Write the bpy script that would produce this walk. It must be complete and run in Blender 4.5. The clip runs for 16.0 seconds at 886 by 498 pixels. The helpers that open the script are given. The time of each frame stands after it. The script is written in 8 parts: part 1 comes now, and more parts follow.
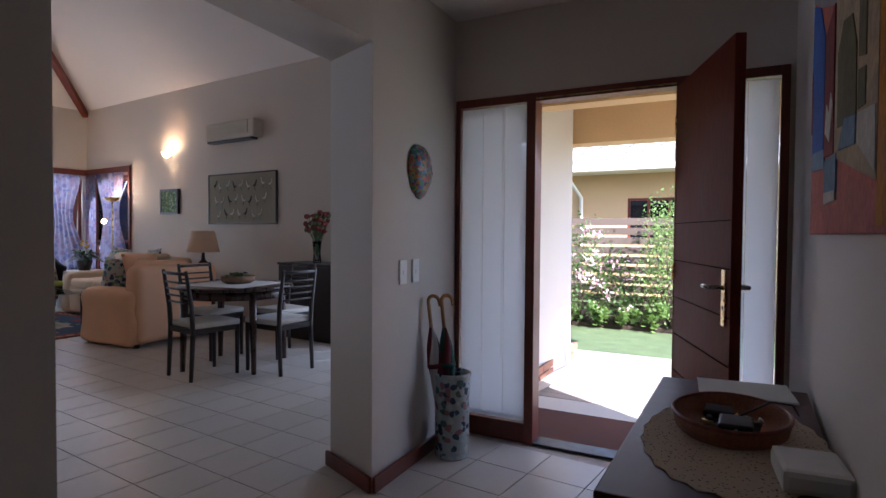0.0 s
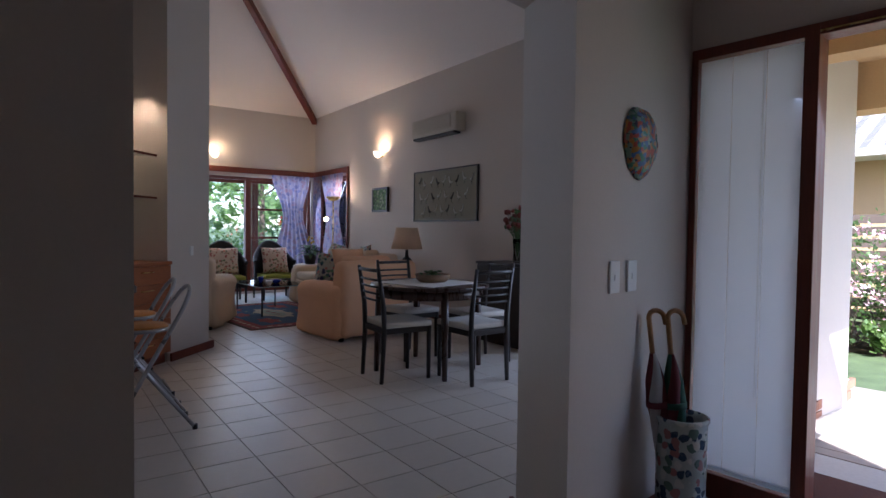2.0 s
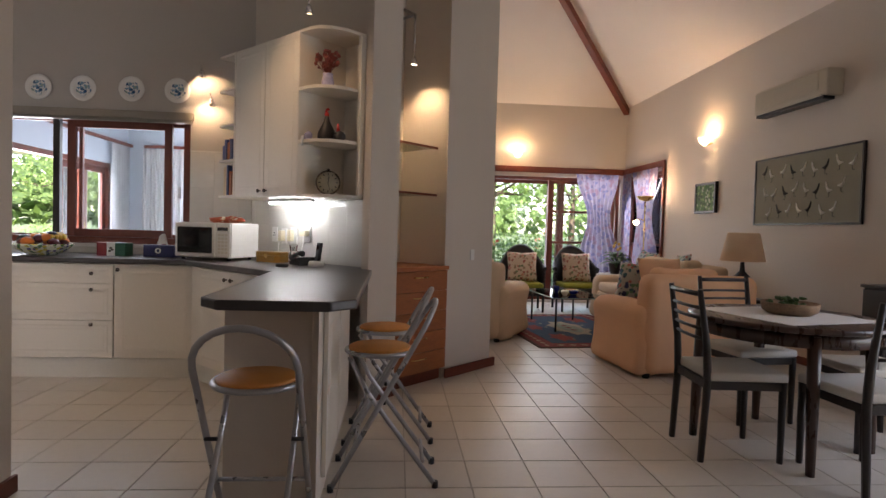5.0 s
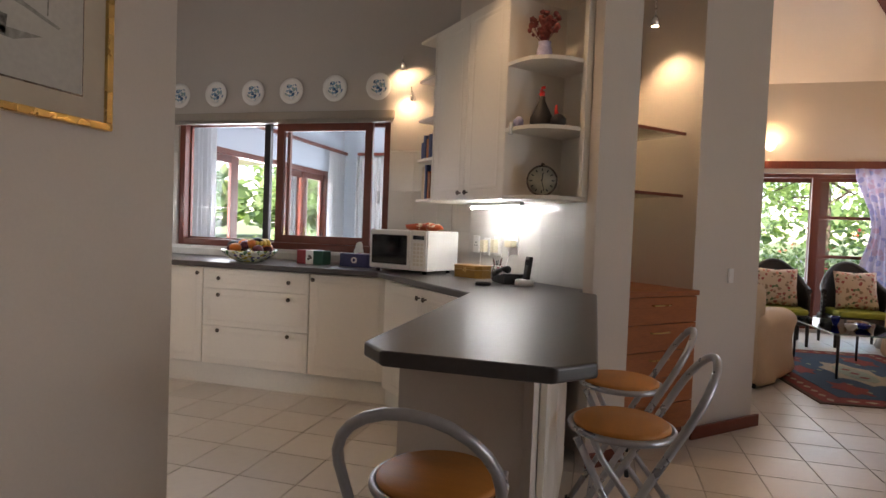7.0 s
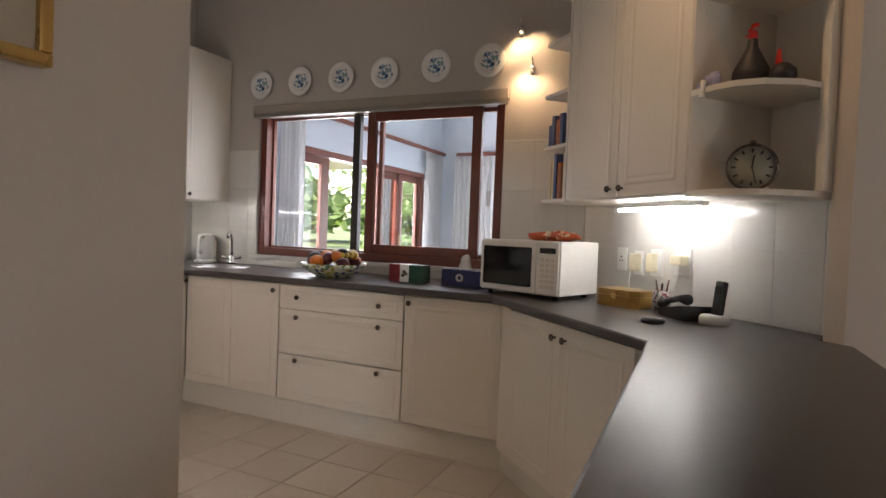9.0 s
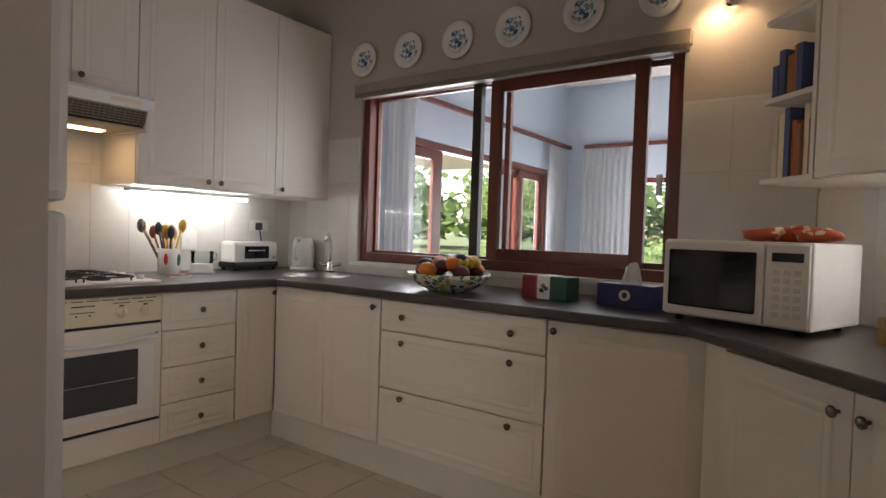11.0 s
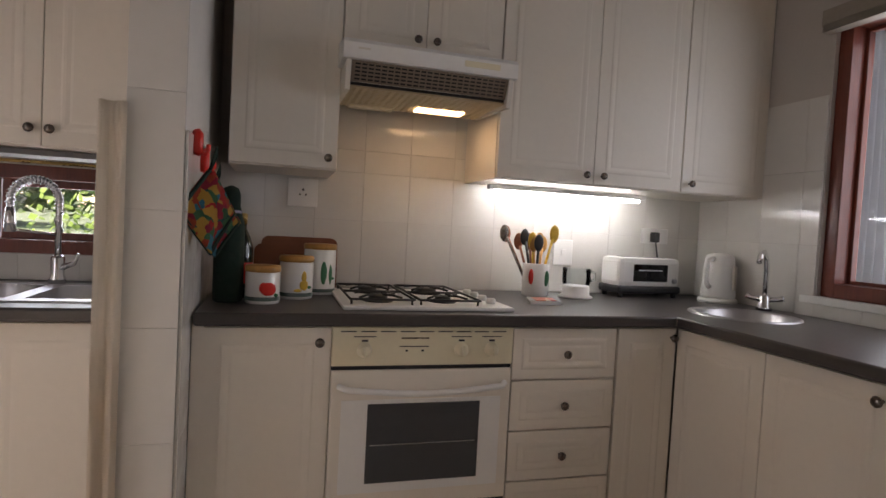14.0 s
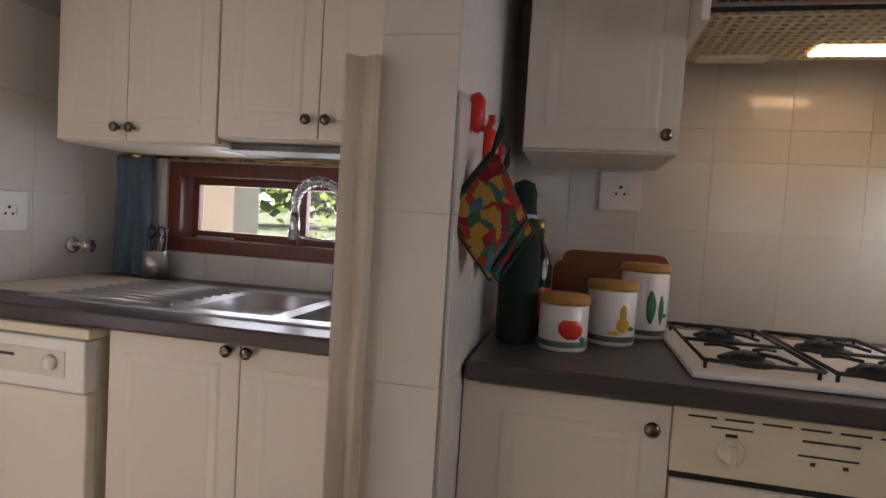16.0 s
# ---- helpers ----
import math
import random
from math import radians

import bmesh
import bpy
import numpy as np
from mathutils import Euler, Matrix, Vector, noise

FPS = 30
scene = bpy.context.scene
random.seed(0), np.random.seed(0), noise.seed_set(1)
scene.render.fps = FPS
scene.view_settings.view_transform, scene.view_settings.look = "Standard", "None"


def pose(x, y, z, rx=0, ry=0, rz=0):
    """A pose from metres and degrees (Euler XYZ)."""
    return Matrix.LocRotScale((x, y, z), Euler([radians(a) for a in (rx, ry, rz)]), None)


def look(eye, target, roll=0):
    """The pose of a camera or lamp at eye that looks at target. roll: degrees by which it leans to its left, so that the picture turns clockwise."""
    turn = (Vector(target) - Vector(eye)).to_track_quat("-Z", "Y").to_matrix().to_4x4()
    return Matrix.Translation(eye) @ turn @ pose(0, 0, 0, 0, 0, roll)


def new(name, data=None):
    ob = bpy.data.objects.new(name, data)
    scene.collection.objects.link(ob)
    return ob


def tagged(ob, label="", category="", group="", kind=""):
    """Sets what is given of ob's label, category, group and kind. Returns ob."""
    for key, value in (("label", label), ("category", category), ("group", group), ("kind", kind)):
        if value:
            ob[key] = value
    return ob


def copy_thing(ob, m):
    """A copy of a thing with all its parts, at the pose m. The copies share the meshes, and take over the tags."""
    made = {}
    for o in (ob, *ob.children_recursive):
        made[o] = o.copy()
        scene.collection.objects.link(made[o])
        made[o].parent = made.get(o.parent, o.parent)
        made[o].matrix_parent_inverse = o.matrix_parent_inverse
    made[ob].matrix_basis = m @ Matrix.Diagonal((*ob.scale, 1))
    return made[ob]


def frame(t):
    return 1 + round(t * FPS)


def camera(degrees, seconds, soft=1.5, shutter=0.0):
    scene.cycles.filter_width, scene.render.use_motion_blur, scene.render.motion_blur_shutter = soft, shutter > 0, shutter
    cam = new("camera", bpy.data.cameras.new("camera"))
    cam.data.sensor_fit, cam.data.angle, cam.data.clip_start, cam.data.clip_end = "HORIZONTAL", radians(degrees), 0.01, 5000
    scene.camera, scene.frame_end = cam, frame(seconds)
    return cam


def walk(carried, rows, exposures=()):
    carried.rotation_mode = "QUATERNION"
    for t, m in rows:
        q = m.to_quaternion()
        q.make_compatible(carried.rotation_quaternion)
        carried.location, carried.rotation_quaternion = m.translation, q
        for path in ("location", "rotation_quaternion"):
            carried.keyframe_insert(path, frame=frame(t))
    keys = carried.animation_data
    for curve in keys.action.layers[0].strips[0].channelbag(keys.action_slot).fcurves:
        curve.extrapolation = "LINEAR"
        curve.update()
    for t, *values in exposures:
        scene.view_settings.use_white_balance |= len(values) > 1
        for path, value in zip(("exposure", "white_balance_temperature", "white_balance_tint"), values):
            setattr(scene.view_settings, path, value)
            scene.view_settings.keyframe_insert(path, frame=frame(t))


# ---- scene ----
cam = camera(75.3, 16.0)
PATH = [
    (0, (-0.405, 0.627, 1.236), (-1.526, 2.282, 1.179), 0.4),
    (0.5, (-0.483, 0.705, 1.222), (-1.704, 2.288, 1.166), 0.5),
    (1, (-0.582, 0.826, 1.206), (-1.94, 2.294, 1.148), 0.6),
    (1.5, (-0.687, 0.968, 1.207), (-2.179, 2.299, 1.145), 0.6),
    (2, (-0.81, 1.145, 1.199), (-2.443, 2.298, 1.137), 0.8),
    (2.5, (-0.948, 1.282, 1.188), (-2.677, 2.284, 1.124), 1.0),
    (3, (-1.142, 1.429, 1.18), (-2.95, 2.282, 1.115), 1.0),
    (3.2, (-1.221, 1.483, 1.174), (-3.054, 2.282, 1.11), 1.1),
    (5.3, (-1.949, 1.707, 1.183), (-3.948, 1.74, 1.116), 1.8),
    (5.5, (-2.031, 1.698, 1.185), (-4.029, 1.646, 1.117), 1.9),
    (6, (-2.24, 1.664, 1.182), (-4.225, 1.423, 1.116), 1.9),
    (6.5, (-2.443, 1.618, 1.195), (-4.404, 1.232, 1.125), 2.1),
    (7, (-2.691, 1.549, 1.2), (-4.618, 1.018, 1.132), 2.2),
    (7.5, (-2.901, 1.457, 1.211), (-4.791, 0.807, 1.144), 2.2),
    (7.7, (-2.999, 1.413, 1.211), (-4.876, 0.726, 1.152), 2.1),
    (8, (-3.117, 1.328, 1.216), (-4.977, 0.596, 1.153), 2.2),
    (8.2, (-3.189, 1.281, 1.215), (-5.041, 0.529, 1.151), 2.3),
    (10.3, (-4.012, 0.764, 1.206), (-5.747, -0.231, 1.152), 1.7),
    (10.5, (-4.073, 0.705, 1.197), (-5.789, -0.321, 1.142), 1.7),
    (11, (-4.223, 0.572, 1.179), (-5.847, -0.594, 1.125), 1.9),
    (11.5, (-4.368, 0.48, 1.158), (-5.872, -0.838, 1.111), 2.0),
    (12, (-4.485, 0.361, 1.176), (-5.823, -1.124, 1.124), 2.4),
    (12.5, (-4.596, 0.255, 1.168), (-5.726, -1.394, 1.11), 2.7),
    (13, (-4.699, 0.099, 1.168), (-5.645, -1.662, 1.11), 2.9),
    (13.5, (-4.786, -0.076, 1.173), (-5.571, -1.914, 1.109), 3.0),
    (14, (-4.854, -0.278, 1.179), (-5.415, -2.196, 1.103), 3.1),
    (14.5, (-4.871, -0.45, 1.18), (-5.209, -2.419, 1.094), 3.2),
    (15, (-4.878, -0.62, 1.18), (-4.965, -2.616, 1.087), 3.3),
    (15.5, (-4.872, -0.775, 1.183), (-4.707, -2.766, 1.086), 3.3),
    (16, (-4.832, -0.919, 1.174), (-4.388, -2.866, 1.071), 3.5),
]
EXPOSURES = [(0.0, 2.1, 5500, 21), (1.5, 1.75, 5350, 20), (2.5, 1.9, 5350, 21), (3.0, 1.95, 6500, 23), (5.5, 2.55, 6900, 21), (8.0, 2.55, 7200, 21), (10.5, 1.95, 7350, 21), (12.5, 1.85, 7300, 22), (14.0, 1.7, 7300, 24), (16.0, 1.65, 7300, 25)]
walk(cam, [(t, look(eye, target, roll)) for t, eye, target, roll in PATH], EXPOSURES)

# ---- world, sun, large lights ----
world = bpy.data.worlds.new("world")
scene.world = world
world.use_nodes = True
wn = world.node_tree.nodes
sky = wn.new("ShaderNodeTexSky")
sky.sky_type, sky.sun_disc = 'NISHITA', False
sky.sun_elevation, sky.sun_rotation = radians(35), radians(117)
wn["Background"].inputs[1].default_value = 0.15
world.node_tree.links.new(sky.outputs[0], wn["Background"].inputs[0])


def lamp(name, kind, m, energy, color=(1, 1, 1), **more):
    data = bpy.data.lights.new(name, kind)
    data.energy, data.color = energy, color
    if kind == 'AREA':
        data.shape, data.size, data.size_y = 'RECTANGLE', more["size"][0], more["size"][1]
    if kind == 'SUN':
        data.angle = more["angle"]
    if kind in ('POINT', 'SPOT'):
        data.shadow_soft_size = more.get("radius", 0.03)
    if kind == 'SPOT':
        data.spot_size, data.spot_blend = radians(more["cone"]), more.get("blend", 0.5)
    ob = new(name, data)
    ob.matrix_world = m
    return ob


WARM = (1.0, 0.72, 0.42)
DAY = (0.80, 0.90, 1.0)
lamp("sun", 'SUN', look((0, 0, 20), (-25.5, 12.7, 0)), 5.0, (1.0, 0.95, 0.86), angle=radians(0.53))
# sky light in the openings
lamp("living_window_daylight", 'AREA', look((-11.62, 3.9, 1.35), (-5, 3.6, 0.6)), 14, DAY, size=(3.2, 1.6))
lamp("corner_window_daylight", 'AREA', look((-10.68, 5.74, 1.30), (-9.6, 2.5, 0.4)), 7, DAY, size=(1.2, 1.6))
lamp("front_door_daylight", 'AREA', look((-1.50, 4.05, 1.1), (-1.7, 2.3, 0.0)), 0.6, DAY, size=(0.75, 1.8))
lamp("kitchen_window_daylight", 'AREA', look((-7.2, -1.06, 1.5), (-4, -1.0, 0.6)), 4, DAY, size=(1.8, 1.0))
lamp("scullery_window_daylight", 'AREA', look((-3.85, -3.0, 1.16), (-3.9, -1, 0.7)), 2.0, DAY, size=(0.85, 0.28))
lamp("sunroom_door_daylight", 'AREA', look((-9.73, -2.96, 1.1), (-9.7, 0, 1.3)), 46, DAY, size=(2.7, 1.9))
lamp("sunroom_window_daylight", 'AREA', look((-11.95, -1.2, 1.25), (-9, -1.0, 1.3)), 17, DAY, size=(1.1, 1.4))
lamp("sidelight_daylight", 'AREA', look((-2.106, 3.748, 1.05), (-1.99, 2.654, 1.05)), 0.22, DAY, size=(0.40, 1.80))
lamp("sidelight_daylight", 'AREA', look((-0.839, 3.881, 1.05), (-0.724, 2.787, 1.05)), 0.22, DAY, size=(0.38, 1.80))
lamp("dining_door_daylight", 'AREA', look((-3.85, 5.70, 1.15), (-4.6, 2.0, 0.0)), 6, DAY, size=(1.5, 1.9))
# assumed opening, out of view: added to brighten the low scullery fronts
lamp("back_door_daylight", 'AREA', look((-3.05, -1.10, 1.05), (-4.6, -1.6, 0.5)), 2.0, DAY, size=(0.7, 1.85))
# lamps of the house
FLUO = (0.84, 0.95, 1.0)
lamp("strip_light_glow", 'AREA', look((-6.1, -2.60, 1.336), (-6.1, -2.59, 0)), 0.2, FLUO, size=(0.75, 0.05))
lamp("strip_light_glow", 'AREA', look((-6.27, 0.89, 1.345), (-6.26, 0.88, 0)) @ pose(0, 0, 0, 0, 0, 45), 0.13, FLUO, size=(0.5, 0.05))
lamp("hood_glow", 'AREA', look((-5.447, -2.465, 1.615), (-5.447, -2.46, 0)), 0.09, WARM, size=(0.16, 0.06))
lamp("sconce_glow", 'POINT', pose(-8.74, 5.44, 2.40), 3.0, WARM, radius=0.04)
lamp("sconce_glow", 'POINT', pose(-11.30, 3.68, 2.50), 3.0, WARM, radius=0.04)
lamp("kitchen_spot_glow", 'SPOT', look((-6.82, 0.00, 2.42), (-6.97, 0.06, 2.26)), 1.0, WARM, cone=120, radius=0.02)
lamp("kitchen_spot_glow", 'SPOT', look((-6.82, 0.06, 2.20), (-6.97, 0.08, 2.02)), 1.0, WARM, cone=120, radius=0.02)
lamp("niche_spot_glow", 'SPOT', look((-6.42, 1.82, 2.44), (-6.52, 1.92, 1.0)), 3.2, WARM, cone=110, blend=0.8, radius=0.02)
lamp("ceiling_spot_glow", 'SPOT', look((-5.3, 0.75, 2.75), (-5.75, 1.05, 1.5)), 3.2, WARM, cone=100, blend=0.9, radius=0.02)
# assumed downlight with no fixture in view: warms the kitchen floor and low fronts
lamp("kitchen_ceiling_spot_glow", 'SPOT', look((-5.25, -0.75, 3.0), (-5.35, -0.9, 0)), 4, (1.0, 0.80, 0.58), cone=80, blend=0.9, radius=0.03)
lamp("floor_lamp_glow", 'POINT', pose(-10.12, 5.36, 1.86), 3.0, WARM, radius=0.03)

# ---- materials ----


def material(name, color, rough=0.5, metal=0.0, vary=0.06, scale=6.0, bump=0.0, bump_scale=60.0, island=0.0, piece=0.0, coat=0.0, stretch=(1, 1, 1), spec=0.5, wear=0.07):
    m = bpy.data.materials.new(name)
    m.use_nodes = True
    nt = m.node_tree
    b = nt.nodes["Principled BSDF"]
    b.inputs["Roughness"].default_value, b.inputs["Metallic"].default_value = rough, metal
    b.inputs["Coat Weight"].default_value, b.inputs["Specular IOR Level"].default_value = coat, spec
    tc = nt.nodes.new("ShaderNodeTexCoord")
    mp = nt.nodes.new("ShaderNodeMapping")
    mp.inputs["Scale"].default_value = stretch
    nt.links.new(tc.outputs["Object"], mp.inputs[0])
    coarse = nt.nodes.new("ShaderNodeTexNoise")
    coarse.inputs["Scale"].default_value, coarse.inputs["Detail"].default_value = scale, 5
    nt.links.new(mp.outputs[0], coarse.inputs[0])
    fine = nt.nodes.new("ShaderNodeTexNoise")
    fine.inputs["Scale"].default_value, fine.inputs["Detail"].default_value = bump_scale, 3
    nt.links.new(mp.outputs[0], fine.inputs[0])
    mixv = nt.nodes.new("ShaderNodeMath")
    mixv.operation = 'ADD'
    nt.links.new(coarse.outputs[0], mixv.inputs[0])
    nt.links.new(fine.outputs[0], mixv.inputs[1])
    last = mixv.outputs[0]
    if island or piece:
        src = nt.nodes.new("ShaderNodeObjectInfo" if piece else "ShaderNodeNewGeometry")
        mul = nt.nodes.new("ShaderNodeMath")
        mul.operation = 'MULTIPLY_ADD'
        mul.inputs[1].default_value = (piece or island) / max(vary, 1e-3)
        nt.links.new(src.outputs["Random" if piece else "Random Per Island"], mul.inputs[0])
        nt.links.new(last, mul.inputs[2])
        last = mul.outputs[0]
    ramp = nt.nodes.new("ShaderNodeMapRange")
    hi = 1.5 + (piece or island) / max(vary, 1e-3)
    ramp.inputs[1].default_value, ramp.inputs[2].default_value = 0.5, hi
    ramp.inputs[3].default_value, ramp.inputs[4].default_value = 1 - vary * 1.6, 1 + vary * 1.6 * (hi - 1)
    ramp.clamp = False
    nt.links.new(last, ramp.inputs[0])
    mul = nt.nodes.new("ShaderNodeVectorMath")
    mul.operation = 'SCALE'
    mul.inputs[0].default_value = color
    nt.links.new(ramp.outputs[0], mul.inputs[3])
    nt.links.new(mul.outputs[0], b.inputs["Base Color"])
    rr = nt.nodes.new("ShaderNodeMapRange")
    rr.inputs[1].default_value, rr.inputs[2].default_value = 0.3, 0.7
    rr.inputs[3].default_value, rr.inputs[4].default_value = max(0.02, rough - wear), min(1.0, rough + wear)
    nt.links.new(coarse.outputs[0], rr.inputs[0])
    nt.links.new(rr.outputs[0], b.inputs["Roughness"])
    if bump:
        bp = nt.nodes.new("ShaderNodeBump")
        bp.inputs["Strength"].default_value, bp.inputs["Distance"].default_value = 1.0, bump
        nt.links.new(fine.outputs[0], bp.inputs["Height"])
        nt.links.new(bp.outputs[0], b.inputs["Normal"])
    return m


def emitter(name, color, strength):
    m = bpy.data.materials.new(name)
    m.use_nodes = True
    b = m.node_tree.nodes["Principled BSDF"]
    b.inputs["Base Color"].default_value = (*color, 1)
    b.inputs["Emission Color"].default_value = (*color, 1)
    b.inputs["Emission Strength"].default_value = strength
    return m


def glass(name, color=(0.95, 0.97, 0.97), rough=0.0, clear=0.85):
    m = bpy.data.materials.new(name)
    m.use_nodes = True
    nt = m.node_tree
    g = nt.nodes.new("ShaderNodeBsdfGlossy")
    g.inputs["Roughness"].default_value = rough
    t = nt.nodes.new("ShaderNodeBsdfTransparent")
    t.inputs[0].default_value = (*color, 1)
    fr = nt.nodes.new("ShaderNodeFresnel")
    fr.inputs[0].default_value = 1.45
    mx = nt.nodes.new("ShaderNodeMixShader")
    nt.links.new(fr.outputs[0], mx.inputs[0])
    nt.links.new(t.outputs[0], mx.inputs[1])
    nt.links.new(g.outputs[0], mx.inputs[2])
    nt.links.new(mx.outputs[0], nt.nodes["Material Output"].inputs[0])
    return m


def translucent(m, color, amount):
    """Let light through thin cloth."""
    nt = m.node_tree
    b = nt.nodes["Principled BSDF"]
    t = nt.nodes.new("ShaderNodeBsdfTranslucent")
    t.inputs[0].default_value = (*color, 1)
    mx = nt.nodes.new("ShaderNodeMixShader")
    mx.inputs[0].default_value = amount
    nt.links.new(b.outputs[0], mx.inputs[1])
    nt.links.new(t.outputs[0], mx.inputs[2])
    nt.links.new(mx.outputs[0], nt.nodes["Material Output"].inputs[0])


def patterned(name, base, colors, scale, rough=0.8, kind='VORONOI', amount=0.5, stretch=(1, 1, 1)):
    """Cloth or paint with blotches of several colours on a base."""
    m = material(name, base, rough, vary=0.05, scale=8, bump=0.001, bump_scale=300)
    nt = m.node_tree
    b = nt.nodes["Principled BSDF"]
    tc = nt.nodes.new("ShaderNodeTexCoord")
    mp = nt.nodes.new("ShaderNodeMapping")
    mp.inputs["Scale"].default_value = stretch
    nt.links.new(tc.outputs["Object"], mp.inputs[0])
    wob = nt.nodes.new("ShaderNodeTexNoise")
    wob.inputs["Scale"].default_value = scale * 0.8
    nt.links.new(mp.outputs[0], wob.inputs[0])
    add = nt.nodes.new("ShaderNodeVectorMath")
    add.operation = 'MULTIPLY_ADD'
    add.inputs[1].default_value = (0.5 / scale * 2,) * 3
    nt.links.new(wob.outputs["Color"], add.inputs[0])
    nt.links.new(mp.outputs[0], add.inputs[2])
    v = nt.nodes.new("ShaderNodeTexVoronoi")
    v.inputs["Scale"].default_value = scale
    nt.links.new(add.outputs[0], v.inputs[0])
    sep = nt.nodes.new("ShaderNodeSeparateColor")
    nt.links.new(v.outputs["Color"], sep.inputs[0])
    cr = nt.nodes.new("ShaderNodeValToRGB")
    cr.color_ramp.interpolation = 'CONSTANT'
    els = cr.color_ramp.elements
    while len(els) < len(colors):
        els.new(0.5)
    for i, c in enumerate(colors):
        els[i].position, els[i].color = i / len(colors), (*c, 1)
    nt.links.new(sep.outputs[0], cr.inputs[0])
    mask = nt.nodes.new("ShaderNodeMath")
    mask.operation = 'LESS_THAN'
    mask.inputs[1].default_value = amount
    nt.links.new(v.outputs["Distance"], mask.inputs[0])
    mx = nt.nodes.new("ShaderNodeMix")
    mx.data_type = 'RGBA'
    nt.links.new(mask.outputs[0], mx.inputs[0])
    old = b.inputs["Base Color"].links[0].from_socket
    nt.links.new(old, mx.inputs[6])
    nt.links.new(cr.outputs[0], mx.inputs[7])
    nt.links.new(mx.outputs[2], b.inputs["Base Color"])
    return m


M = {}
M["wall"] = material("wall_paint", (0.64, 0.57, 0.50), 0.75, vary=0.03, scale=1.2, bump=0.0002, bump_scale=90)
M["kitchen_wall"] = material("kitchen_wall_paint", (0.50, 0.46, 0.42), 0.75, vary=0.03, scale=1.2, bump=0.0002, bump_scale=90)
M["ceiling"] = material("ceiling_paint", (0.80, 0.73, 0.67), 0.85, vary=0.02, scale=1.0, bump=0.0004, bump_scale=70)
M["tile_floor"] = material("floor_tile", (0.58, 0.52, 0.45), 0.36, vary=0.05, scale=9, piece=0.05, bump=0.0003, bump_scale=25)
M["tile_rest"] = material("floor_tile_rest", (0.58, 0.52, 0.45), 0.36, vary=0.05, scale=9, island=0.05, bump=0.0003, bump_scale=25)
M["grout"] = material("grout", (0.47, 0.42, 0.36), 0.9, vary=0.15, scale=20)
M["wall_tile"] = material("wall_tile", (0.66, 0.64, 0.60), 0.16, vary=0.03, scale=14, piece=0.03, bump=0.0002, bump_scale=20)
M["wall_grout"] = material("wall_grout", (0.60, 0.575, 0.54), 0.9, vary=0.06)
M["wood_red"] = material("red_mahogany", (0.17, 0.035, 0.018), 0.38, vary=0.25, scale=3, stretch=(14, 14, 1.2), bump=0.0004, bump_scale=14)
M["wood_skirt"] = material("skirting_wood", (0.16, 0.033, 0.018), 0.45, vary=0.22, scale=3, stretch=(2, 2, 14), bump=0.0004, bump_scale=14)
M["wood_door"] = material("door_wood", (0.13, 0.027, 0.016), 0.5, spec=0.02, vary=0.25, scale=2.5, stretch=(9, 9, 1.0), bump=0.0004, bump_scale=12)
M["wood_orange"] = material("orange_wood", (0.36, 0.115, 0.038), 0.5, vary=0.22, scale=2.5, stretch=(2, 2, 12), bump=0.0003, bump_scale=12)
M["wood_seat"] = material("beech_seat", (0.58, 0.23, 0.045), 0.5, vary=0.14, scale=3, stretch=(2, 12, 2), wear=0.04)
M["wood_dark"] = material("dark_wood", (0.022, 0.016, 0.015), 0.4, vary=0.3, scale=3, stretch=(8, 8, 1.5))
M["wood_table"] = material("dark_table_wood", (0.05, 0.022, 0.015), 0.3, vary=0.3, scale=3, stretch=(2, 9, 2))
M["cabinet"] = material("white_foil", (0.78, 0.72, 0.63), 0.42, vary=0.025, scale=3, bump=0.0001, bump_scale=40)
M["plinth"] = material("cream_plinth", (0.70, 0.66, 0.58), 0.5, vary=0.05, scale=4)
M["cream"] = material("cream_enamel", (0.75, 0.68, 0.50), 0.35, vary=0.03, scale=5)
M["white"] = material("white_plastic", (0.80, 0.79, 0.76), 0.35, vary=0.02, scale=5)
M["worktop"] = material("charcoal_laminate", (0.060, 0.052, 0.050), 0.31, vary=0.14, scale=90, bump=0.00004, bump_scale=400, wear=0.015)
M["pewter"] = material("pewter", (0.20, 0.17, 0.15), 0.25, metal=1.0, vary=0.15, scale=40)
M["steel"] = material("brushed_steel", (0.55, 0.55, 0.57), 0.36, metal=1.0, vary=0.05, scale=6, stretch=(6, 2, 2), wear=0.02)
M["chrome"] = material("chrome", (0.75, 0.75, 0.76), 0.12, metal=1.0, vary=0.03)
M["tube"] = material("grey_enamelled_tube", (0.40, 0.40, 0.42), 0.32, metal=0.7, vary=0.06, scale=12)
M["brass"] = material("brass", (0.60, 0.42, 0.16), 0.28, metal=1.0, vary=0.1, scale=20)
M["black"] = material("black_plastic", (0.018, 0.018, 0.02), 0.4, vary=0.2, scale=20)
M["iron"] = material("black_iron", (0.02, 0.02, 0.02), 0.55, vary=0.2, scale=40, bump=0.0003, bump_scale=200)
M["dark_glass"] = material("dark_glass", (0.012, 0.012, 0.014), 0.06, vary=0.05)
M["pane"] = glass("window_pane")
M["clear"] = glass("clear_glass", (0.93, 0.96, 0.95))
M["strip"] = emitter("strip_tube", (0.86, 0.96, 1.0), 9)
M["bulb"] = emitter("warm_bulb", (1.0, 0.75, 0.45), 3)
M["hood_lamp"] = emitter("hood_lamp", (1.0, 0.70, 0.38), 2.5)


# ---- mesh tools ----


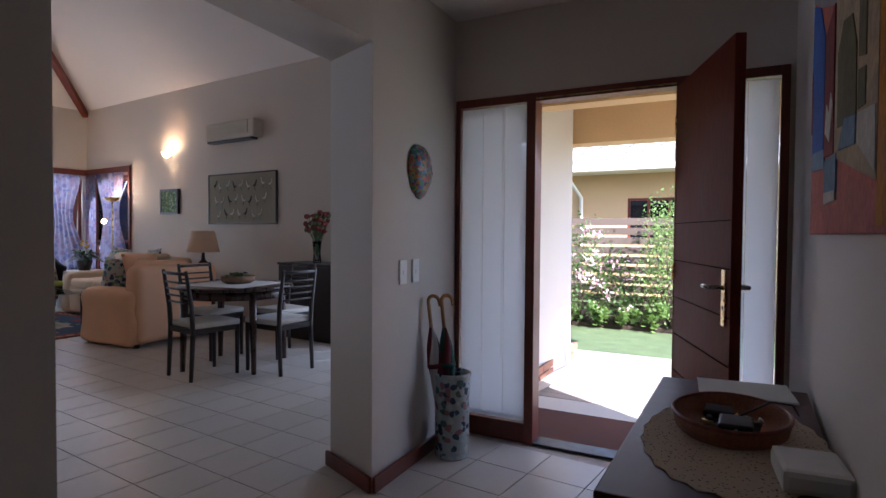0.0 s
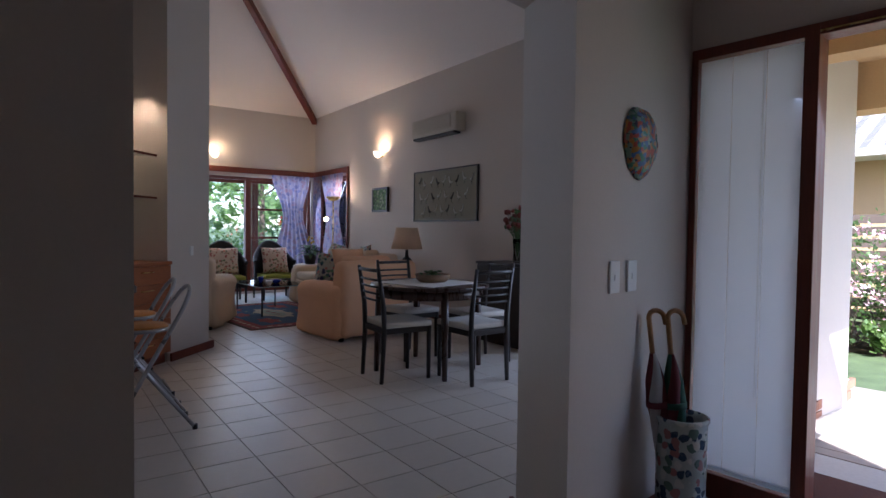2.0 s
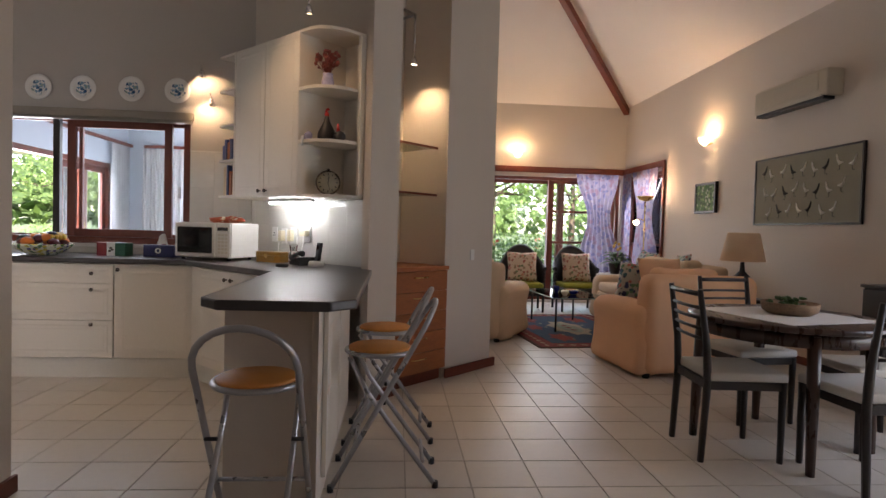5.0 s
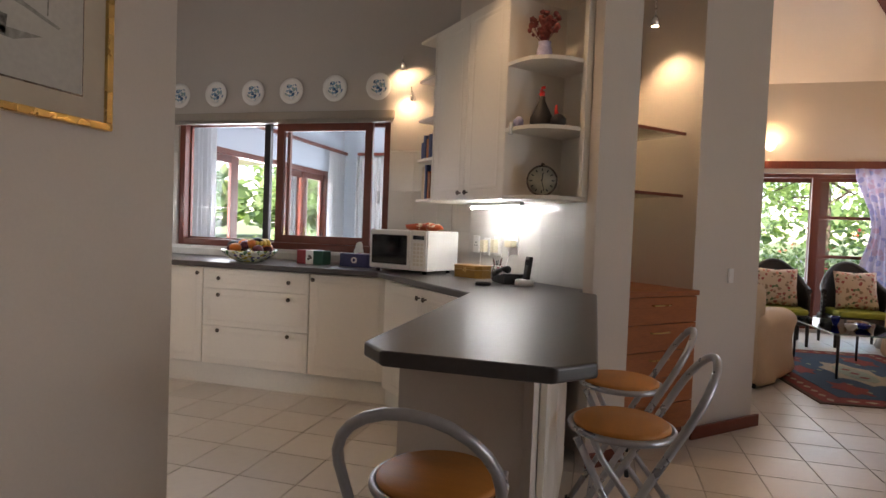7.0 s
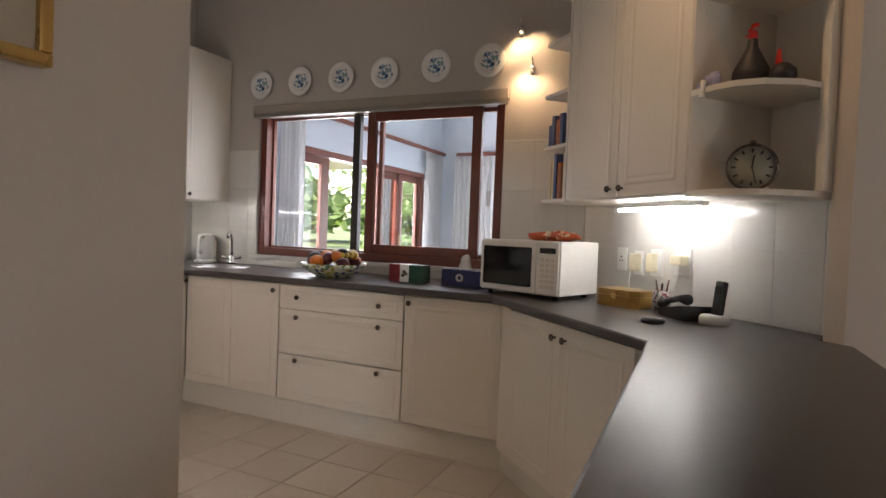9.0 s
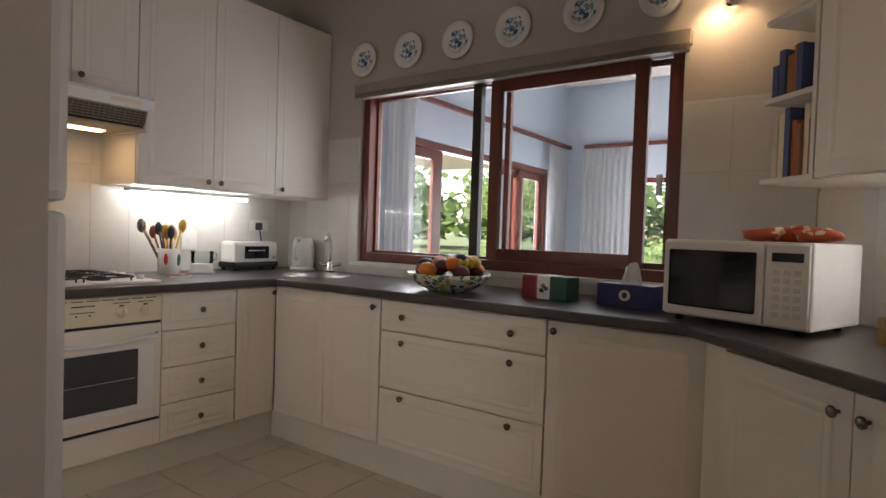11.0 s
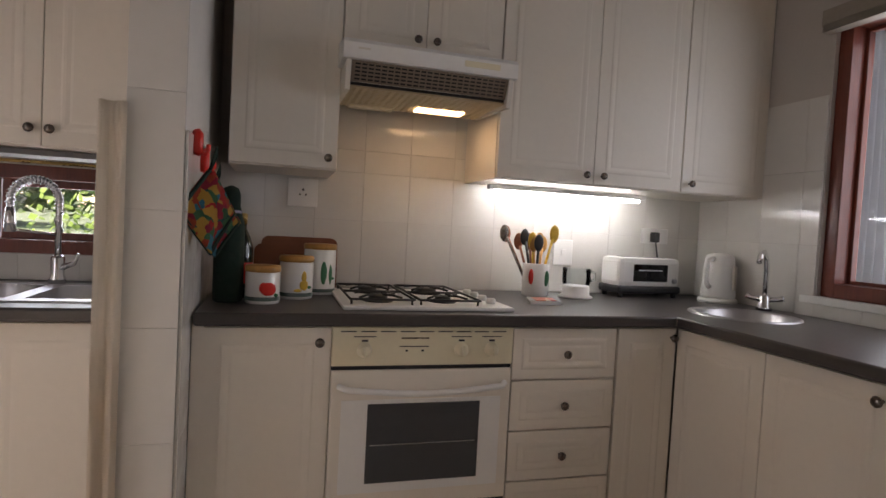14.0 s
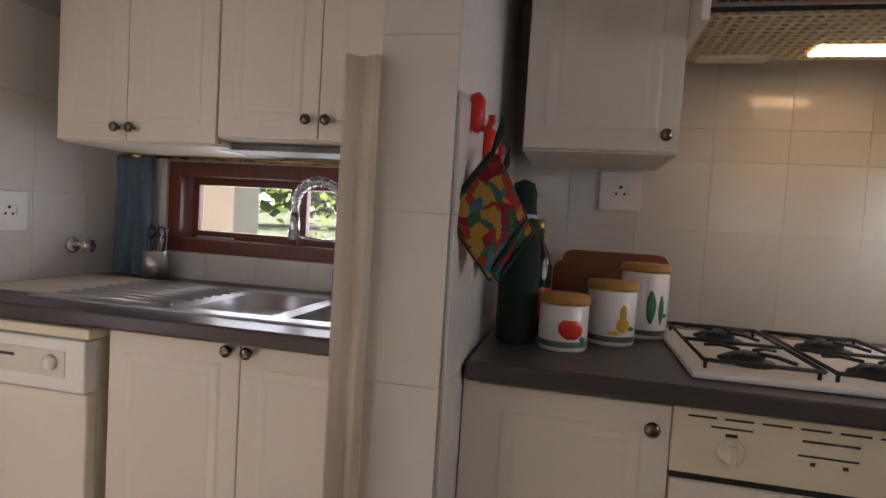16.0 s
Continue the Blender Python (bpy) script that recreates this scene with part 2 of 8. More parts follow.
def box(bm, x0, x1, y0, y1, z0, z1, bevel=0.0, m=None):
    before = set(bm.verts)
    r = bmesh.ops.create_cube(bm, size=1)
    vs = r["verts"]
    for v in vs:
        v.co = Vector(((x0 + x1) / 2 + v.co.x * (x1 - x0), (y0 + y1) / 2 + v.co.y * (y1 - y0), (z0 + z1) / 2 + v.co.z * (z1 - z0)))
    if bevel:
        es = {e for v in vs for e in v.link_edges}
        bmesh.ops.bevel(bm, geom=list(es), offset=bevel, segments=2, profile=0.6, affect='EDGES')
    if m is not None:
        for v in bm.verts:
            if v not in before:
                v.co = m @ v.co
    return bm


def ring(bm, c, ax, r, n, ry=None):
    q = Vector(ax).to_track_quat('Z', 'Y')
    ry = r if ry is None else ry
    return [bm.verts.new(Vector(c) + q @ Vector((r * math.cos(2 * math.pi * i / n), ry * math.sin(2 * math.pi * i / n), 0))) for i in range(n)]


def bridge(bm, a, b):
    n = len(a)
    for i in range(n):
        f = bm.faces.new((a[i], a[(i + 1) % n], b[(i + 1) % n], b[i]))
        f.smooth = True


def lathe(bm, profile, n=24, c=(0, 0, 0), caps=True, sx=1.0, sy=1.0, lobes=0, depth=0.0):
    rows = []
    for r, z in profile:
        row = []
        for i in range(n):
            a = 2 * math.pi * i / n
            k = r * (1 + depth * math.cos(lobes * a))
            row.append(bm.verts.new((c[0] + k * math.cos(a) * sx, c[1] + k * math.sin(a) * sy, c[2] + z)))
        rows.append(row)
    for a, b in zip(rows, rows[1:]):
        bridge(bm, a, b)
    if caps:
        bm.faces.new(list(reversed(rows[0])))
        bm.faces.new(rows[-1])
    return bm


def tube(bm, pts, r, n=10, closed=False, caps=True):
    pts = [Vector(p) for p in pts]
    rows, k = [], len(pts)
    up = None
    for i, p in enumerate(pts):
        if closed:
            d = pts[(i + 1) % k] - pts[i - 1]
        else:
            d = pts[min(i + 1, k - 1)] - pts[max(i - 1, 0)]
        d.normalize()
        if up is None:
            up = d.orthogonal().normalized()
        side = d.cross(up)
        if side.length < 1e-6:
            side = d.orthogonal()
        side.normalize()
        up = side.cross(d).normalized()
        rad = r[i] if isinstance(r, (list, tuple)) else r
        rows.append([bm.verts.new(p + rad * (math.cos(2 * math.pi * j / n) * side + math.sin(2 * math.pi * j / n) * up)) for j in range(n)])
    for a, b in zip(rows, rows[1:] + ([rows[0]] if closed else [])):
        bridge(bm, a, b)
    if caps and not closed:
        bm.faces.new(list(reversed(rows[0])))
        bm.faces.new(rows[-1])
    return bm


def prism(bm, outer, z0, z1, holes=(), m=None):
    before = set(bm.verts)
    edges = []
    for loop in (outer, *holes):
        vs = [bm.verts.new((x, y, z0)) for x, y in loop]
        edges += [bm.edges.new((vs[i], vs[(i + 1) % len(vs)])) for i in range(len(vs))]
    r = bmesh.ops.triangle_fill(bm, use_beauty=True, use_dissolve=False, edges=edges)
    faces = [g for g in r["geom"] if isinstance(g, bmesh.types.BMFace)]
    e = bmesh.ops.extrude_face_region(bm, geom=faces)
    for v in e["geom"]:
        if isinstance(v, bmesh.types.BMVert):
            v.co.z = z1
    if m is not None:
        for v in bm.verts:
            if v not in before:
                v.co = m @ v.co
    return bm


def blob(bm, c, r, seg=10, squash=(1, 1, 1), rough=0.0, seed=0.0):
    rr = bmesh.ops.create_icosphere(bm, subdivisions=2, radius=1)
    for v in rr["verts"]:
        k = 1 + rough * noise.noise(v.co * 1.7 + Vector((seed, seed * 0.7, 0)))
        v.co = Vector((c[0] + v.co.x * r * squash[0] * k, c[1] + v.co.y * r * squash[1] * k, c[2] + v.co.z * r * squash[2] * k))
        for f in v.link_faces:
            f.smooth = True
    return bm


def mesh(name, bm, mat, smooth=False):
    bmesh.ops.recalc_face_normals(bm, faces=bm.faces[:])
    me = bpy.data.meshes.new(name)
    bm.to_mesh(me)
    bm.free()
    me.materials.append(M[mat] if isinstance(mat, str) else mat)
    if smooth:
        for p in me.polygons:
            p.use_smooth = True
    return me


def part(name, bm, mat, parent, label="", m=None, smooth=False):
    ob = new(name, mesh(name, bm, mat, smooth))
    ob.parent = parent
    if m is not None:
        ob.matrix_basis = m
    if label:
        ob["label"] = label
    return ob


def thing(name, m, label, category, group=""):
    ob = new(name)
    ob.empty_display_size = 0.1
    ob.matrix_world = m
    return tagged(ob, label, category, group)


def solid(name, bm, mat, label="", category="", m=None, kind="", smooth=False, group=""):
    ob = new(name, mesh(name, bm, mat, smooth))
    if m is not None:
        ob.matrix_world = m
    return tagged(ob, label, category, group, kind)


def B():
    return bmesh.new()


def bx(*a, **k):
    return box(bmesh.new(), *a, **k)


def arc(cx, cy, r, a0, a1, n):
    return [(cx + r * math.cos(radians(a0 + (a1 - a0) * i / n)), cy + r * math.sin(radians(a0 + (a1 - a0) * i / n))) for i in range(n + 1)]


def wall(name, p0, p1, thick, z0, z1, holes=(), mat="wall", label="", category="wall"):
    """A wall with its face on p0-p1 (seen from the right of that line), its thickness to the left, and openings (u0, u1, z0, z1)."""
    p0, p1 = Vector((*p0, 0)), Vector((*p1, 0))
    d = (p1 - p0).normalized()
    nrm = Vector((-d.y, d.x, 0)) * thick
    us = sorted({0.0, (p1 - p0).length, *(h[0] for h in holes), *(h[1] for h in holes)})
    zs = sorted({z0, z1, *(h[2] for h in holes), *(h[3] for h in holes)})
    full = lambda i, j: 0 <= i < len(us) - 1 and 0 <= j < len(zs) - 1 and not any(h[0] <= us[i] + 1e-6 < h[1] - 1e-6 and h[2] <= zs[j] + 1e-6 < h[3] - 1e-6 for h in holes)
    bm = bmesh.new()
    cache = {}

    def vert(i, j, k):
        key = (i, j, k)
        if key not in cache:
            cache[key] = bm.verts.new(p0 + d * us[i] + nrm * k + Vector((0, 0, zs[j])))
        return cache[key]
    for i in range(len(us) - 1):
        for j in range(len(zs) - 1):
            if not full(i, j):
                continue
            bm.faces.new([vert(i, j, 0), vert(i + 1, j, 0), vert(i + 1, j + 1, 0), vert(i, j + 1, 0)])
            bm.faces.new([vert(i, j, 1), vert(i, j + 1, 1), vert(i + 1, j + 1, 1), vert(i + 1, j, 1)])
            if not full(i - 1, j):
                bm.faces.new([vert(i, j, 0), vert(i, j + 1, 0), vert(i, j + 1, 1), vert(i, j, 1)])
            if not full(i + 1, j):
                bm.faces.new([vert(i + 1, j, 0), vert(i + 1, j, 1), vert(i + 1, j + 1, 1), vert(i + 1, j + 1, 0)])
            if not full(i, j - 1):
                bm.faces.new([vert(i, j, 0), vert(i, j, 1), vert(i + 1, j, 1), vert(i + 1, j, 0)])
            if not full(i, j + 1):
                bm.faces.new([vert(i, j + 1, 0), vert(i + 1, j + 1, 0), vert(i + 1, j + 1, 1), vert(i, j + 1, 1)])
    return solid(name, bm, mat, label, category, kind="structure")

# ---- structure ----
HALL = pose(-2.37, 3.62, 0, 0, 0, 6)


def hall(u, v):
    p = HALL @ Vector((u, v, 0))
    return (p.x, p.y)


TOP = 4.9
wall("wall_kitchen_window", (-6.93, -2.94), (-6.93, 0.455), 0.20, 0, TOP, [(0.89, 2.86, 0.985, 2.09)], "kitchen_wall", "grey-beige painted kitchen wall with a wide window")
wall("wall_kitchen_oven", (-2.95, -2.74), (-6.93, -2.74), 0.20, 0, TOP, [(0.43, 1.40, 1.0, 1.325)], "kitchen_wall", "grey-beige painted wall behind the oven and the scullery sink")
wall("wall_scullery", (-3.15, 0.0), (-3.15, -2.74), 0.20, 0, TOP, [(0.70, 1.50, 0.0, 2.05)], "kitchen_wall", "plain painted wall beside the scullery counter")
wall("wall_column", (-5.765, 1.465), (-5.715, 1.515), 0.27, 0, TOP, [], "wall", "painted wall end between kitchen and niche")
wall("wall_kitchen_diagonal", (-6.93, 0.45), (-5.84, 1.54), 0.16, 0, TOP, [], "wall", "painted diagonal wall between kitchen and living room")
wall("wall_niche", (-6.31, 1.30), (-6.75, 1.74), 0.20, 0, TOP, [], "wall", "cream back wall of the drinks niche")
wall("wall_pillar", (-7.635, 0.835), (-6.385, 2.085), 0.645, 0, TOP, [], "wall", "wide painted pillar at the living room")
wall("wall_living_south", (-8.0, 1.30), (-11.46, 1.30), 0.20, 0, TOP, [], "wall", "plain painted living room wall")
wall("wall_living_window", (-11.46, 1.10), (-11.46, 5.58), 0.24, 0, TOP, [(0.75, 4.40, 0.04, 2.14)], "wall", "beige painted wall above the garden windows")
wall("wall_art", (-11.70, 5.58), (-2.45, 5.58), 0.24, 0, TOP, [(0.36, 1.68, 0.45, 2.16), (7.05, 8.65, 0.02, 2.12)], "wall", "long beige painted wall with pictures")
wall("wall_dining_east", (-2.53, 5.82), (-2.53, 3.68), 0.08, 0, TOP, [], "wall", "plain painted wall of the dining corner")
solid("wall_pier", prism(B(), [(-2.204, 2.687), (-2.37, 3.80), (-2.76, 3.80), (-2.604, 2.812)], 0, TOP), "wall", "painted pier between hall and dining corner", "wall", kind="structure")
solid("wall_header", prism(B(), [(-2.09, 1.30), (-2.204, 2.687), (-2.604, 2.812), (-2.315, 1.30)], 2.13, TOP), "wall", "painted lintel over the wide hall opening", "wall", kind="structure")
wall("wall_hall_west", (-2.09, -1.0), (-2.09, 1.30), 0.225, 0, TOP, [], "wall", "painted hall wall ending at the opening")
wall("wall_picture", (-2.315, 0.08), (-4.40, 0.08), 0.12, 0, TOP, [], "wall", "painted partition with a framed print")
wall("wall_front", hall(-0.02, 0), hall(2.05, 0), 0.22, 0, 2.75, [(0.03, 1.80, 0.0, 2.045)], "wall", "painted front wall with the entrance door")
wall("wall_hall_east", hall(1.82, 0.0), hall(1.82, -2.55), 0.22, 0, 2.75, [], "wall", "painted hall wall with an abstract painting")
wall("wall_hall_step", hall(1.82, -2.56), (0.75, 1.30), 0.20, 0, 2.75)
wall("wall_hall_back_east", (0.75, 1.45), (0.75, -1.0), 0.20, 0, 2.75)
wall("wall_hall_back", (0.95, -1.0), (-2.25, -1.0), 0.20, 0, 2.75)

# ceilings
bm = B()
prism(bm, [(-2.14, -1.1), (0.9, -1.1), (0.9, 1.6), hall(1.95, -2.5), hall(1.95, 0.15), hall(-0.1, 0.15), (-2.30, 2.71), (-2.14, 1.2)], 2.53, 2.63)
solid("ceiling_hall", bm, "ceiling", "flat white hall ceiling", "ceiling", kind="structure")
bm = B()
RUN = 2.15
PZ, PT = 3.34, 3.34 + 0.72 * RUN
x0, x1, y0, y1 = -11.62, -1.7, -2.94, 5.74
rim = [(x0, y1, PZ - 0.115), (x1, y1, PZ - 0.115), (x1, y1 - RUN, PT), (x0 + RUN, y1 - RUN, PT), (x0, y0, PZ - 0.115), (x0 + RUN, y0, PT), (x1, y0, PT)]
v = [bm.verts.new(p) for p in rim]
for f in ((0, 3, 2, 1), (0, 4, 5, 3), (3, 5, 6, 2)):
    bm.faces.new([v[i] for i in f])
e = bmesh.ops.extrude_face_region(bm, geom=bm.faces[:])
for g in e["geom"]:
    if isinstance(g, bmesh.types.BMVert):
        g.co.z += 0.12
solid("ceiling_vault", bm, "ceiling", "pale hipped ceiling of the living room", "ceiling", kind="structure")
bm = B()
a, b = Vector((-11.46, 5.58, 3.32)), Vector((-11.46 + RUN, 5.58 - RUN, 3.32 + 0.72 * RUN))
d = (b - a)
box(bm, 0, d.length, -0.045, 0.045, -0.10, 0.0, 0.004)
rot = Matrix.Translation(a) @ d.to_track_quat('X', 'Z').to_matrix().to_4x4()
for vv in bm.verts:
    vv.co = rot @ vv.co
solid("hip_rafter", bm, "wood_red", "dark reddish hip rafter under the vaulted ceiling", "beam", kind="structure")

# floor: bedding, then tiles at the end of the file
solid("floor", prism(B(), [(-11.70, -2.94), (0.95, -2.94), (0.95, 4.02), (-2.42, 3.67), (-2.62, 5.82), (-11.70, 5.82)], -0.15, -0.006), "grout", "cream ceramic floor tiles with brown grout", "floor", kind="structure")


def skirting(p0, p1, label="mahogany skirting board along the wall"):
    a, b = Vector((*p0, 0)), Vector((*p1, 0))
    d = b - a
    bm = B()
    box(bm, 0, d.length, -0.018, 0.0, 0.0, 0.075, 0.003)
    ob = solid("baseboard", bm, "wood_skirt", label, "skirting", kind="structure")
    ob.matrix_world = Matrix.Translation(a) @ Matrix.Rotation(math.atan2(d.y, d.x), 4, 'Z')
    return ob


# faces run so that the room is on the right of p0-p1
skirting((-6.367, 2.103), (-6.841, 2.577))
skirting((-2.182, 2.665), (-2.307, 3.50))
skirting((-2.604, 2.795), (-2.182, 2.665))
skirting((-3.2, 0.08), (-4.418, 0.08))
skirting((-4.40, 0.06), (-4.40, -0.04))
skirting((-5.702, 1.515), (-5.893, 1.706))
skirting((-2.09, -1.0), (-2.09, 1.30))
skirting((-10.0, 5.58), (-4.68, 5.58))


def sash(parent, name, w, h, stile, depth, m, mat="wood_red", pane=True, rails=(), thin=False):
    """A glazed frame in the local xz plane, w by h, from its lower left corner."""
    fr = B()
    box(fr, 0, stile, 0, depth, 0, h, 0.003)
    box(fr, w - stile, w, 0, depth, 0, h, 0.003)
    box(fr, stile, w - stile, 0.001, depth - 0.001, 0, stile, 0.003)
    box(fr, stile, w - stile, 0.001, depth - 0.001, h - stile, h, 0.003)
    for z in rails:
        box(fr, stile, w - stile, 0.002, depth - 0.002, z - stile * 0.4, z + stile * 0.4, 0.003)
    f = part(name, fr, mat, parent, m=m)
    if pane:
        g = part("pane", bx(stile, w - stile, depth * 0.45, depth * 0.55, stile, h - stile), "pane", f)
        g.visible_shadow = False
        if thin:
            bm = B()
            bm.faces.new([bm.verts.new((x, depth * 0.5, z)) for x, z in ((stile, stile), (w - stile, stile), (w - stile, h - stile), (stile, h - stile))])
            g.data = mesh("pane", bm, "pane")
    return f


# kitchen window onto the sunroom
win = thing("window_kitchen", pose(-6.93, -2.05, 0.985, 0, 0, 90), "wide mahogany kitchen window with sliding sashes", "window")
win["kind"] = "structure"
sash(win, "frame", 1.97, 1.105, 0.055, 0.11, pose(0, 0.02, 0), pane=False)
sash(win, "fixed_light", 0.93, 0.99, 0.014, 0.03, pose(0.055, 0.085, 0.056), thin=True)
sash(win, "sliding_sash", 0.86, 0.99, 0.065, 0.035, pose(0.945, 0.04, 0.056))
sash(win, "fixed_sash", 0.90, 0.99, 0.03, 0.03, pose(1.015, 0.088, 0.056), thin=True)
part("meeting_stile", bx(0.83, 0.885, 0.036, 0.08, 0.056, 1.045, 0.004), "wood_dark", win)
sill = part("sill", bx(-0.06, 1.99, -0.02, 0.02, -0.03, 0.0, 0.004), "white", win)
part("latch", bx(1.86, 1.885, 0.02, 0.04, 0.40, 0.50, 0.006), "steel", win)
bl = part("blind", bx(-0.03, 2.0, -0.045, 0.015, 1.06, 1.125, 0.004), material("taupe_blind", (0.34, 0.30, 0.25), 0.5, vary=0.08), win, "raised slatted blind")
for k in range(6):
    part("slat", bx(-0.02, 1.99, -0.05, 0.0, 1.035 + k * 0.006, 1.038 + k * 0.006), bl.data.materials[0], bl)

# scullery window
win = thing("window_scullery", pose(-3.38, -2.74, 1.0, 0, 0, 180), "low mahogany window above the scullery sink", "window")
win["kind"] = "structure"
sash(win, "frame", 0.97, 0.325, 0.05, 0.10, pose(0, 0.0, 0), pane=False)
sash(win, "top_hung_sash", 0.43, 0.225, 0.028, 0.03, pose(0.055, 0.06, 0.05))
sash(win, "top_hung_sash", 0.43, 0.225, 0.028, 0.03, pose(0.49, 0.06, 0.05))
part("stay", bx(0.10, 0.25, 0.03, 0.04, 0.052, 0.06, 0.002), "steel", win)

# living room windows round the corner
win = thing("window_garden", pose(-11.46, 1.85, 0.04, 0, 0, 90), "tall mahogany garden windows of the living room", "window")
win["kind"] = "structure"
sash(win, "frame", 3.65, 2.10, 0.055, 0.12, pose(0, 0.05, 0), pane=False)
sash(win, "sliding_door", 1.22, 1.99, 0.06, 0.04, pose(0.055, 0.08, 0.055))
sash(win, "sliding_door", 1.22, 1.99, 0.06, 0.04, pose(1.24, 0.10, 0.055))
sash(win, "casement", 1.12, 1.99, 0.05, 0.05, pose(2.46, 0.07, 0.055), rails=(0.935, 1.46))
part("mullion", bx(2.405, 2.47, 0.04, 0.16, 0.05, 2.05, 0.004), "wood_red", win)
win = thing("window_corner", pose(-11.34, 5.58, 0.45), "narrow mahogany corner window beside the curtains", "window")
win["kind"] = "structure"
sash(win, "frame", 1.32, 1.71, 0.05, 0.10, pose(0, 0.03, 0), pane=False)
sash(win, "casement", 1.22, 1.61, 0.045, 0.045, pose(0.05, 0.06, 0.05), rails=(0.55,))
bm = B()
box(bm, 0, 0.03, 0, 4.2, 0, 0.10, 0.004)
solid("curtain_pelmet", bm, "wood_red", "narrow red mahogany pelmet above the garden windows", "pelmet", pose(-11.445, 1.36, 2.20), kind="structure")
solid("curtain_pelmet", bx(0, 1.44, -0.03, 0, 0, 0.10, 0.004), "wood_red", "short red mahogany pelmet in the corner", "pelmet", pose(-11.415, 5.57, 2.20), kind="structure")
solid("window_jamb_trim", bx(0, 0.05, -0.03, 0, -1.75, 0.10, 0.004), "wood_red", "mahogany side casing of the corner window", "trim", pose(-9.99, 5.57, 2.20), kind="structure")

# garden door of the dining corner, and an assumed, unseen back door of the scullery
gd = thing("door_dining", pose(-4.65, 5.58, 0.02), "mahogany framed glass garden door of the dining corner", "door")
gd["kind"] = "structure"
sash(gd, "frame", 1.60, 2.10, 0.055, 0.12, pose(0, 0.05, 0), pane=False)
sash(gd, "sliding_door", 0.78, 1.99, 0.07, 0.04, pose(0.055, 0.06, 0.055), thin=True)
sash(gd, "sliding_door", 0.78, 1.99, 0.07, 0.04, pose(0.765, 0.105, 0.055), thin=True)
bd = thing("door_back", pose(-3.15, -0.70, 0, 0, 0, -90), "assumed mahogany framed glass back door of the scullery, out of view", "door")
bd["kind"] = "structure"
sash(bd, "frame", 0.80, 2.05, 0.045, 0.12, pose(0, 0.04, 0), pane=False)
sash(bd, "leaf", 0.71, 1.96, 0.08, 0.04, pose(0.045, 0.08, 0.045), rails=(0.95,), thin=True)

# front door joinery
door = thing("door_front_frame", HALL, "mahogany entrance frame with blind-covered sidelights", "door frame")
door["kind"] = "structure"
fr = B()
box(fr, 0.032, 0.062, -0.01, 0.10, 0, 2.04, 0.003)
box(fr, 0.49, 0.545, -0.012, 0.10, 0, 2.04, 0.003)
box(fr, 1.295, 1.345, -0.012, 0.10, 0, 2.04, 0.003)
box(fr, 1.76, 1.798, -0.01, 0.10, 0, 2.04, 0.003)
box(fr, 0.032, 1.798, -0.008, 0.098, 1.995, 2.043, 0.003)
part("frame", fr, "wood_red", door)
part("sill_rail", bx(0.062, 0.49, 0.0, 0.09, 0.0, 0.115, 0.004), "wood_red", door)
part("sill_rail", bx(1.345, 1.76, 0.0, 0.09, 0.0, 0.115, 0.004), "wood_red", door)
for a, b in ((0.062, 0.49), (1.345, 1.76)):
    g = part("pane", bx(a, b, 0.055, 0.061, 0.115, 1.995), "pane", door)
    g.visible_shadow = False
part("brass_strip", bx(0.545, 1.295, -0.013, -0.008, 2.005, 2.012), "brass", door)

# ---- fitted kitchen ----


def panel_bm(w, h, t=0.02, rim=0.055, flat=False):
    """A moulded door front: front at y = 0, back at y = t."""
    bm = B()
    box(bm, 0.0015, w - 0.0015, 0, t, 0.0015, h - 0.0015, 0.003)
    if flat or min(w, h) < 0.13:
        return bm
    def loop(i, y):
        return [bm.verts.new((x, y, z)) for x, z in ((i, i), (w - i, i), (w - i, h - i), (i, h - i))]
    rows = [loop(rim, -0.0004), loop(rim + 0.006, -0.0024), loop(rim + 0.014, -0.0024), loop(rim + 0.026, -0.0007), loop(rim + 0.034, -0.0016)]
    for a, b in zip(rows, rows[1:]):
        for i in range(4):
            bm.faces.new((a[i], a[(i + 1) % 4], b[(i + 1) % 4], b[i]))
    bm.faces.new(rows[-1])
    return bm


def knob(parent, x, z):
    bm = B()
    lathe(bm, [(0.005, 0), (0.005, 0.012), (0.010, 0.015), (0.0145, 0.019), (0.0145, 0.024), (0.010, 0.028), (0.002, 0.030)], 14)
    return part("knob", bm, "pewter", parent, m=pose(x, 0, z, 90, 0, 0), smooth=True)


def unit(name, m, w, z0, z1, depth, fronts, label, group="fitted kitchen units", open_front=False):
    """A cabinet: body, and fronts (x0, x1, z0, z1, [knob places])."""
    ob = thing(name, m, label, "cabinet", group)
    bm = B()
    box(bm, 0.0, w, 0.0215, depth, z0, z1, 0.001)
    part("body", bm, "cabinet", ob)
    for kind, a, b, c, d, knobs in fronts:
        a, b = a - 0.0012, b + 0.0012
        f = part(kind, panel_bm(b - a, d - c, rim=0.05 if kind == "door" else 0.035), "cabinet", ob, m=pose(a, 0, c))
        for kx, kz in knobs:
            knob(f, kx - a, kz - c)
    return ob


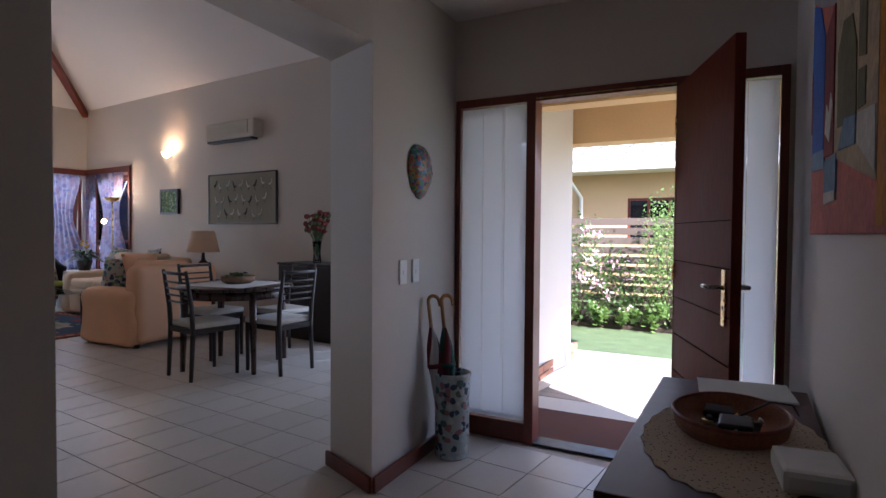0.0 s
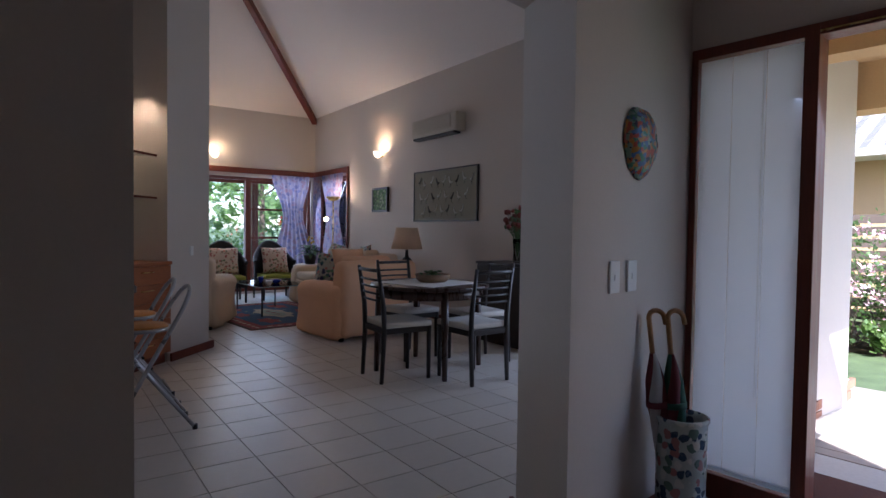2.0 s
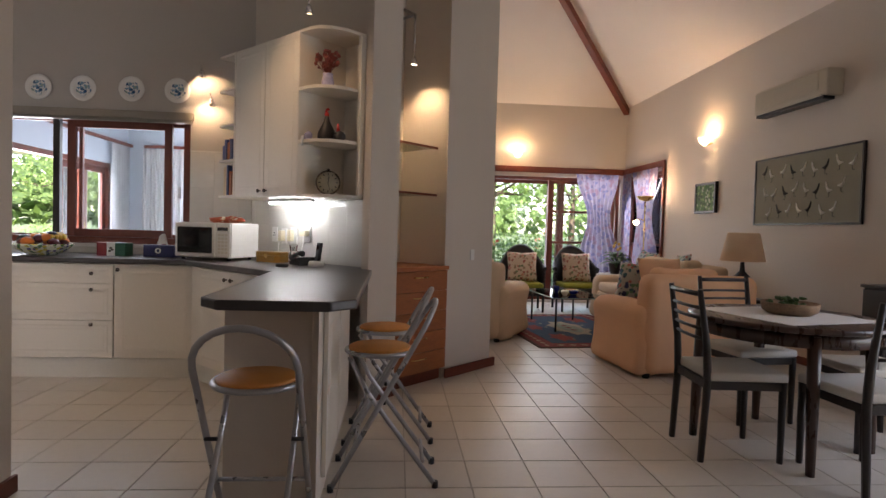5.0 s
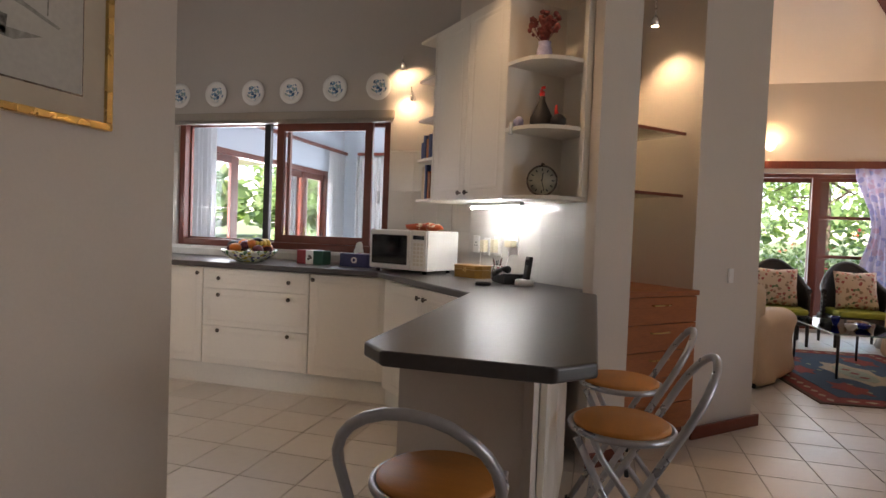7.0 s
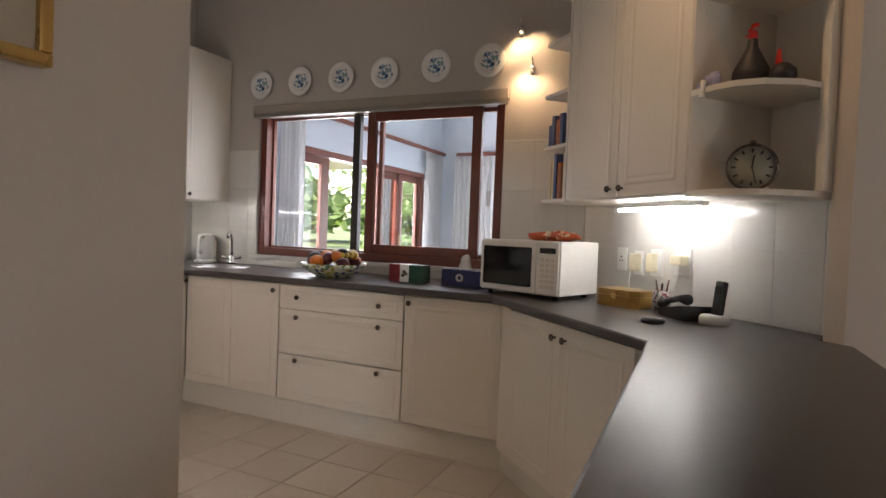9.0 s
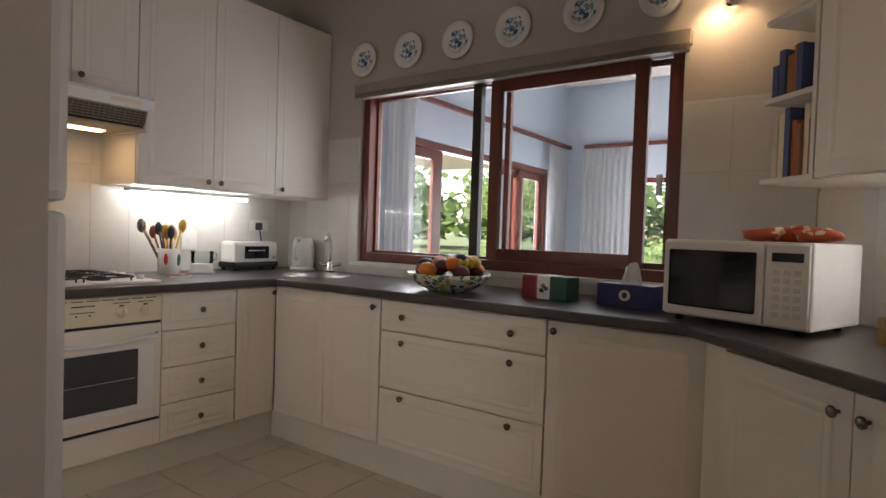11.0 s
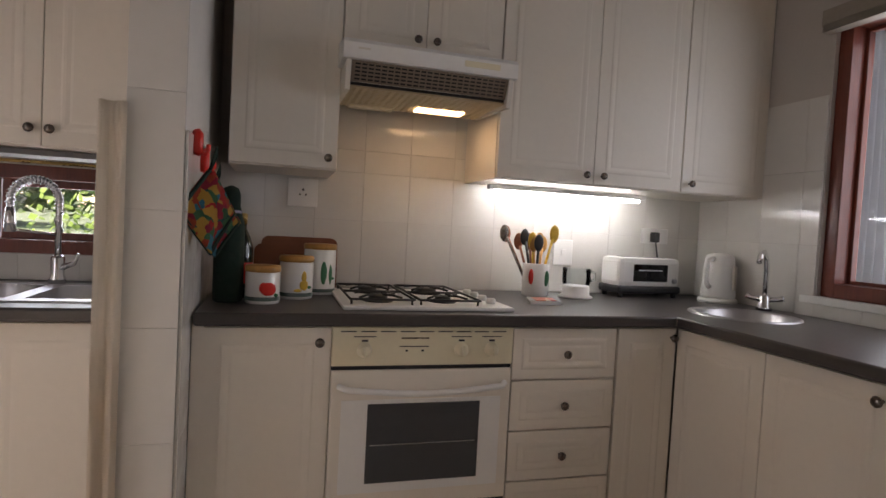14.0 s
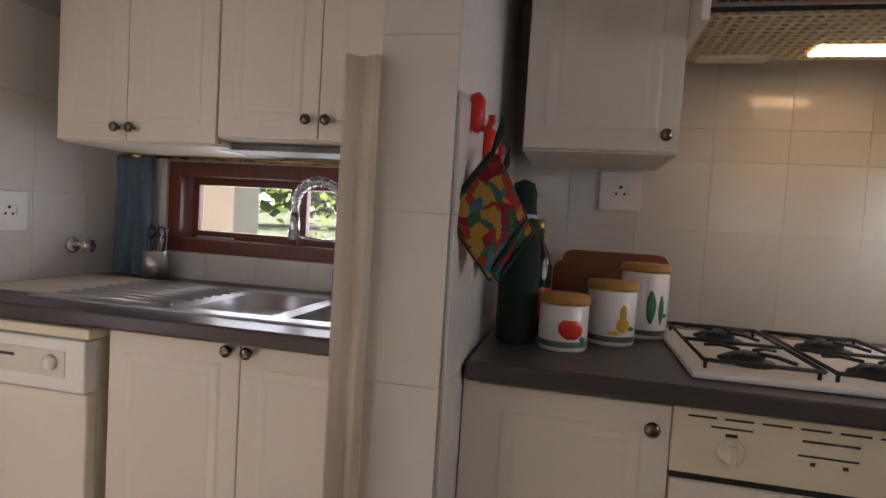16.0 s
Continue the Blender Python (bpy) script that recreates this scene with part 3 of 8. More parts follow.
OV, WN, DG = 180, 90, 45
YF, XF = -2.04, -6.28
CT = 0.862
unit("base_cabinet", pose(-4.66, YF, 0, 0, 0, OV), 0.375, 0.15, CT, 0.65, [("door", 0.004, 0.371, 0.155, CT - 0.006, [(0.335, 0.812)])], "white base cabinet with one moulded door")
unit("drawer_cabinet", pose(-5.628, YF, 0, 0, 0, OV), 0.402, 0.15, CT, 0.65,
     [("drawer", 0.004, 0.398, a, b, [(0.20, (a + b) / 2)]) for a, b in ((0.678, CT - 0.006), (0.504, 0.675), (0.33, 0.501), (0.155, 0.327))], "white cabinet with four drawers and pewter knobs")
unit("corner_cabinet", pose(-6.032, YF, 0, 0, 0, OV), 0.246, 0.15, CT, 0.65, [("door", 0.003, 0.244, 0.155, CT - 0.006, [(0.222, 0.822)])], "narrow white corner cabinet door")
unit("sink_cabinet", pose(XF, YF + 0.0, 0, 0, 0, WN), 0.78, 0.15, CT, 0.645, [("door", 0.002, 0.394, 0.155, CT - 0.006, []), ("door", 0.396, 0.778, 0.155, CT - 0.006, [(0.745, 0.815)])], "white sink cabinet under the small round sink")
unit("drawer_cabinet", pose(XF, -1.258, 0, 0, 0, WN), 0.865, 0.15, CT, 0.65,
     [("drawer", 0.003, 0.862, a, b, [(0.145, k), (0.715, k)]) for a, b, k in ((0.712, CT - 0.006, 0.785), (0.437, 0.709, 0.665), (0.155, 0.434, 0.405))], "wide white cabinet with three pan drawers")
unit("base_cabinet", pose(XF, -0.391, 0, 0, 0, WN), 0.58, 0.15, CT, 0.65, [("door", 0.003, 0.577, 0.155, CT - 0.006, [(0.035, 0.818)])], "white base cabinet with one wide door")
unit("diagonal_cabinet", pose(-6.19, 0.195, 0, 0, 0, DG), 1.10, 0.15, CT, 0.58,
     [("door", 0.10, 0.549, 0.155, CT - 0.006, [(0.512, 0.80)]), ("door", 0.551, 1.0, 0.155, CT - 0.006, [(0.592, 0.80)])], "white diagonal corner cabinet with two doors")
solid("filler_strip", prism(B(), [(-6.263, 0.190), (-6.20, 0.200), (-6.13, 0.27), (-6.263, 0.30)], 0.15, CT), "cabinet", "cream filler strip between the window and diagonal units", "filler strip")
# plinths
solid("plinth", bx(-6.31, -4.655, -2.14, -2.085, 0, 0.148, 0.002), "plinth", "cream plinth below the oven units", "plinth", kind="structure")
solid("plinth", bx(-6.36, -6.305, -2.14, 0.20, 0, 0.147, 0.002), "plinth", "cream plinth below the window units", "plinth", kind="structure")
solid("plinth", bx(0, 1.15, 0, 0.05, 0, 0.148, 0.002), "plinth", "cream plinth below the diagonal cabinet", "plinth", pose(-6.31, 0.18, 0, 0, 0, 45), kind="structure")
# peninsula body
pen = thing("peninsula_cabinet", pose(0, 0, 0), "white peninsula cabinet below the charcoal breakfast counter", "cabinet", "fitted kitchen units")
part("body", prism(B(), [(-4.20, 1.02), (-4.20, 1.37), (-4.16, 1.40), (-5.70, 1.40), (-5.80, 1.30), (-5.42, 0.98)], 0.0, CT), "wall", pen)
part("back_panel", panel_bm(0.50, 0.72, rim=0.06), "cabinet", pen, m=pose(-4.30, 1.423, 0.10, 0, 0, 180))
part("back_panel", panel_bm(0.60, 0.72, rim=0.06), "cabinet", pen, m=pose(-4.82, 1.423, 0.10, 0, 0, 180))

# worktop in one piece with the round sink cut out
bm = B()
hole = arc(-6.60, -2.07, 0.175, 0, 352, 31)
outline = [(-4.64, -2.738), (-4.64, -2.01), (-6.25, -2.01), (-6.25, 0.125), (-5.375, 0.945), (-4.07, 0.965), (-3.985, 1.045), (-3.985, 1.465), (-4.08, 1.555), (-5.685, 1.54), (-5.718, 1.506), (-5.769, 1.455), (-5.843, 1.530), (-6.928, 0.446), (-6.928, -2.738)]
prism(bm, outline, CT + 0.001, 0.902, [hole])
wt = solid("kitchen_worktop", bm, "worktop", "charcoal speckled laminate worktop running round the kitchen", "worktop")
bv = wt.modifiers.new("edge", 'BEVEL')
bv.width, bv.segments, bv.limit_method, bv.angle_limit = 0.008, 3, 'ANGLE', radians(40)

# wall units on the oven wall
UB, UT, UY = 1.378, 2.49, -2.345
UL, UH = 1.358, 1.80
unit("wall_cabinet", pose(-4.689, UY, 0, 0, 0, OV), 0.364, UL, UT, 0.39, [("door", 0.002, 0.362, UL + 0.003, UT - 0.003, [(0.330, UL + 0.04)])], "tall white wall cabinet with one moulded door")
unit("hood_cabinet", pose(-5.054, UY, 0, 0, 0, OV), 0.60, UH, UT, 0.39, [("door", 0.002, 0.299, UH + 0.003, UT - 0.003, [(0.265, UH + 0.05)]), ("door", 0.301, 0.598, UH + 0.003, UT - 0.003, [(0.335, UH + 0.05)])], "white wall cabinet above the cooker hood")
unit("wall_cabinet", pose(-5.655, UY, 0, 0, 0, OV), 0.837, UB, UT, 0.39, [("door", 0.002, 0.4175, UB + 0.003, UT - 0.003, [(0.378, UB + 0.04)]), ("door", 0.4195, 0.835, UB + 0.003, UT - 0.003, [(0.455, UB + 0.04)])], "tall white double wall cabinet with moulded doors")
unit("wall_cabinet", pose(-6.493, UY, 0, 0, 0, OV), 0.433, UB, UT, 0.39, [("door", 0.002, 0.431, UB + 0.003, UT - 0.003, [(0.04, UB + 0.04)])], "tall white corner wall cabinet")
# diagonal wall units
DM = pose(-6.335, 0.455, 0, 0, 0, DG)
unit("wall_cabinet", DM, 0.80, 1.385, 2.485, 0.405, [("door", 0.003, 0.398, 1.388, 2.482, [(0.36, 1.425)]), ("door", 0.402, 0.797, 1.388, 2.482, [(0.44, 1.425)])], "white diagonal wall cabinet with two moulded doors")
sh = thing("open_bookshelf", DM, "white open shelf unit with cookery books beside the cabinet", "shelf", "fitted kitchen units")
for z in (1.385, 1.66, 1.93, 2.20, 2.465):
    part("shelf_board", bx(-0.235, -0.004, 0.0, 0.40, z, z + 0.018, 0.002), "cabinet", sh)
part("back", bx(-0.235, -0.004, 0.385, 0.403, 1.40, 2.48), "cabinet", sh)
part("side", bx(-0.018, -0.003, 0.0, 0.40, 1.386, 2.484), "cabinet", sh)
sh = thing("corner_shelf", DM, "white quarter-round corner shelves with ornaments", "shelf", "fitted kitchen units")
for z in (1.375, 1.735, 2.085, 2.465):
    pts = [(0.805, 0.0), (0.91, 0.0), (0.98, 0.02), (1.045, 0.075), (1.09, 0.18), (1.095, 0.30), (1.095, 0.40), (0.805, 0.40)]
    part("shelf_board", prism(B(), pts, z, z + 0.02), "cabinet", sh)
part("back", bx(0.805, 1.118, 0.395, 0.408, 1.376, 2.484), "cabinet", sh)
part("side", bx(0.801, 0.806, 0.0, 0.395, 1.376, 2.484), "cabinet", sh)
part("edge_post", bx(1.088, 1.118, 0.27, 0.394, 1.396, 2.464), "cabinet", sh)

# tall wall tiles come at the end of the file; strip lights
for m, w in ((pose(-5.72, -2.60, 1.354, 0, 0, 180), 0.78), (pose(-6.47, 0.68, 1.36, 0, 0, 45), 0.58)):
    st = thing("strip_light", m, "white fluorescent strip light under the wall cabinet, switched on", "lamp", "strip lights")
    part("housing", bx(0, w, -0.015, 0.015, 0.0, 0.02, 0.003), "white", st)
    bm = B()
    tube(bm, [(0.03, 0, -0.008), (w - 0.03, 0, -0.008)], 0.008, 8)
    part("tube", bm, "strip", st)

# ---- more materials ----
M["fruit_red"] = material("plum_skin", (0.12, 0.02, 0.025), 0.3, vary=0.3, scale=20)
M["fruit_orange"] = material("orange_peel", (0.75, 0.20, 0.02), 0.45, vary=0.12, scale=30, bump=0.0006, bump_scale=400)
M["fruit_yellow"] = material("banana_peel", (0.70, 0.42, 0.04), 0.5, vary=0.2, scale=14)
M["fruit_dark"] = material("avocado_skin", (0.03, 0.022, 0.02), 0.5, vary=0.3, scale=40, bump=0.001, bump_scale=200)
M["china"] = material("white_china", (0.80, 0.79, 0.76), 0.12, vary=0.02, coat=0.4)
M["plate_blue"] = patterned("blue_flower_glaze", (0.78, 0.78, 0.76), ((0.10, 0.20, 0.34), (0.22, 0.36, 0.48), (0.05, 0.12, 0.24), (0.30, 0.40, 0.36)), 46, 0.12, amount=0.62)
M["bowl_glaze"] = patterned("painted_bowl_glaze", (0.66, 0.66, 0.54), ((0.10, 0.20, 0.07), (0.50, 0.42, 0.08), (0.12, 0.10, 0.25), (0.08, 0.16, 0.10)), 42, 0.15, amount=0.5)
M["red_plastic"] = material("red_plastic", (0.70, 0.03, 0.02), 0.3)
M["navy"] = material("navy_card", (0.025, 0.03, 0.13), 0.5, vary=0.2, scale=12)
M["tin_red"] = material("red_tin", (0.28, 0.025, 0.03), 0.35, vary=0.12, scale=15)
M["tin_green"] = material("green_tin", (0.015, 0.10, 0.06), 0.35, vary=0.12, scale=15)
M["ochre_box"] = material("varnished_ochre_wood", (0.42, 0.24, 0.05), 0.35, vary=0.2, scale=5, stretch=(2, 12, 12), coat=0.3)
M["board"] = material("cutting_board_wood", (0.24, 0.075, 0.028), 0.5, vary=0.25, scale=4, stretch=(2, 2, 10))
M["lid_wood"] = material("canister_lid_wood", (0.50, 0.25, 0.06), 0.45, vary=0.2, scale=5, stretch=(12, 2, 2))
M["bottle"] = material("dark_green_glass", (0.006, 0.016, 0.010), 0.08, vary=0.1, coat=0.5)
M["cloth_cream"] = material("cream_cloth", (0.78, 0.70, 0.60), 0.9, vary=0.06, scale=6, bump=0.0008, bump_scale=250)
translucent(M["cloth_cream"], (0.75, 0.68, 0.58), 0.3)
M["cloth_blue"] = material("blue_checked_cloth", (0.26, 0.38, 0.52), 0.9, vary=0.25, scale=25, bump=0.0006, bump_scale=250)
M["umb_dark"] = material("dark_green_wool", (0.008, 0.026, 0.018), 0.9, vary=0.2, scale=40)
M["patchwork"] = patterned("patchwork_cotton", (0.03, 0.09, 0.08), ((0.45, 0.03, 0.03), (0.04, 0.20, 0.28), (0.40, 0.06, 0.03), (0.05, 0.15, 0.07), (0.30, 0.02, 0.04), (0.50, 0.28, 0.05)), 42, 0.9, amount=0.85)
M["hood_filter"] = material("grease_filter", (0.55, 0.46, 0.30), 0.5, vary=0.1, scale=10)
M["tin_slate"] = material("slate_green_glaze", (0.10, 0.14, 0.12), 0.3, vary=0.1)
M["paper"] = material("white_paper", (0.80, 0.79, 0.76), 0.8, vary=0.02)
M["strip_glass"] = glass("jug_glass", (0.90, 0.93, 0.93))
M["crisp_packet"] = patterned("orange_packet", (0.55, 0.10, 0.03), ((0.75, 0.55, 0.35), (0.60, 0.05, 0.02), (0.80, 0.70, 0.55)), 30, 0.35, amount=0.4)
M["lilac"] = material("lilac_glaze", (0.45, 0.42, 0.58), 0.25, vary=0.15, scale=30)
M["dried_flower"] = material("dried_flower", (0.22, 0.05, 0.04), 0.9, vary=0.35, island=0.2)
M["clock_face"] = material("clock_face", (0.30, 0.29, 0.23), 0.4, vary=0.08, scale=20)
M["book_a"] = material("book_cloth", (0.30, 0.12, 0.06), 0.7, vary=0.1, piece=0.5)
M["book_b"] = material("book_cloth_pale", (0.60, 0.50, 0.34), 0.7, vary=0.1, piece=0.3)
M["book_c"] = material("book_cloth_blue", (0.05, 0.07, 0.16), 0.6, vary=0.1, piece=0.4)
M["book_d"] = material("book_cloth_orange", (0.60, 0.16, 0.03), 0.6, vary=0.1, piece=0.3)
M["leaf_pale"] = material("painted_green", (0.03, 0.16, 0.07), 0.3)

# ---- oven, hob, hood ----
ov = thing("built_in_oven", pose(-5.028, YF, 0, 0, 0, OV), "white built-in oven with dark window and cream control panel", "oven")
part("body", bx(0.004, 0.601, 0.022, 0.60, 0.15, CT, 0.002), "cabinet", ov)
pn = part("control_panel", bx(0.004, 0.601, -0.004, 0.022, 0.735, CT - 0.004, 0.004), "cream", ov, "cream panel with three dials")
for kx in (0.105, 0.42, 0.525):
    bm = B()
    lathe(bm, [(0.024, 0), (0.023, 0.004), (0.019, 0.006), (0.018, 0.020), (0.012, 0.023)], 20)
    box(bm, -0.004, 0.004, -0.018, 0.018, 0.02, 0.028, 0.002)
    part("dial", bm, "cream", pn, m=pose(kx, -0.004, 0.785, 90, 0, 0), smooth=True)
    part("dial_mark", bx(kx - 0.035, kx + 0.035, -0.0055, -0.0040, 0.826, 0.829), "black", pn)
    part("dial_mark", bx(kx - 0.010, kx + 0.010, -0.0055, -0.0040, 0.812, 0.818), "black", pn)
for i in range(9):
    part("vent_slot", bx(0.03 + i * 0.062, 0.078 + i * 0.062, -0.0055, -0.0040, 0.842, 0.8455), "black", pn)
part("lettering_bar", bx(0.22, 0.31, -0.0055, -0.0040, 0.821, 0.825), "pewter", pn)
part("clock_bar", bx(0.215, 0.31, -0.0055, -0.0040, 0.795, 0.798), "black", pn)
for kx in (0.235, 0.287):
    part("indicator", bx(kx, kx + 0.008, -0.0055, -0.0040, 0.780, 0.786), "black", pn)
part("gap", bx(0.006, 0.599, 0.003, 0.02, 0.722, 0.735), "black", ov)
dr = part("door", bx(0.006, 0.599, -0.008, 0.02, 0.285, 0.722, 0.006), "cabinet", ov)
part("glass_surround", bx(0.04, 0.565, -0.0105, -0.0078, 0.335, 0.63, 0.001), M["white"], dr)
part("window", bx(0.122, 0.492, -0.0125, -0.010, 0.365, 0.617, 0.001), material("oven_glass", (0.060, 0.063, 0.068), 0.12, vary=0.05), dr)
part("rack", bx(0.135, 0.48, -0.0140, -0.0122, 0.485, 0.488), "steel", dr)
bm = B()
tube(bm, [(0.03, -0.012, 0.675), (0.05, -0.04, 0.672), (0.20, -0.048, 0.660), (0.30, -0.05, 0.657), (0.40, -0.048, 0.660), (0.555, -0.04, 0.672), (0.575, -0.012, 0.675)], 0.010, 8)
part("handle", bm, "white", dr)
part("lower_gap", bx(0.006, 0.599, 0.0, 0.02, 0.272, 0.285), "black", ov)
part("lower_panel", bx(0.004, 0.601, -0.006, 0.022, 0.155, 0.272, 0.004), "cabinet", ov)

hob = thing("gas_hob", pose(-5.066, -2.075, 0.903, 0, 0, OV), "white gas hob with four burners and black pan supports", "hob")
part("plate", bx(0, 0.58, 0.0, 0.50, 0.0, 0.014, 0.006), "white", hob)
for hx, hy, r in ((0.13, 0.13, 0.032), (0.13, 0.37, 0.034), (0.36, 0.13, 0.028), (0.36, 0.37, 0.040)):
    bm = B()
    lathe(bm, [(r + 0.02, 0.014), (r + 0.018, 0.020), (r, 0.022), (r, 0.032), (r * 0.8, 0.036), (0.004, 0.037)], 20, (hx, hy, 0))
    part("burner", bm, "iron", hob, smooth=True)
for gx in (0.13, 0.36):
    bm = B()
    for yy in (0.03, 0.25, 0.47):
        tube(bm, [(gx - 0.105, yy, 0.032), (gx + 0.105, yy, 0.032)], 0.0042, 6)
    for xx in (gx - 0.105, gx + 0.105):
        tube(bm, [(xx, 0.03, 0.032), (xx, 0.47, 0.032)], 0.0042, 6)
    for yy in (0.13, 0.37):
        for a in (45, 135, 225, 315):
            ca, sa = math.cos(radians(a)), math.sin(radians(a))
            tube(bm, [(gx + 0.02 * ca, yy + 0.02 * sa, 0.038), (gx + 0.06 * ca, yy + 0.06 * sa, 0.039), (gx + 0.10 * ca, yy + 0.09 * sa, 0.033)], 0.004, 6)
    for xx in (gx - 0.10, gx + 0.10):
        for yy in (0.04, 0.46):
            tube(bm, [(xx, yy, 0.014), (xx, yy, 0.033)], 0.004, 6)
    part("pan_support", bm, "iron", hob)
for i in range(4):
    bm = B()
    lathe(bm, [(0.016, 0.014), (0.016, 0.030), (0.013, 0.033)], 14, (0.53, 0.10 + i * 0.09, 0))
    part("knob", bm, "white", hob, smooth=True)

hd = thing("cooker_hood", pose(-5.052, -2.19, 1.635, 0, 0, OV), "cream cooker hood with slotted front and lit lamp", "cooker hood")
SIDE = Matrix(((0, 0, 1, 0), (1, 0, 0, 0), (0, 1, 0, 0), (0, 0, 0, 1)))
M["hood_brown"] = material("brown_grille", (0.20, 0.15, 0.11), 0.55, vary=0.15, scale=9)
M["hood_slot"] = material("grille_slot", (0.02, 0.016, 0.013), 0.9)
part("visor", prism(B(), [(-0.014, 0.083), (-0.014, 0.128), (-0.004, 0.142), (0.155, 0.163), (0.155, 0.083)], -0.012, 0.598, m=SIDE), "white", hd)
part("visor_lip", bx(-0.012, 0.598, -0.017, 0.010, 0.076, 0.084, 0.003), "white", hd)
part("lettering_bar", bx(0.035, 0.075, -0.0155, -0.0138, 0.108, 0.114), "plinth", hd)
part("badge", bx(0.40, 0.53, -0.0160, -0.0138, 0.098, 0.118, 0.002), "cream", hd)
part("body", prism(B(), [(0.030, 0.012), (0.006, 0.076), (0.37, 0.076), (0.37, 0.012)], 0.004, 0.582, m=SIDE), "plinth", hd)
for x in (0.0, 0.570):
    part("side_cheek", prism(B(), [(0.012, -0.02), (-0.006, 0.076), (0.37, 0.076), (0.37, -0.008)], x, x + 0.016, m=SIDE), "plinth", hd)
slope = Vector((0, 0.024, -0.064)).normalized()
gm = Matrix.Translation((0.018, 0.004, 0.076)) @ Matrix(((1, 0, 0, 0), (0, slope.y, -slope.z, 0), (0, slope.z, slope.y, 0), (0, 0, 0, 1)))
gr = part("front_grille", bx(0.0, 0.55, 0.0, 0.068, -0.006, 0.003), "hood_brown", hd, m=gm)
bm = B()
for r in range(5):
    for k in range(24):
        box(bm, 0.012 + k * 0.0222, 0.029 + k * 0.0222, 0.007 + r * 0.0122, 0.0125 + r * 0.0122, -0.0075, -0.0055)
part("slot_field", bm, "hood_slot", gr)["kind"] = "stuff"
ft = part("filter", bx(0.018, 0.568, 0.032, 0.366, 0.001, 0.011), "hood_slot", hd)
bm = B()
for r in range(14):
    box(bm, 0.018, 0.568, 0.032 + r * 0.0242, 0.043 + r * 0.0242, -0.0055, 0.0005)
for r in range(23):
    box(bm, 0.018 + r * 0.0246, 0.0285 + r * 0.0246, 0.032, 0.366, -0.0050, 0.0002)
part("filter_lattice", bm, "hood_filter", ft, "cream plastic lattice")
part("lamp", bx(0.30, 0.49, 0.24, 0.31, -0.012, -0.004, 0.003), "hood_lamp", hd)
part("switch_strip", bx(0.05, 0.22, 0.315, 0.362, -0.014, -0.004, 0.003), "cream", hd)

# ---- round sink and tap ----
sk = thing("round_sink", pose(-6.60, -2.07, 0.902), "small round stainless steel prep sink in the corner", "sink")
bm = B()
lathe(bm, [(0.20, 0.0), (0.198, 0.004), (0.178, 0.005), (0.165, -0.004), (0.155, -0.09), (0.12, -0.125), (0.03, -0.13)], 32, caps=False)
part("bowl", bm, "steel", sk, smooth=True)
part("waste", lathe(B(), [(0.032, -0.129), (0.030, -0.124), (0.005, -0.126)], 16), "chrome", sk)
tp = thing("mixer_tap", pose(-6.84, -2.21, 0.902), "chrome swan-neck mixer tap with cross handles", "tap")
bm = B()
tube(bm, [(0, 0, 0), (0, 0, 0.17), (0.012, 0.006, 0.215), (0.04, 0.02, 0.245), (0.075, 0.04, 0.235), (0.09, 0.048, 0.20)], 0.011, 10)
part("spout", bm, "chrome", tp, smooth=True)
part("base", lathe(B(), [(0.03, 0), (0.03, 0.015), (0.022, 0.03), (0.022, 0.06), (0.012, 0.07)], 18), "chrome", tp, smooth=True)
for s in (-1, 1):
    bm = B()
    tube(bm, [(0, 0, 0.045), (0.03 * s, -0.04 * s, 0.05), (0.045 * s, -0.055 * s, 0.058)], [0.012, 0.010, 0.014], 10)
    part("handle", bm, "chrome", tp, smooth=True)

# ---- small things on the oven counter ----


def canister(x, y, r, h, motif):
    c = thing("storage_canister", pose(x, y, 0.902, 0, 0, 20), "white ceramic canister with painted fruit and wooden lid", "canister", "fruit canisters")
    part("jar", lathe(B(), [(r * 0.96, 0), (r, 0.005), (r, h), (r * 0.96, h + 0.004)], 28), "china", c, smooth=True)
    part("lid", lathe(B(), [(r * 1.02, h + 0.004), (r * 1.04, h + 0.009), (r * 1.04, h + 0.018), (r * 0.99, h + 0.024), (0.005, h + 0.026)], 28), "lid_wood", c, "turned wooden lid", smooth=True)
    part("rim_band", lathe(B(), [(r * 1.002, 0.010), (r * 1.006, 0.011), (r * 1.006, 0.022), (r * 1.002, 0.023)], 28, caps=False), "tin_slate", c)
    bm = B()
    for dx, dz, rx, rz in motif[1]:
        blob(bm, (dx, math.sqrt(max(1e-5, r * r - dx * dx)) - 0.001, h * 0.5 + dz), 1.0, squash=(rx, 0.0025, rz))
    part("painted_fruit", bm, motif[0], c)
    part("painted_leaf", blob(B(), (-0.024, math.sqrt(r * r - 0.0006) - 0.0005, h * 0.5 - 0.02), 1.0, squash=(0.012, 0.0022, 0.006)), "leaf_pale", c)


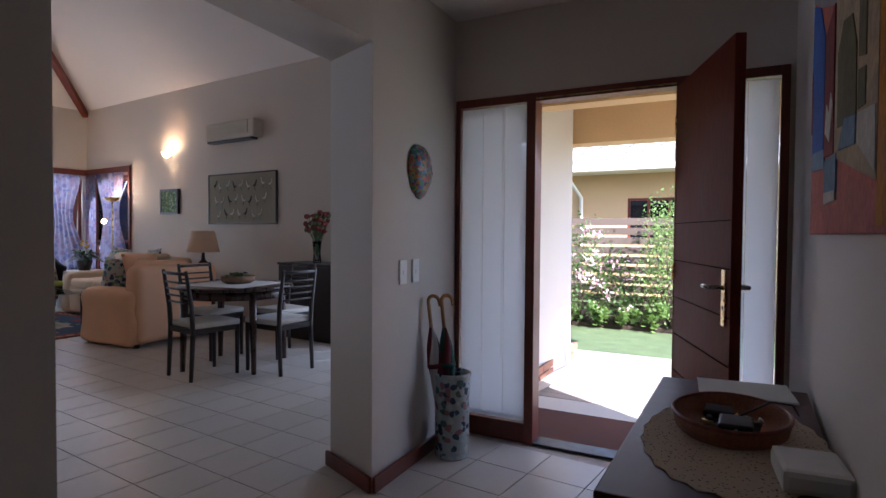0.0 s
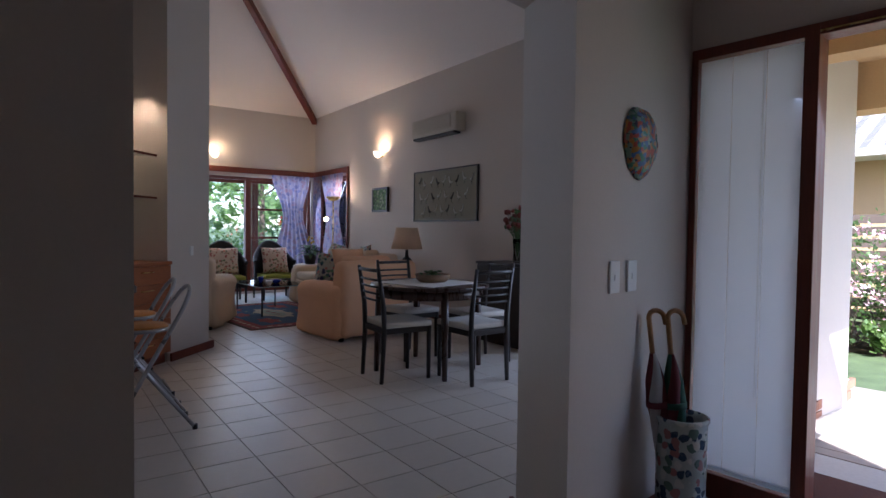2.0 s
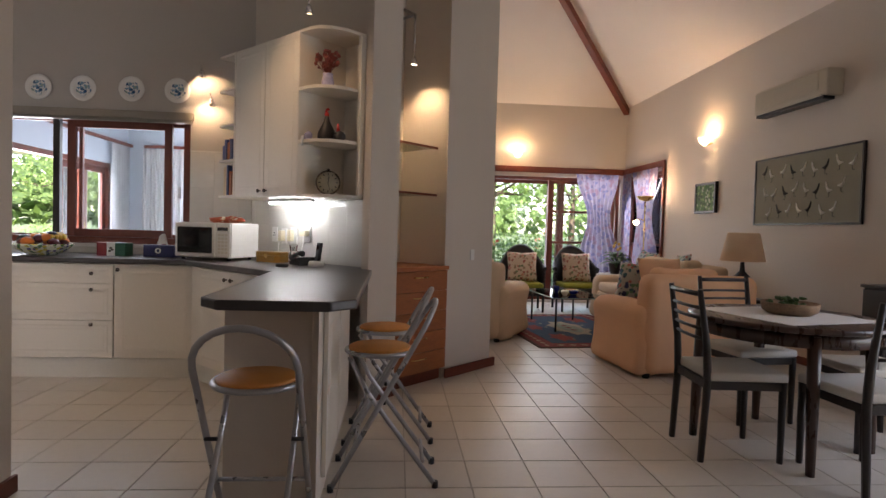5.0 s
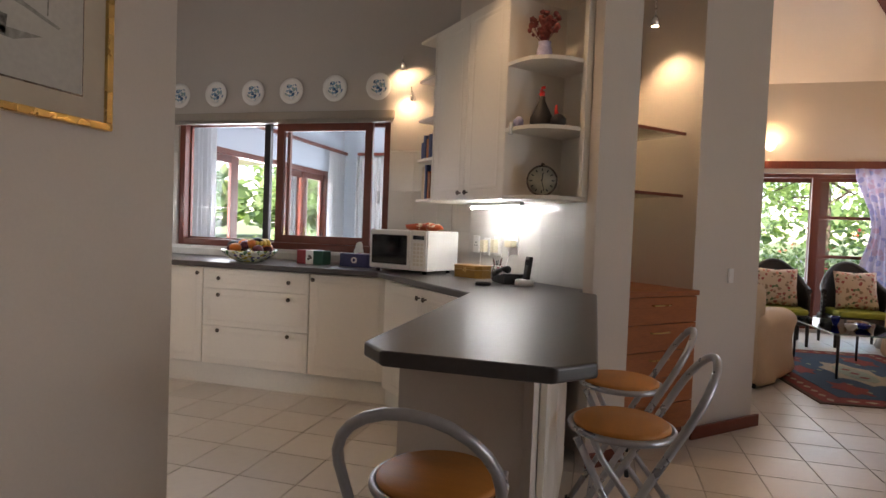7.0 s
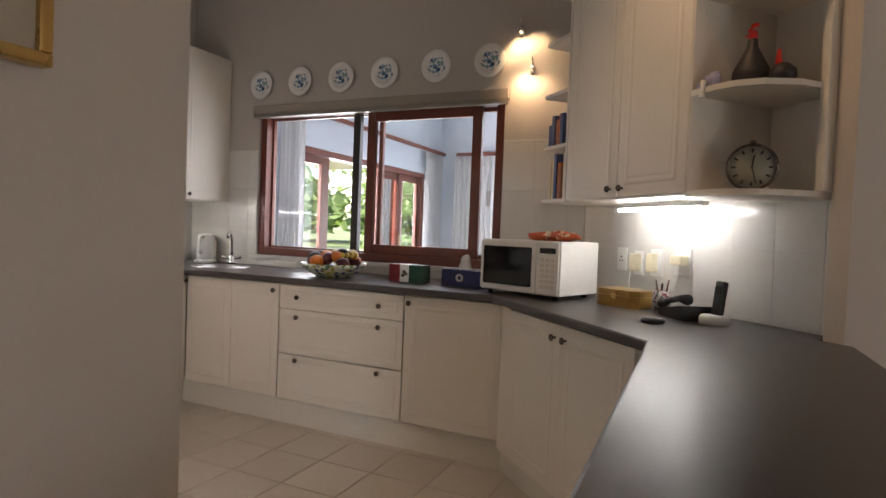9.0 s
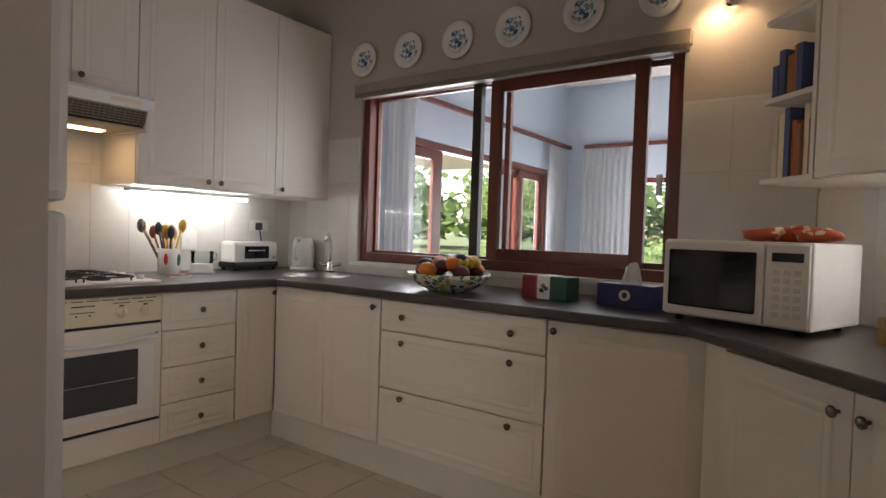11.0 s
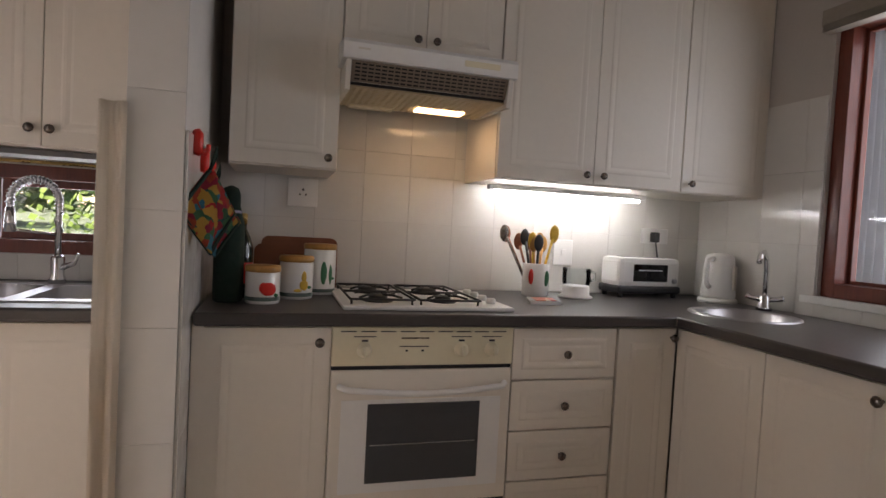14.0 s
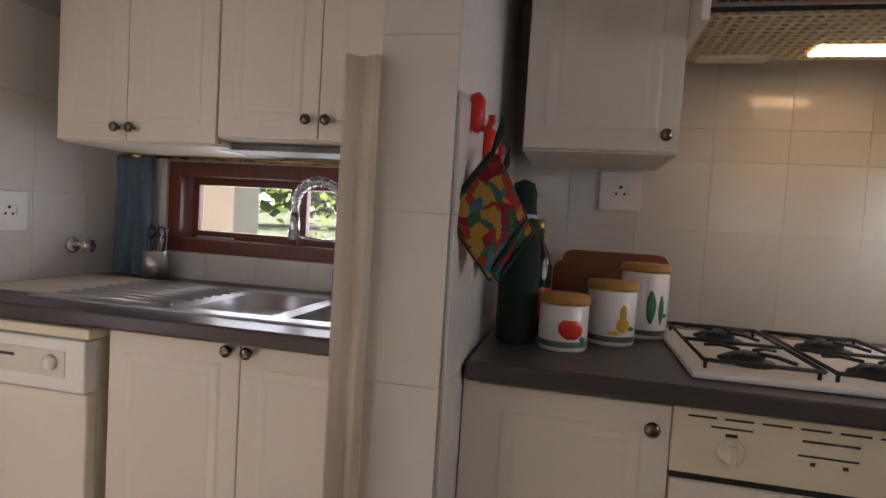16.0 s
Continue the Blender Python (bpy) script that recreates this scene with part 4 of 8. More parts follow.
canister(-4.82, -2.235, 0.055, 0.098, ("red_plastic", ((0.0, 0.0, 0.026, 0.023), (0.012, 0.004, 0.018, 0.019))))
canister(-4.93, -2.36, 0.058, 0.125, ("fruit_yellow", ((-0.005, -0.012, 0.016, 0.020), (-0.005, 0.016, 0.010, 0.022), (0.012, -0.03, 0.02, 0.006))))
canister(-5.02, -2.50, 0.060, 0.165, ("leaf_pale", ((0.008, 0.0, 0.014, 0.046), (-0.016, -0.006, 0.010, 0.040))))
for x, y, rz, w, h in ((-4.80, -2.66, 178, 0.30, 0.205), (-4.775, -2.61, 176, 0.26, 0.175)):
    bm = B()
    pts = [(0.005, 0), (w - 0.005, 0), (w, 0.005)] + arc(w - 0.03, h - 0.03, 0.03, 0, 90, 5) + arc(0.03, h - 0.03, 0.03, 90, 180, 5) + [(0, 0.005)]
    prism(bm, pts, 0, 0.018, m=Matrix(((1, 0, 0, 0), (0, 0, 1, 0), (0, 1, 0, 0), (0, 0, 0, 1))))
    solid("cutting_board", bm, "board", "reddish wooden cutting board leaning behind the canisters", "cutting board", pose(x, y, 0.904, -6, 0, rz), group="cutting boards")
bt = thing("tall_dark_bottle", pose(-4.712, -2.25, 0.902), "tall bottle in a dark green quilted cover", "bottle", "bottles by the canisters")
part("cover", lathe(B(), [(0.041, 0), (0.045, 0.006), (0.046, 0.20), (0.043, 0.25), (0.034, 0.29), (0.029, 0.31), (0.029, 0.345), (0.022, 0.366), (0.004, 0.374)], 22, lobes=8, depth=0.03), "umb_dark", bt, smooth=True)
part("stitching", lathe(B(), [(0.0345, 0.285), (0.036, 0.290), (0.0345, 0.295)], 22, caps=False), "lilac", bt)
bt = thing("wine_bottle", pose(-4.745, -2.36, 0.902), "dark wine bottle with red label and gold cap", "bottle", "bottles by the canisters")
part("glass", lathe(B(), [(0.034, 0), (0.037, 0.006), (0.037, 0.17), (0.028, 0.205), (0.014, 0.235), (0.014, 0.27)], 20), "bottle", bt, smooth=True)
part("label", lathe(B(), [(0.0375, 0.05), (0.038, 0.051), (0.038, 0.12), (0.0375, 0.121)], 20, caps=False), "red_plastic", bt)
part("cap", lathe(B(), [(0.0155, 0.25), (0.0155, 0.285), (0.01, 0.288)], 14), "brass", bt)

cr = thing("utensil_crock", pose(-5.955, -2.575, 0.902), "white painted crock full of wooden and black kitchen utensils", "utensils")
part("jar", lathe(B(), [(0.055, 0), (0.058, 0.005), (0.060, 0.14), (0.057, 0.142), (0.054, 0.02), (0.01, 0.015)], 24), "china", cr, smooth=True)
part("painted_fruit", blob(B(), (0.04, 0.043, 0.085), 1, squash=(0.014, 0.007, 0.035)), "red_plastic", cr)
part("painted_fruit", blob(B(), (-0.025, 0.053, 0.08), 1, squash=(0.014, 0.006, 0.036)), "leaf_pale", cr)
rnd = random.Random(4)
for i in range(12):
    a = rnd.uniform(0, 6.28)
    lean = rnd.uniform(0.25, 0.7)
    mt = ("lid_wood", "fruit_yellow", "board", "black", "lid_wood", "pewter", "board", "lid_wood", "black")[i % 9]
    bm = B()
    L = rnd.uniform(0.18, 0.25)
    px, py = math.cos(a) * lean, math.sin(a) * lean * 0.5
    tube(bm, [(px * 0.05, py * 0.05, 0.03), (px * L, py * L, 0.03 + L * 0.92)], 0.006, 7)
    blob(bm, (px * (L + 0.02), py * (L + 0.02), 0.03 + (L + 0.02) * 0.92), 1, squash=(0.022, 0.007, 0.038))
    part("utensil", bm, mt, cr)
bm = B()
prism(bm, [(0, 0), (0.13, 0.02), (0.15, 0.16), (0.02, 0.15)], 0, 0.012)
sr = thing("spoon_rest", pose(-5.80, -2.28, 0.902, 0, 0, 170), "shallow patterned square spoon rest", "tray")
part("dish", bm, "china", sr)
part("motif", prism(B(), [(0.03, 0.03), (0.115, 0.045), (0.125, 0.13), (0.035, 0.125)], 0.012, 0.014), M["crisp_packet"], sr)
jr = thing("glass_jug", pose(-6.13, -2.53, 0.902), "small glass jug on a white stand", "jug")
part("stand", lathe(B(), [(0.072, 0), (0.075, 0.006), (0.06, 0.014), (0.058, 0.05), (0.055, 0.054)], 24), "white", jr, smooth=True)
part("glass", lathe(B(), [(0.056, 0.054), (0.062, 0.075), (0.062, 0.125), (0.060, 0.128)], 24, caps=False), "strip_glass", jr, smooth=True)
part("handle", tube(B(), [(-0.058, 0, 0.12), (-0.09, 0, 0.11), (-0.09, 0, 0.08), (-0.06, 0, 0.07)], 0.006, 8), "strip_glass", jr)

to = thing("toaster", pose(-6.53, -2.64, 0.902, 0, 0, 183), "cream and black toaster with a wide front window", "toaster")
bm = B()
box(bm, -0.17, 0.17, -0.075, 0.075, 0.05, 0.185, 0.022)
part("shell", bm, "white", to)
part("base", bx(-0.175, 0.175, -0.082, 0.082, 0.018, 0.055, 0.012), "black", to)
part("window", bx(-0.095, 0.095, -0.080, -0.072, 0.075, 0.155, 0.004), "dark_glass", to)
part("window_bar", bx(-0.07, 0.06, -0.083, -0.079, 0.125, 0.130), "steel", to)
part("knob", lathe(B(), [(0.012, 0), (0.011, 0.012), (0.004, 0.014)], 12), "steel", to, m=pose(0.135, -0.075, 0.08, 90, 0, 0))
part("slot", bx(-0.12, 0.12, -0.02, 0.02, 0.184, 0.187), "black", to)
for fx in (-0.15, 0.15):
    for fy in (-0.06, 0.06):
        part("foot", lathe(B(), [(0.012, 0), (0.012, 0.02)], 10, (fx, fy, 0)), "black", to)
ke = thing("electric_kettle", pose(-6.825, -2.46, 0.902, 0, 0, 200), "white plastic electric jug kettle", "kettle")
part("base", lathe(B(), [(0.085, 0), (0.085, 0.015), (0.075, 0.022)], 24), "white", ke, smooth=True)
part("jug", lathe(B(), [(0.072, 0.022), (0.075, 0.03), (0.068, 0.12), (0.062, 0.20), (0.058, 0.215), (0.03, 0.225), (0.004, 0.226)], 24), "white", ke, smooth=True)
part("handle", tube(B(), [(-0.055, 0, 0.20), (-0.105, 0, 0.195), (-0.115, 0, 0.15), (-0.11, 0, 0.09), (-0.085, 0, 0.075)], 0.013, 10), "white", ke, smooth=True)
part("gauge", bx(-0.012, 0.012, -0.078, -0.066, 0.06, 0.17, 0.003), "plinth", ke)
part("spout", tube(B(), [(0.05, 0, 0.17), (0.08, 0, 0.205)], [0.02, 0.012], 8), "white", ke)


def socket(m, w, h, holes, name="socket", label="cream double wall socket"):
    s = thing(name, m, label, "socket", "wall sockets")
    part("plate", bx(-w / 2, w / 2, -0.010, 0.0, -h / 2, h / 2, 0.003), "white", s)
    for hx, hz, r in holes:
        part("hole" if r < 0.008 else "rocker", lathe(B(), [(r, 0), (r, 0.002)], 10) if r < 0.008 else bx(-r * 0.7, r * 0.7, -r, r, 0, 0.003, 0.001), "black" if r < 0.008 else "white", s, m=pose(hx, -0.0105, hz, 90, 0, 0))
    return s


THREE = ((0, 0.012, 0.005), (-0.012, -0.008, 0.004), (0.012, -0.008, 0.004), (0.03, 0.0, 0.011))
socket(pose(-4.955, -2.732, 1.29, 0, 0, 180), 0.12, 0.115, THREE, label="white wall socket with three round holes")
socket(pose(-6.16, -2.732, 1.09, 0, 0, 180), 0.10, 0.12, ((0, 0, 0.016),), "light_switch", "white appliance switch on the tiles")
s = socket(pose(-6.66, -2.732, 1.19, 0, 0, 180), 0.15, 0.075, THREE, label="white socket with a black plug under the cabinet")
part("plug", bx(-0.03, 0.0, -0.05, -0.010, -0.03, 0.02, 0.006), "black", s)
part("flex", tube(B(), [(-0.015, -0.04, -0.03), (-0.005, -0.045, -0.10), (0.02, -0.05, -0.19), (0.06, -0.06, -0.26)], 0.004, 6), "black", s)


def dsock(u, z, w, h, holes, label):
    return socket(Matrix.Translation((-6.93, 0.45, 0)) @ Matrix.Rotation(radians(45), 4, 'Z') @ pose(u, -0.009, z), w, h, holes, label=label)


dsock(0.367, 1.107, 0.075, 0.12, THREE, "cream wall socket above the worktop")
a = dsock(0.501, 1.095, 0.07, 0.12, (), "cream wall socket with a plugged adaptor")
part("adaptor", bx(-0.025, 0.02, -0.05, -0.010, -0.04, 0.045, 0.006), "cream", a)
part("flex", tube(B(), [(-0.02, -0.04, -0.03), (-0.03, -0.04, -0.10), (-0.01, -0.05, -0.22)], 0.003, 6), "white", a)
a = dsock(0.631, 1.103, 0.085, 0.13, (), "cream wall socket with plugs")
part("adaptor", bx(-0.03, 0.01, -0.05, -0.010, -0.045, 0.045, 0.006), "cream", a)
a = dsock(0.801, 1.117, 0.10, 0.125, (), "cream wall socket with a transformer plug")
part("transformer", bx(-0.035, 0.04, -0.055, -0.010, -0.015, 0.03, 0.008), "cream", a)
part("flex", tube(B(), [(0.02, -0.05, -0.01), (0.03, -0.06, -0.06), (0.02, -0.08, -0.16)], 0.003, 6), "white", a)

# ---- window counter ----
fb = thing("fruit_bowl", pose(-6.50, -1.02, 0.902) @ Matrix.Diagonal((1.2, 1.2, 0.92, 1)), "painted ceramic bowl heaped with plums, oranges and bananas", "fruit bowl")
part("bowl", lathe(B(), [(0.075, 0), (0.08, 0.004), (0.125, 0.03), (0.165, 0.075), (0.172, 0.095), (0.166, 0.095), (0.12, 0.04), (0.01, 0.02)], 32), "bowl_glaze", fb, smooth=True)
rnd = random.Random(8)
for i, (mt, n, r) in enumerate((("fruit_red", 6, 0.036), ("fruit_orange", 5, 0.038), ("fruit_dark", 2, 0.042))):
    for k in range(n):
        a = k / n * 6.28 + i * 0.9
        d = 0.105 if k % 3 else 0.045
        part(("plum", "orange", "avocado")[i], blob(B(), (d * math.cos(a), d * math.sin(a), 0.105 + (0.03 if d < 0.08 else 0) + 0.008 * i), r, squash=(1, 1, 1.05 if i < 2 else 1.2)), mt, fb)
for k in range(4):
    bm = B()
    y = 0.03 + k * 0.026
    tube(bm, [(-0.10, y - 0.02, 0.14), (-0.05, y, 0.162), (0.01, y + 0.01, 0.166), (0.06, y, 0.150), (0.085, y - 0.01, 0.132)], [0.006, 0.017, 0.019, 0.016, 0.005], 9)
    part("banana", bm, "fruit_yellow", fb, m=pose(0.02, 0.0, 0.005, 0, 0, 60), smooth=True)
tn = thing("tea_tin", pose(-6.60, -0.535, 0.902, 0, 0, 84), "red, white and green painted tin", "tin")
part("red_end", bx(-0.115, -0.035, -0.055, 0.055, 0, 0.105, 0.005), "tin_red", tn)
part("white_band", bx(-0.035, 0.03, -0.0555, 0.0555, 0.0005, 0.1055, 0.004), "white", tn)
part("green_end", bx(0.03, 0.115, -0.055, 0.055, 0, 0.105, 0.005), "tin_green", tn)
for dx, dz in ((-0.01, 0.04), (0.012, 0.05), (-0.002, 0.062)):
    part("painted_berry", blob(B(), (dx, -0.056, dz), 1, squash=(0.012, 0.0015, 0.010)), "pewter", tn)
ts = thing("tissue_box", pose(-6.60, -0.17, 0.902, 0, 0, 80), "dark blue tissue box with a white flower and a pulled tissue", "tissue box")
part("carton", bx(-0.125, 0.125, -0.06, 0.06, 0, 0.095, 0.003), "navy", ts)
for i in range(10):
    a = i * 0.628
    part("petal", blob(B(), (0.0 + 0.018 * math.cos(a), -0.0605, 0.05 + 0.018 * math.sin(a)), 1, squash=(0.010, 0.001, 0.005)) if i % 5 else blob(B(), (0.018 * math.cos(a), -0.0605, 0.05 + 0.018 * math.sin(a)), 1, squash=(0.008, 0.001, 0.008)), "paper", ts)
bm = B()
g = bmesh.ops.create_grid(bm, x_segments=8, y_segments=6, size=1)
for v in bm.verts:
    u, w = v.co.x, v.co.y
    v.co = Vector((u * 0.055 * (1 - 0.4 * (w + 1) / 2), 0.012 * math.sin(u * 4) + 0.01 * noise.noise((u * 2, w * 2, 1)), 0.095 + (w + 1) * 0.04 + 0.01 * math.sin(u * 3 + 1)))
ts2 = part("tissue", bm, "paper", ts, smooth=True)

mw = thing("microwave_oven", pose(-6.375, 0.015, 0.902, 0, 0, 71), "white microwave oven with a dark door window", "microwave")
part("case", bx(0.0, 0.487, 0.0, 0.36, 0.02, 0.285, 0.008), "white", mw)
part("door", bx(0.006, 0.352, -0.014, 0.0, 0.026, 0.279, 0.006), "white", mw)
part("door_window", bx(0.03, 0.33, -0.0165, -0.013, 0.055, 0.25, 0.006), "dark_glass", mw)
cp = part("control_panel", bx(0.356, 0.481, -0.012, 0.0, 0.026, 0.279, 0.005), "white", mw)
part("display", bx(0.375, 0.465, -0.014, -0.011, 0.225, 0.252), "dark_glass", cp)
for r in range(6):
    for c in range(3):
        part("button", bx(0.380 + c * 0.03, 0.402 + c * 0.03, -0.0135, -0.011, 0.055 + r * 0.026, 0.072 + r * 0.026, 0.001), "plinth", cp)
for fx in (0.04, 0.44):
    for fy in (0.04, 0.31):
        part("foot", lathe(B(), [(0.014, 0), (0.014, 0.021)], 10, (fx, fy, 0)), "black", mw)
pk = thing("snack_packet", pose(-6.40, 0.33, 1.188, 0, 0, 71), "crumpled orange and white packet on the microwave", "packet")
bm = B()
for k, (dx, dy) in enumerate(((0, 0), (0.09, 0.02), (0.16, -0.01))):
    blob(bm, (dx, dy, 0.022), 1, squash=(0.075, 0.05, 0.024 + 0.008 * (k % 2)), rough=0.55, seed=k * 3.1)
part("wrapper", bm, "crisp_packet", pk)
wb = thing("wooden_box", pose(-6.29, 0.76, 0.902, 0, 0, 60), "long octagonal ochre wooden box with a brass clasp", "box")
oct_ = [(-0.12, -0.045), (-0.085, -0.075), (0.085, -0.075), (0.12, -0.045), (0.12, 0.045), (0.085, 0.075), (-0.085, 0.075), (-0.12, 0.045)]
part("body", prism(B(), oct_, 0, 0.05), "ochre_box", wb)
part("lid", prism(B(), [(x * 1.01, y * 1.01) for x, y in oct_], 0.052, 0.078), "ochre_box", wb)
part("clasp", bx(-0.012, 0.012, -0.080, -0.074, 0.035, 0.062, 0.002), "brass", wb)
pc = thing("pencil_cup", pose(-6.22, 0.93, 0.902), "flowered pencil cup with pens", "pencil cup")
part("cup", lathe(B(), [(0.036, 0), (0.038, 0.09), (0.035, 0.09), (0.033, 0.01)], 20), patterned("pen_cup_glaze", (0.70, 0.66, 0.60), ((0.30, 0.05, 0.08), (0.08, 0.12, 0.10)), 90, 0.4, amount=0.5), pc, smooth=True)
for i in range(6):
    a = i * 1.05
    part("pen", tube(B(), [(0.01 * math.cos(a), 0.01 * math.sin(a), 0.02), (0.03 * math.cos(a), 0.03 * math.sin(a), 0.12 + 0.008 * (i % 3))], 0.004, 6), ("black", "fruit_red", "pewter")[i % 3], pc)
ph = thing("cordless_phone", pose(-5.925, 1.14, 0.902, 0, 0, 40), "black cordless handset standing in a white base", "telephone")
part("base", lathe(B(), [(0.055, 0), (0.055, 0.025), (0.048, 0.034), (0.004, 0.036)], 22), "white", ph, smooth=True)
part("handset", bx(-0.022, 0.022, -0.012, 0.014, 0.03, 0.165, 0.008), "black", ph, m=pose(0, 0.005, 0, -8, 0, 0))
part("screen", bx(-0.015, 0.015, -0.0145, -0.011, 0.115, 0.145), "dark_glass", ph, m=pose(0, 0.005, 0, -8, 0, 0))
ds = thing("desk_telephone", pose(-6.03, 1.03, 0.902, 0, 0, 30), "black desk telephone beside the pencil cup", "telephone")
bm = B()
prism(bm, [(-0.10, 0.0), (0.10, 0.0), (0.10, 0.06), (-0.06, 0.035), (-0.10, 0.02)], -0.06, 0.06, m=Matrix(((1, 0, 0, 0), (0, 0, 1, 0), (0, 1, 0, 0), (0, 0, 0, 1))))
part("body", bm, "black", ds)
part("receiver", tube(B(), [(-0.10, -0.045, 0.045), (-0.03, -0.05, 0.066), (0.05, -0.05, 0.085), (0.11, -0.045, 0.085)], [0.022, 0.013, 0.013, 0.022], 10), "black", ds, smooth=True)
sg = thing("sunglasses_case", pose(-5.80, 0.93, 0.902, 0, 0, 20), "small round black case", "case")
part("shell", lathe(B(), [(0.04, 0), (0.045, 0.008), (0.04, 0.018), (0.004, 0.02)], 18), "black", sg, smooth=True)

# ---- plates, spots, shelf ornaments ----
bm0 = lathe(B(), [(0.01, 0.008), (0.062, 0.006), (0.072, 0.012), (0.105, 0.020), (0.107, 0.017), (0.070, 0.0), (0.01, 0.0)], 36)
pl = thing("wall_plate", pose(-6.925, -2.03, 2.27, 0, 90, 0), "white china wall plate with blue flowers", "plate", "row of wall plates")
part("dish", bm0, "china", pl, smooth=True)
part("flower_painting", lathe(B(), [(0.003, 0.0092), (0.03, 0.0090), (0.060, 0.0075)], 28, caps=False, lobes=5, depth=0.16), "plate_blue", pl, "blue flower painting", smooth=True)
for y, z in ((-1.665, 2.274), (-1.305, 2.277), (-0.95, 2.282), (-0.56, 2.294), (-0.185, 2.297)):
    copy_thing(pl, pose(-6.925, y, z, 0, 90, 0))


def spot(m, label="small chrome spotlight, switched on"):
    s = thing("spotlight", m, label, "spotlight", "spotlights")
    part("arm", tube(B(), [(0, 0, 0.05), (0, 0.0, 0.0)], 0.006, 8), "chrome", s)
    part("head", lathe(B(), [(0.014, 0.0), (0.022, -0.02), (0.030, -0.06), (0.028, -0.06), (0.02, -0.03)], 18), "chrome", s, smooth=True)
    part("bulb", lathe(B(), [(0.004, -0.03), (0.022, -0.048), (0.020, -0.056), (0.003, -0.058)], 14), "bulb", s)
    return s


spot(pose(-6.885, 0.02, 2.47, 0, 25, 0), "small brass wall spotlight beside the cabinet, switched on")
spot(pose(-6.885, 0.10, 2.235, 0, 25, 0), "small brass wall spotlight beside the cabinet, switched on")
nsp = spot(pose(-6.40, 1.80, 2.53, 0, 0, 0), "chrome niche spotlight on a thin rod, switched on")
part("rod", tube(B(), [(0, 0, 0.05), (0, 0, 0.32)], 0.008, 8), "chrome", nsp)
part("rail", tube(B(), [(-0.19, -0.19, 0.33), (0, 0, 0.33), (0.28, -0.28, 0.33)], 0.012, 8), "chrome", nsp)
csp = spot(pose(-5.95, 1.05, 2.72, 0, 12, 0), "chrome spotlight above the corner shelf, switched on")
part("cord", tube(B(), [(0, 0, 0.05), (0.03, 0.02, 0.10), (-0.02, -0.01, 0.16), (0, 0, 0.22), (0, 0, 2.12)], 0.004, 6), "chrome", csp)


# assumed fixture, kept out of view, for the added light on the kitchen floor
ksp = spot(pose(-5.25, -0.75, 3.06, 0, 0, 0), "chrome ceiling spotlight assumed over the kitchen floor, out of view, switched on")
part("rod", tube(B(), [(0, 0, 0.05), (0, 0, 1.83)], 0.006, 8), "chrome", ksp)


def on_shelf(u, v, z):
    p = DM @ Vector((u, v, z))
    return pose(p.x, p.y, p.z, 0, 0, 45)


cl = thing("round_clock", on_shelf(0.945, 0.15, 1.395) @ pose(0, 0, 0, 0, 0, 45) @ Matrix.Diagonal((0.88, 0.88, 0.88, 1)), "round pewter pocket-watch style clock on the corner shelf", "clock")
part("rim", lathe(B(), [(0.088, -0.012), (0.094, -0.006), (0.094, 0.008), (0.086, 0.012), (0.083, 0.006)], 32), "pewter", cl, m=pose(0, 0, 0.094, 90, 0, 0), smooth=True)
fc = part("face", lathe(B(), [(0.003, 0.007), (0.084, 0.0065), (0.084, 0.003)], 32), "clock_face", cl, m=pose(0, 0, 0.094, 90, 0, 0))
for k in range(12):
    a = k * math.pi / 6
    part("hour_mark", bx(-0.0035, 0.0035, 0.058, 0.074, 0.0068, 0.0085), "black", fc, m=pose(0, 0, 0, 0, 0, math.degrees(a)))
part("hour_hand", bx(-0.003, 0.003, -0.005, 0.048, 0.0088, 0.0102), "black", fc, m=pose(0, 0, 0, 0, 0, -8))
part("minute_hand", bx(-0.002, 0.002, -0.005, 0.064, 0.0104, 0.0116), "black", fc, m=pose(0, 0, 0, 0, 0, -166))
part("crown", lathe(B(), [(0.008, 0), (0.012, 0.006), (0.009, 0.014), (0.003, 0.016)], 12, (0, 0, 0.186)), "pewter", cl)
ro = thing("hen_figurine", on_shelf(0.93, 0.14, 1.755), "dark glazed hen figurine with a red head", "figurine", "hen figurines")
part("body", lathe(B(), [(0.045, 0), (0.062, 0.02), (0.060, 0.055), (0.035, 0.105), (0.018, 0.14), (0.015, 0.165), (0.008, 0.17)], 24), "fruit_dark", ro, smooth=True)
bm = blob(B(), (0, 0, 0.18), 0.016, squash=(1.1, 0.9, 1.2))
for k in range(3):
    blob(bm, (0.012 - k * 0.012, 0, 0.20 + 0.012 * (k < 2)), 0.009)
tube(bm, [(-0.012, 0, 0.182), (-0.035, 0, 0.187)], [0.007, 0.002], 6)
part("head", bm, "red_plastic", ro, "red comb and beak")
ro = thing("chick_figurine", on_shelf(1.03, 0.17, 1.755), "small dark glazed chick figurine", "figurine", "hen figurines")
part("body", lathe(B(), [(0.03, 0), (0.042, 0.018), (0.040, 0.04), (0.02, 0.06), (0.006, 0.066)], 18), "fruit_dark", ro, smooth=True)
part("neck", tube(B(), [(-0.012, 0, 0.05), (-0.02, 0, 0.085), (-0.018, 0, 0.115)], [0.016, 0.009, 0.005], 8), "red_plastic", ro, "dull red neck")
fg = thing("lilac_ornament", on_shelf(0.865, 0.04, 1.755), "small lilac china ornament on the shelf edge", "ornament")
bm = blob(B(), (0, 0, 0.03), 0.028, rough=0.3)
blob(bm, (-0.05, -0.005, 0.014), 1, squash=(0.028, 0.016, 0.013), rough=0.4)
part("body", bm, "lilac", fg)
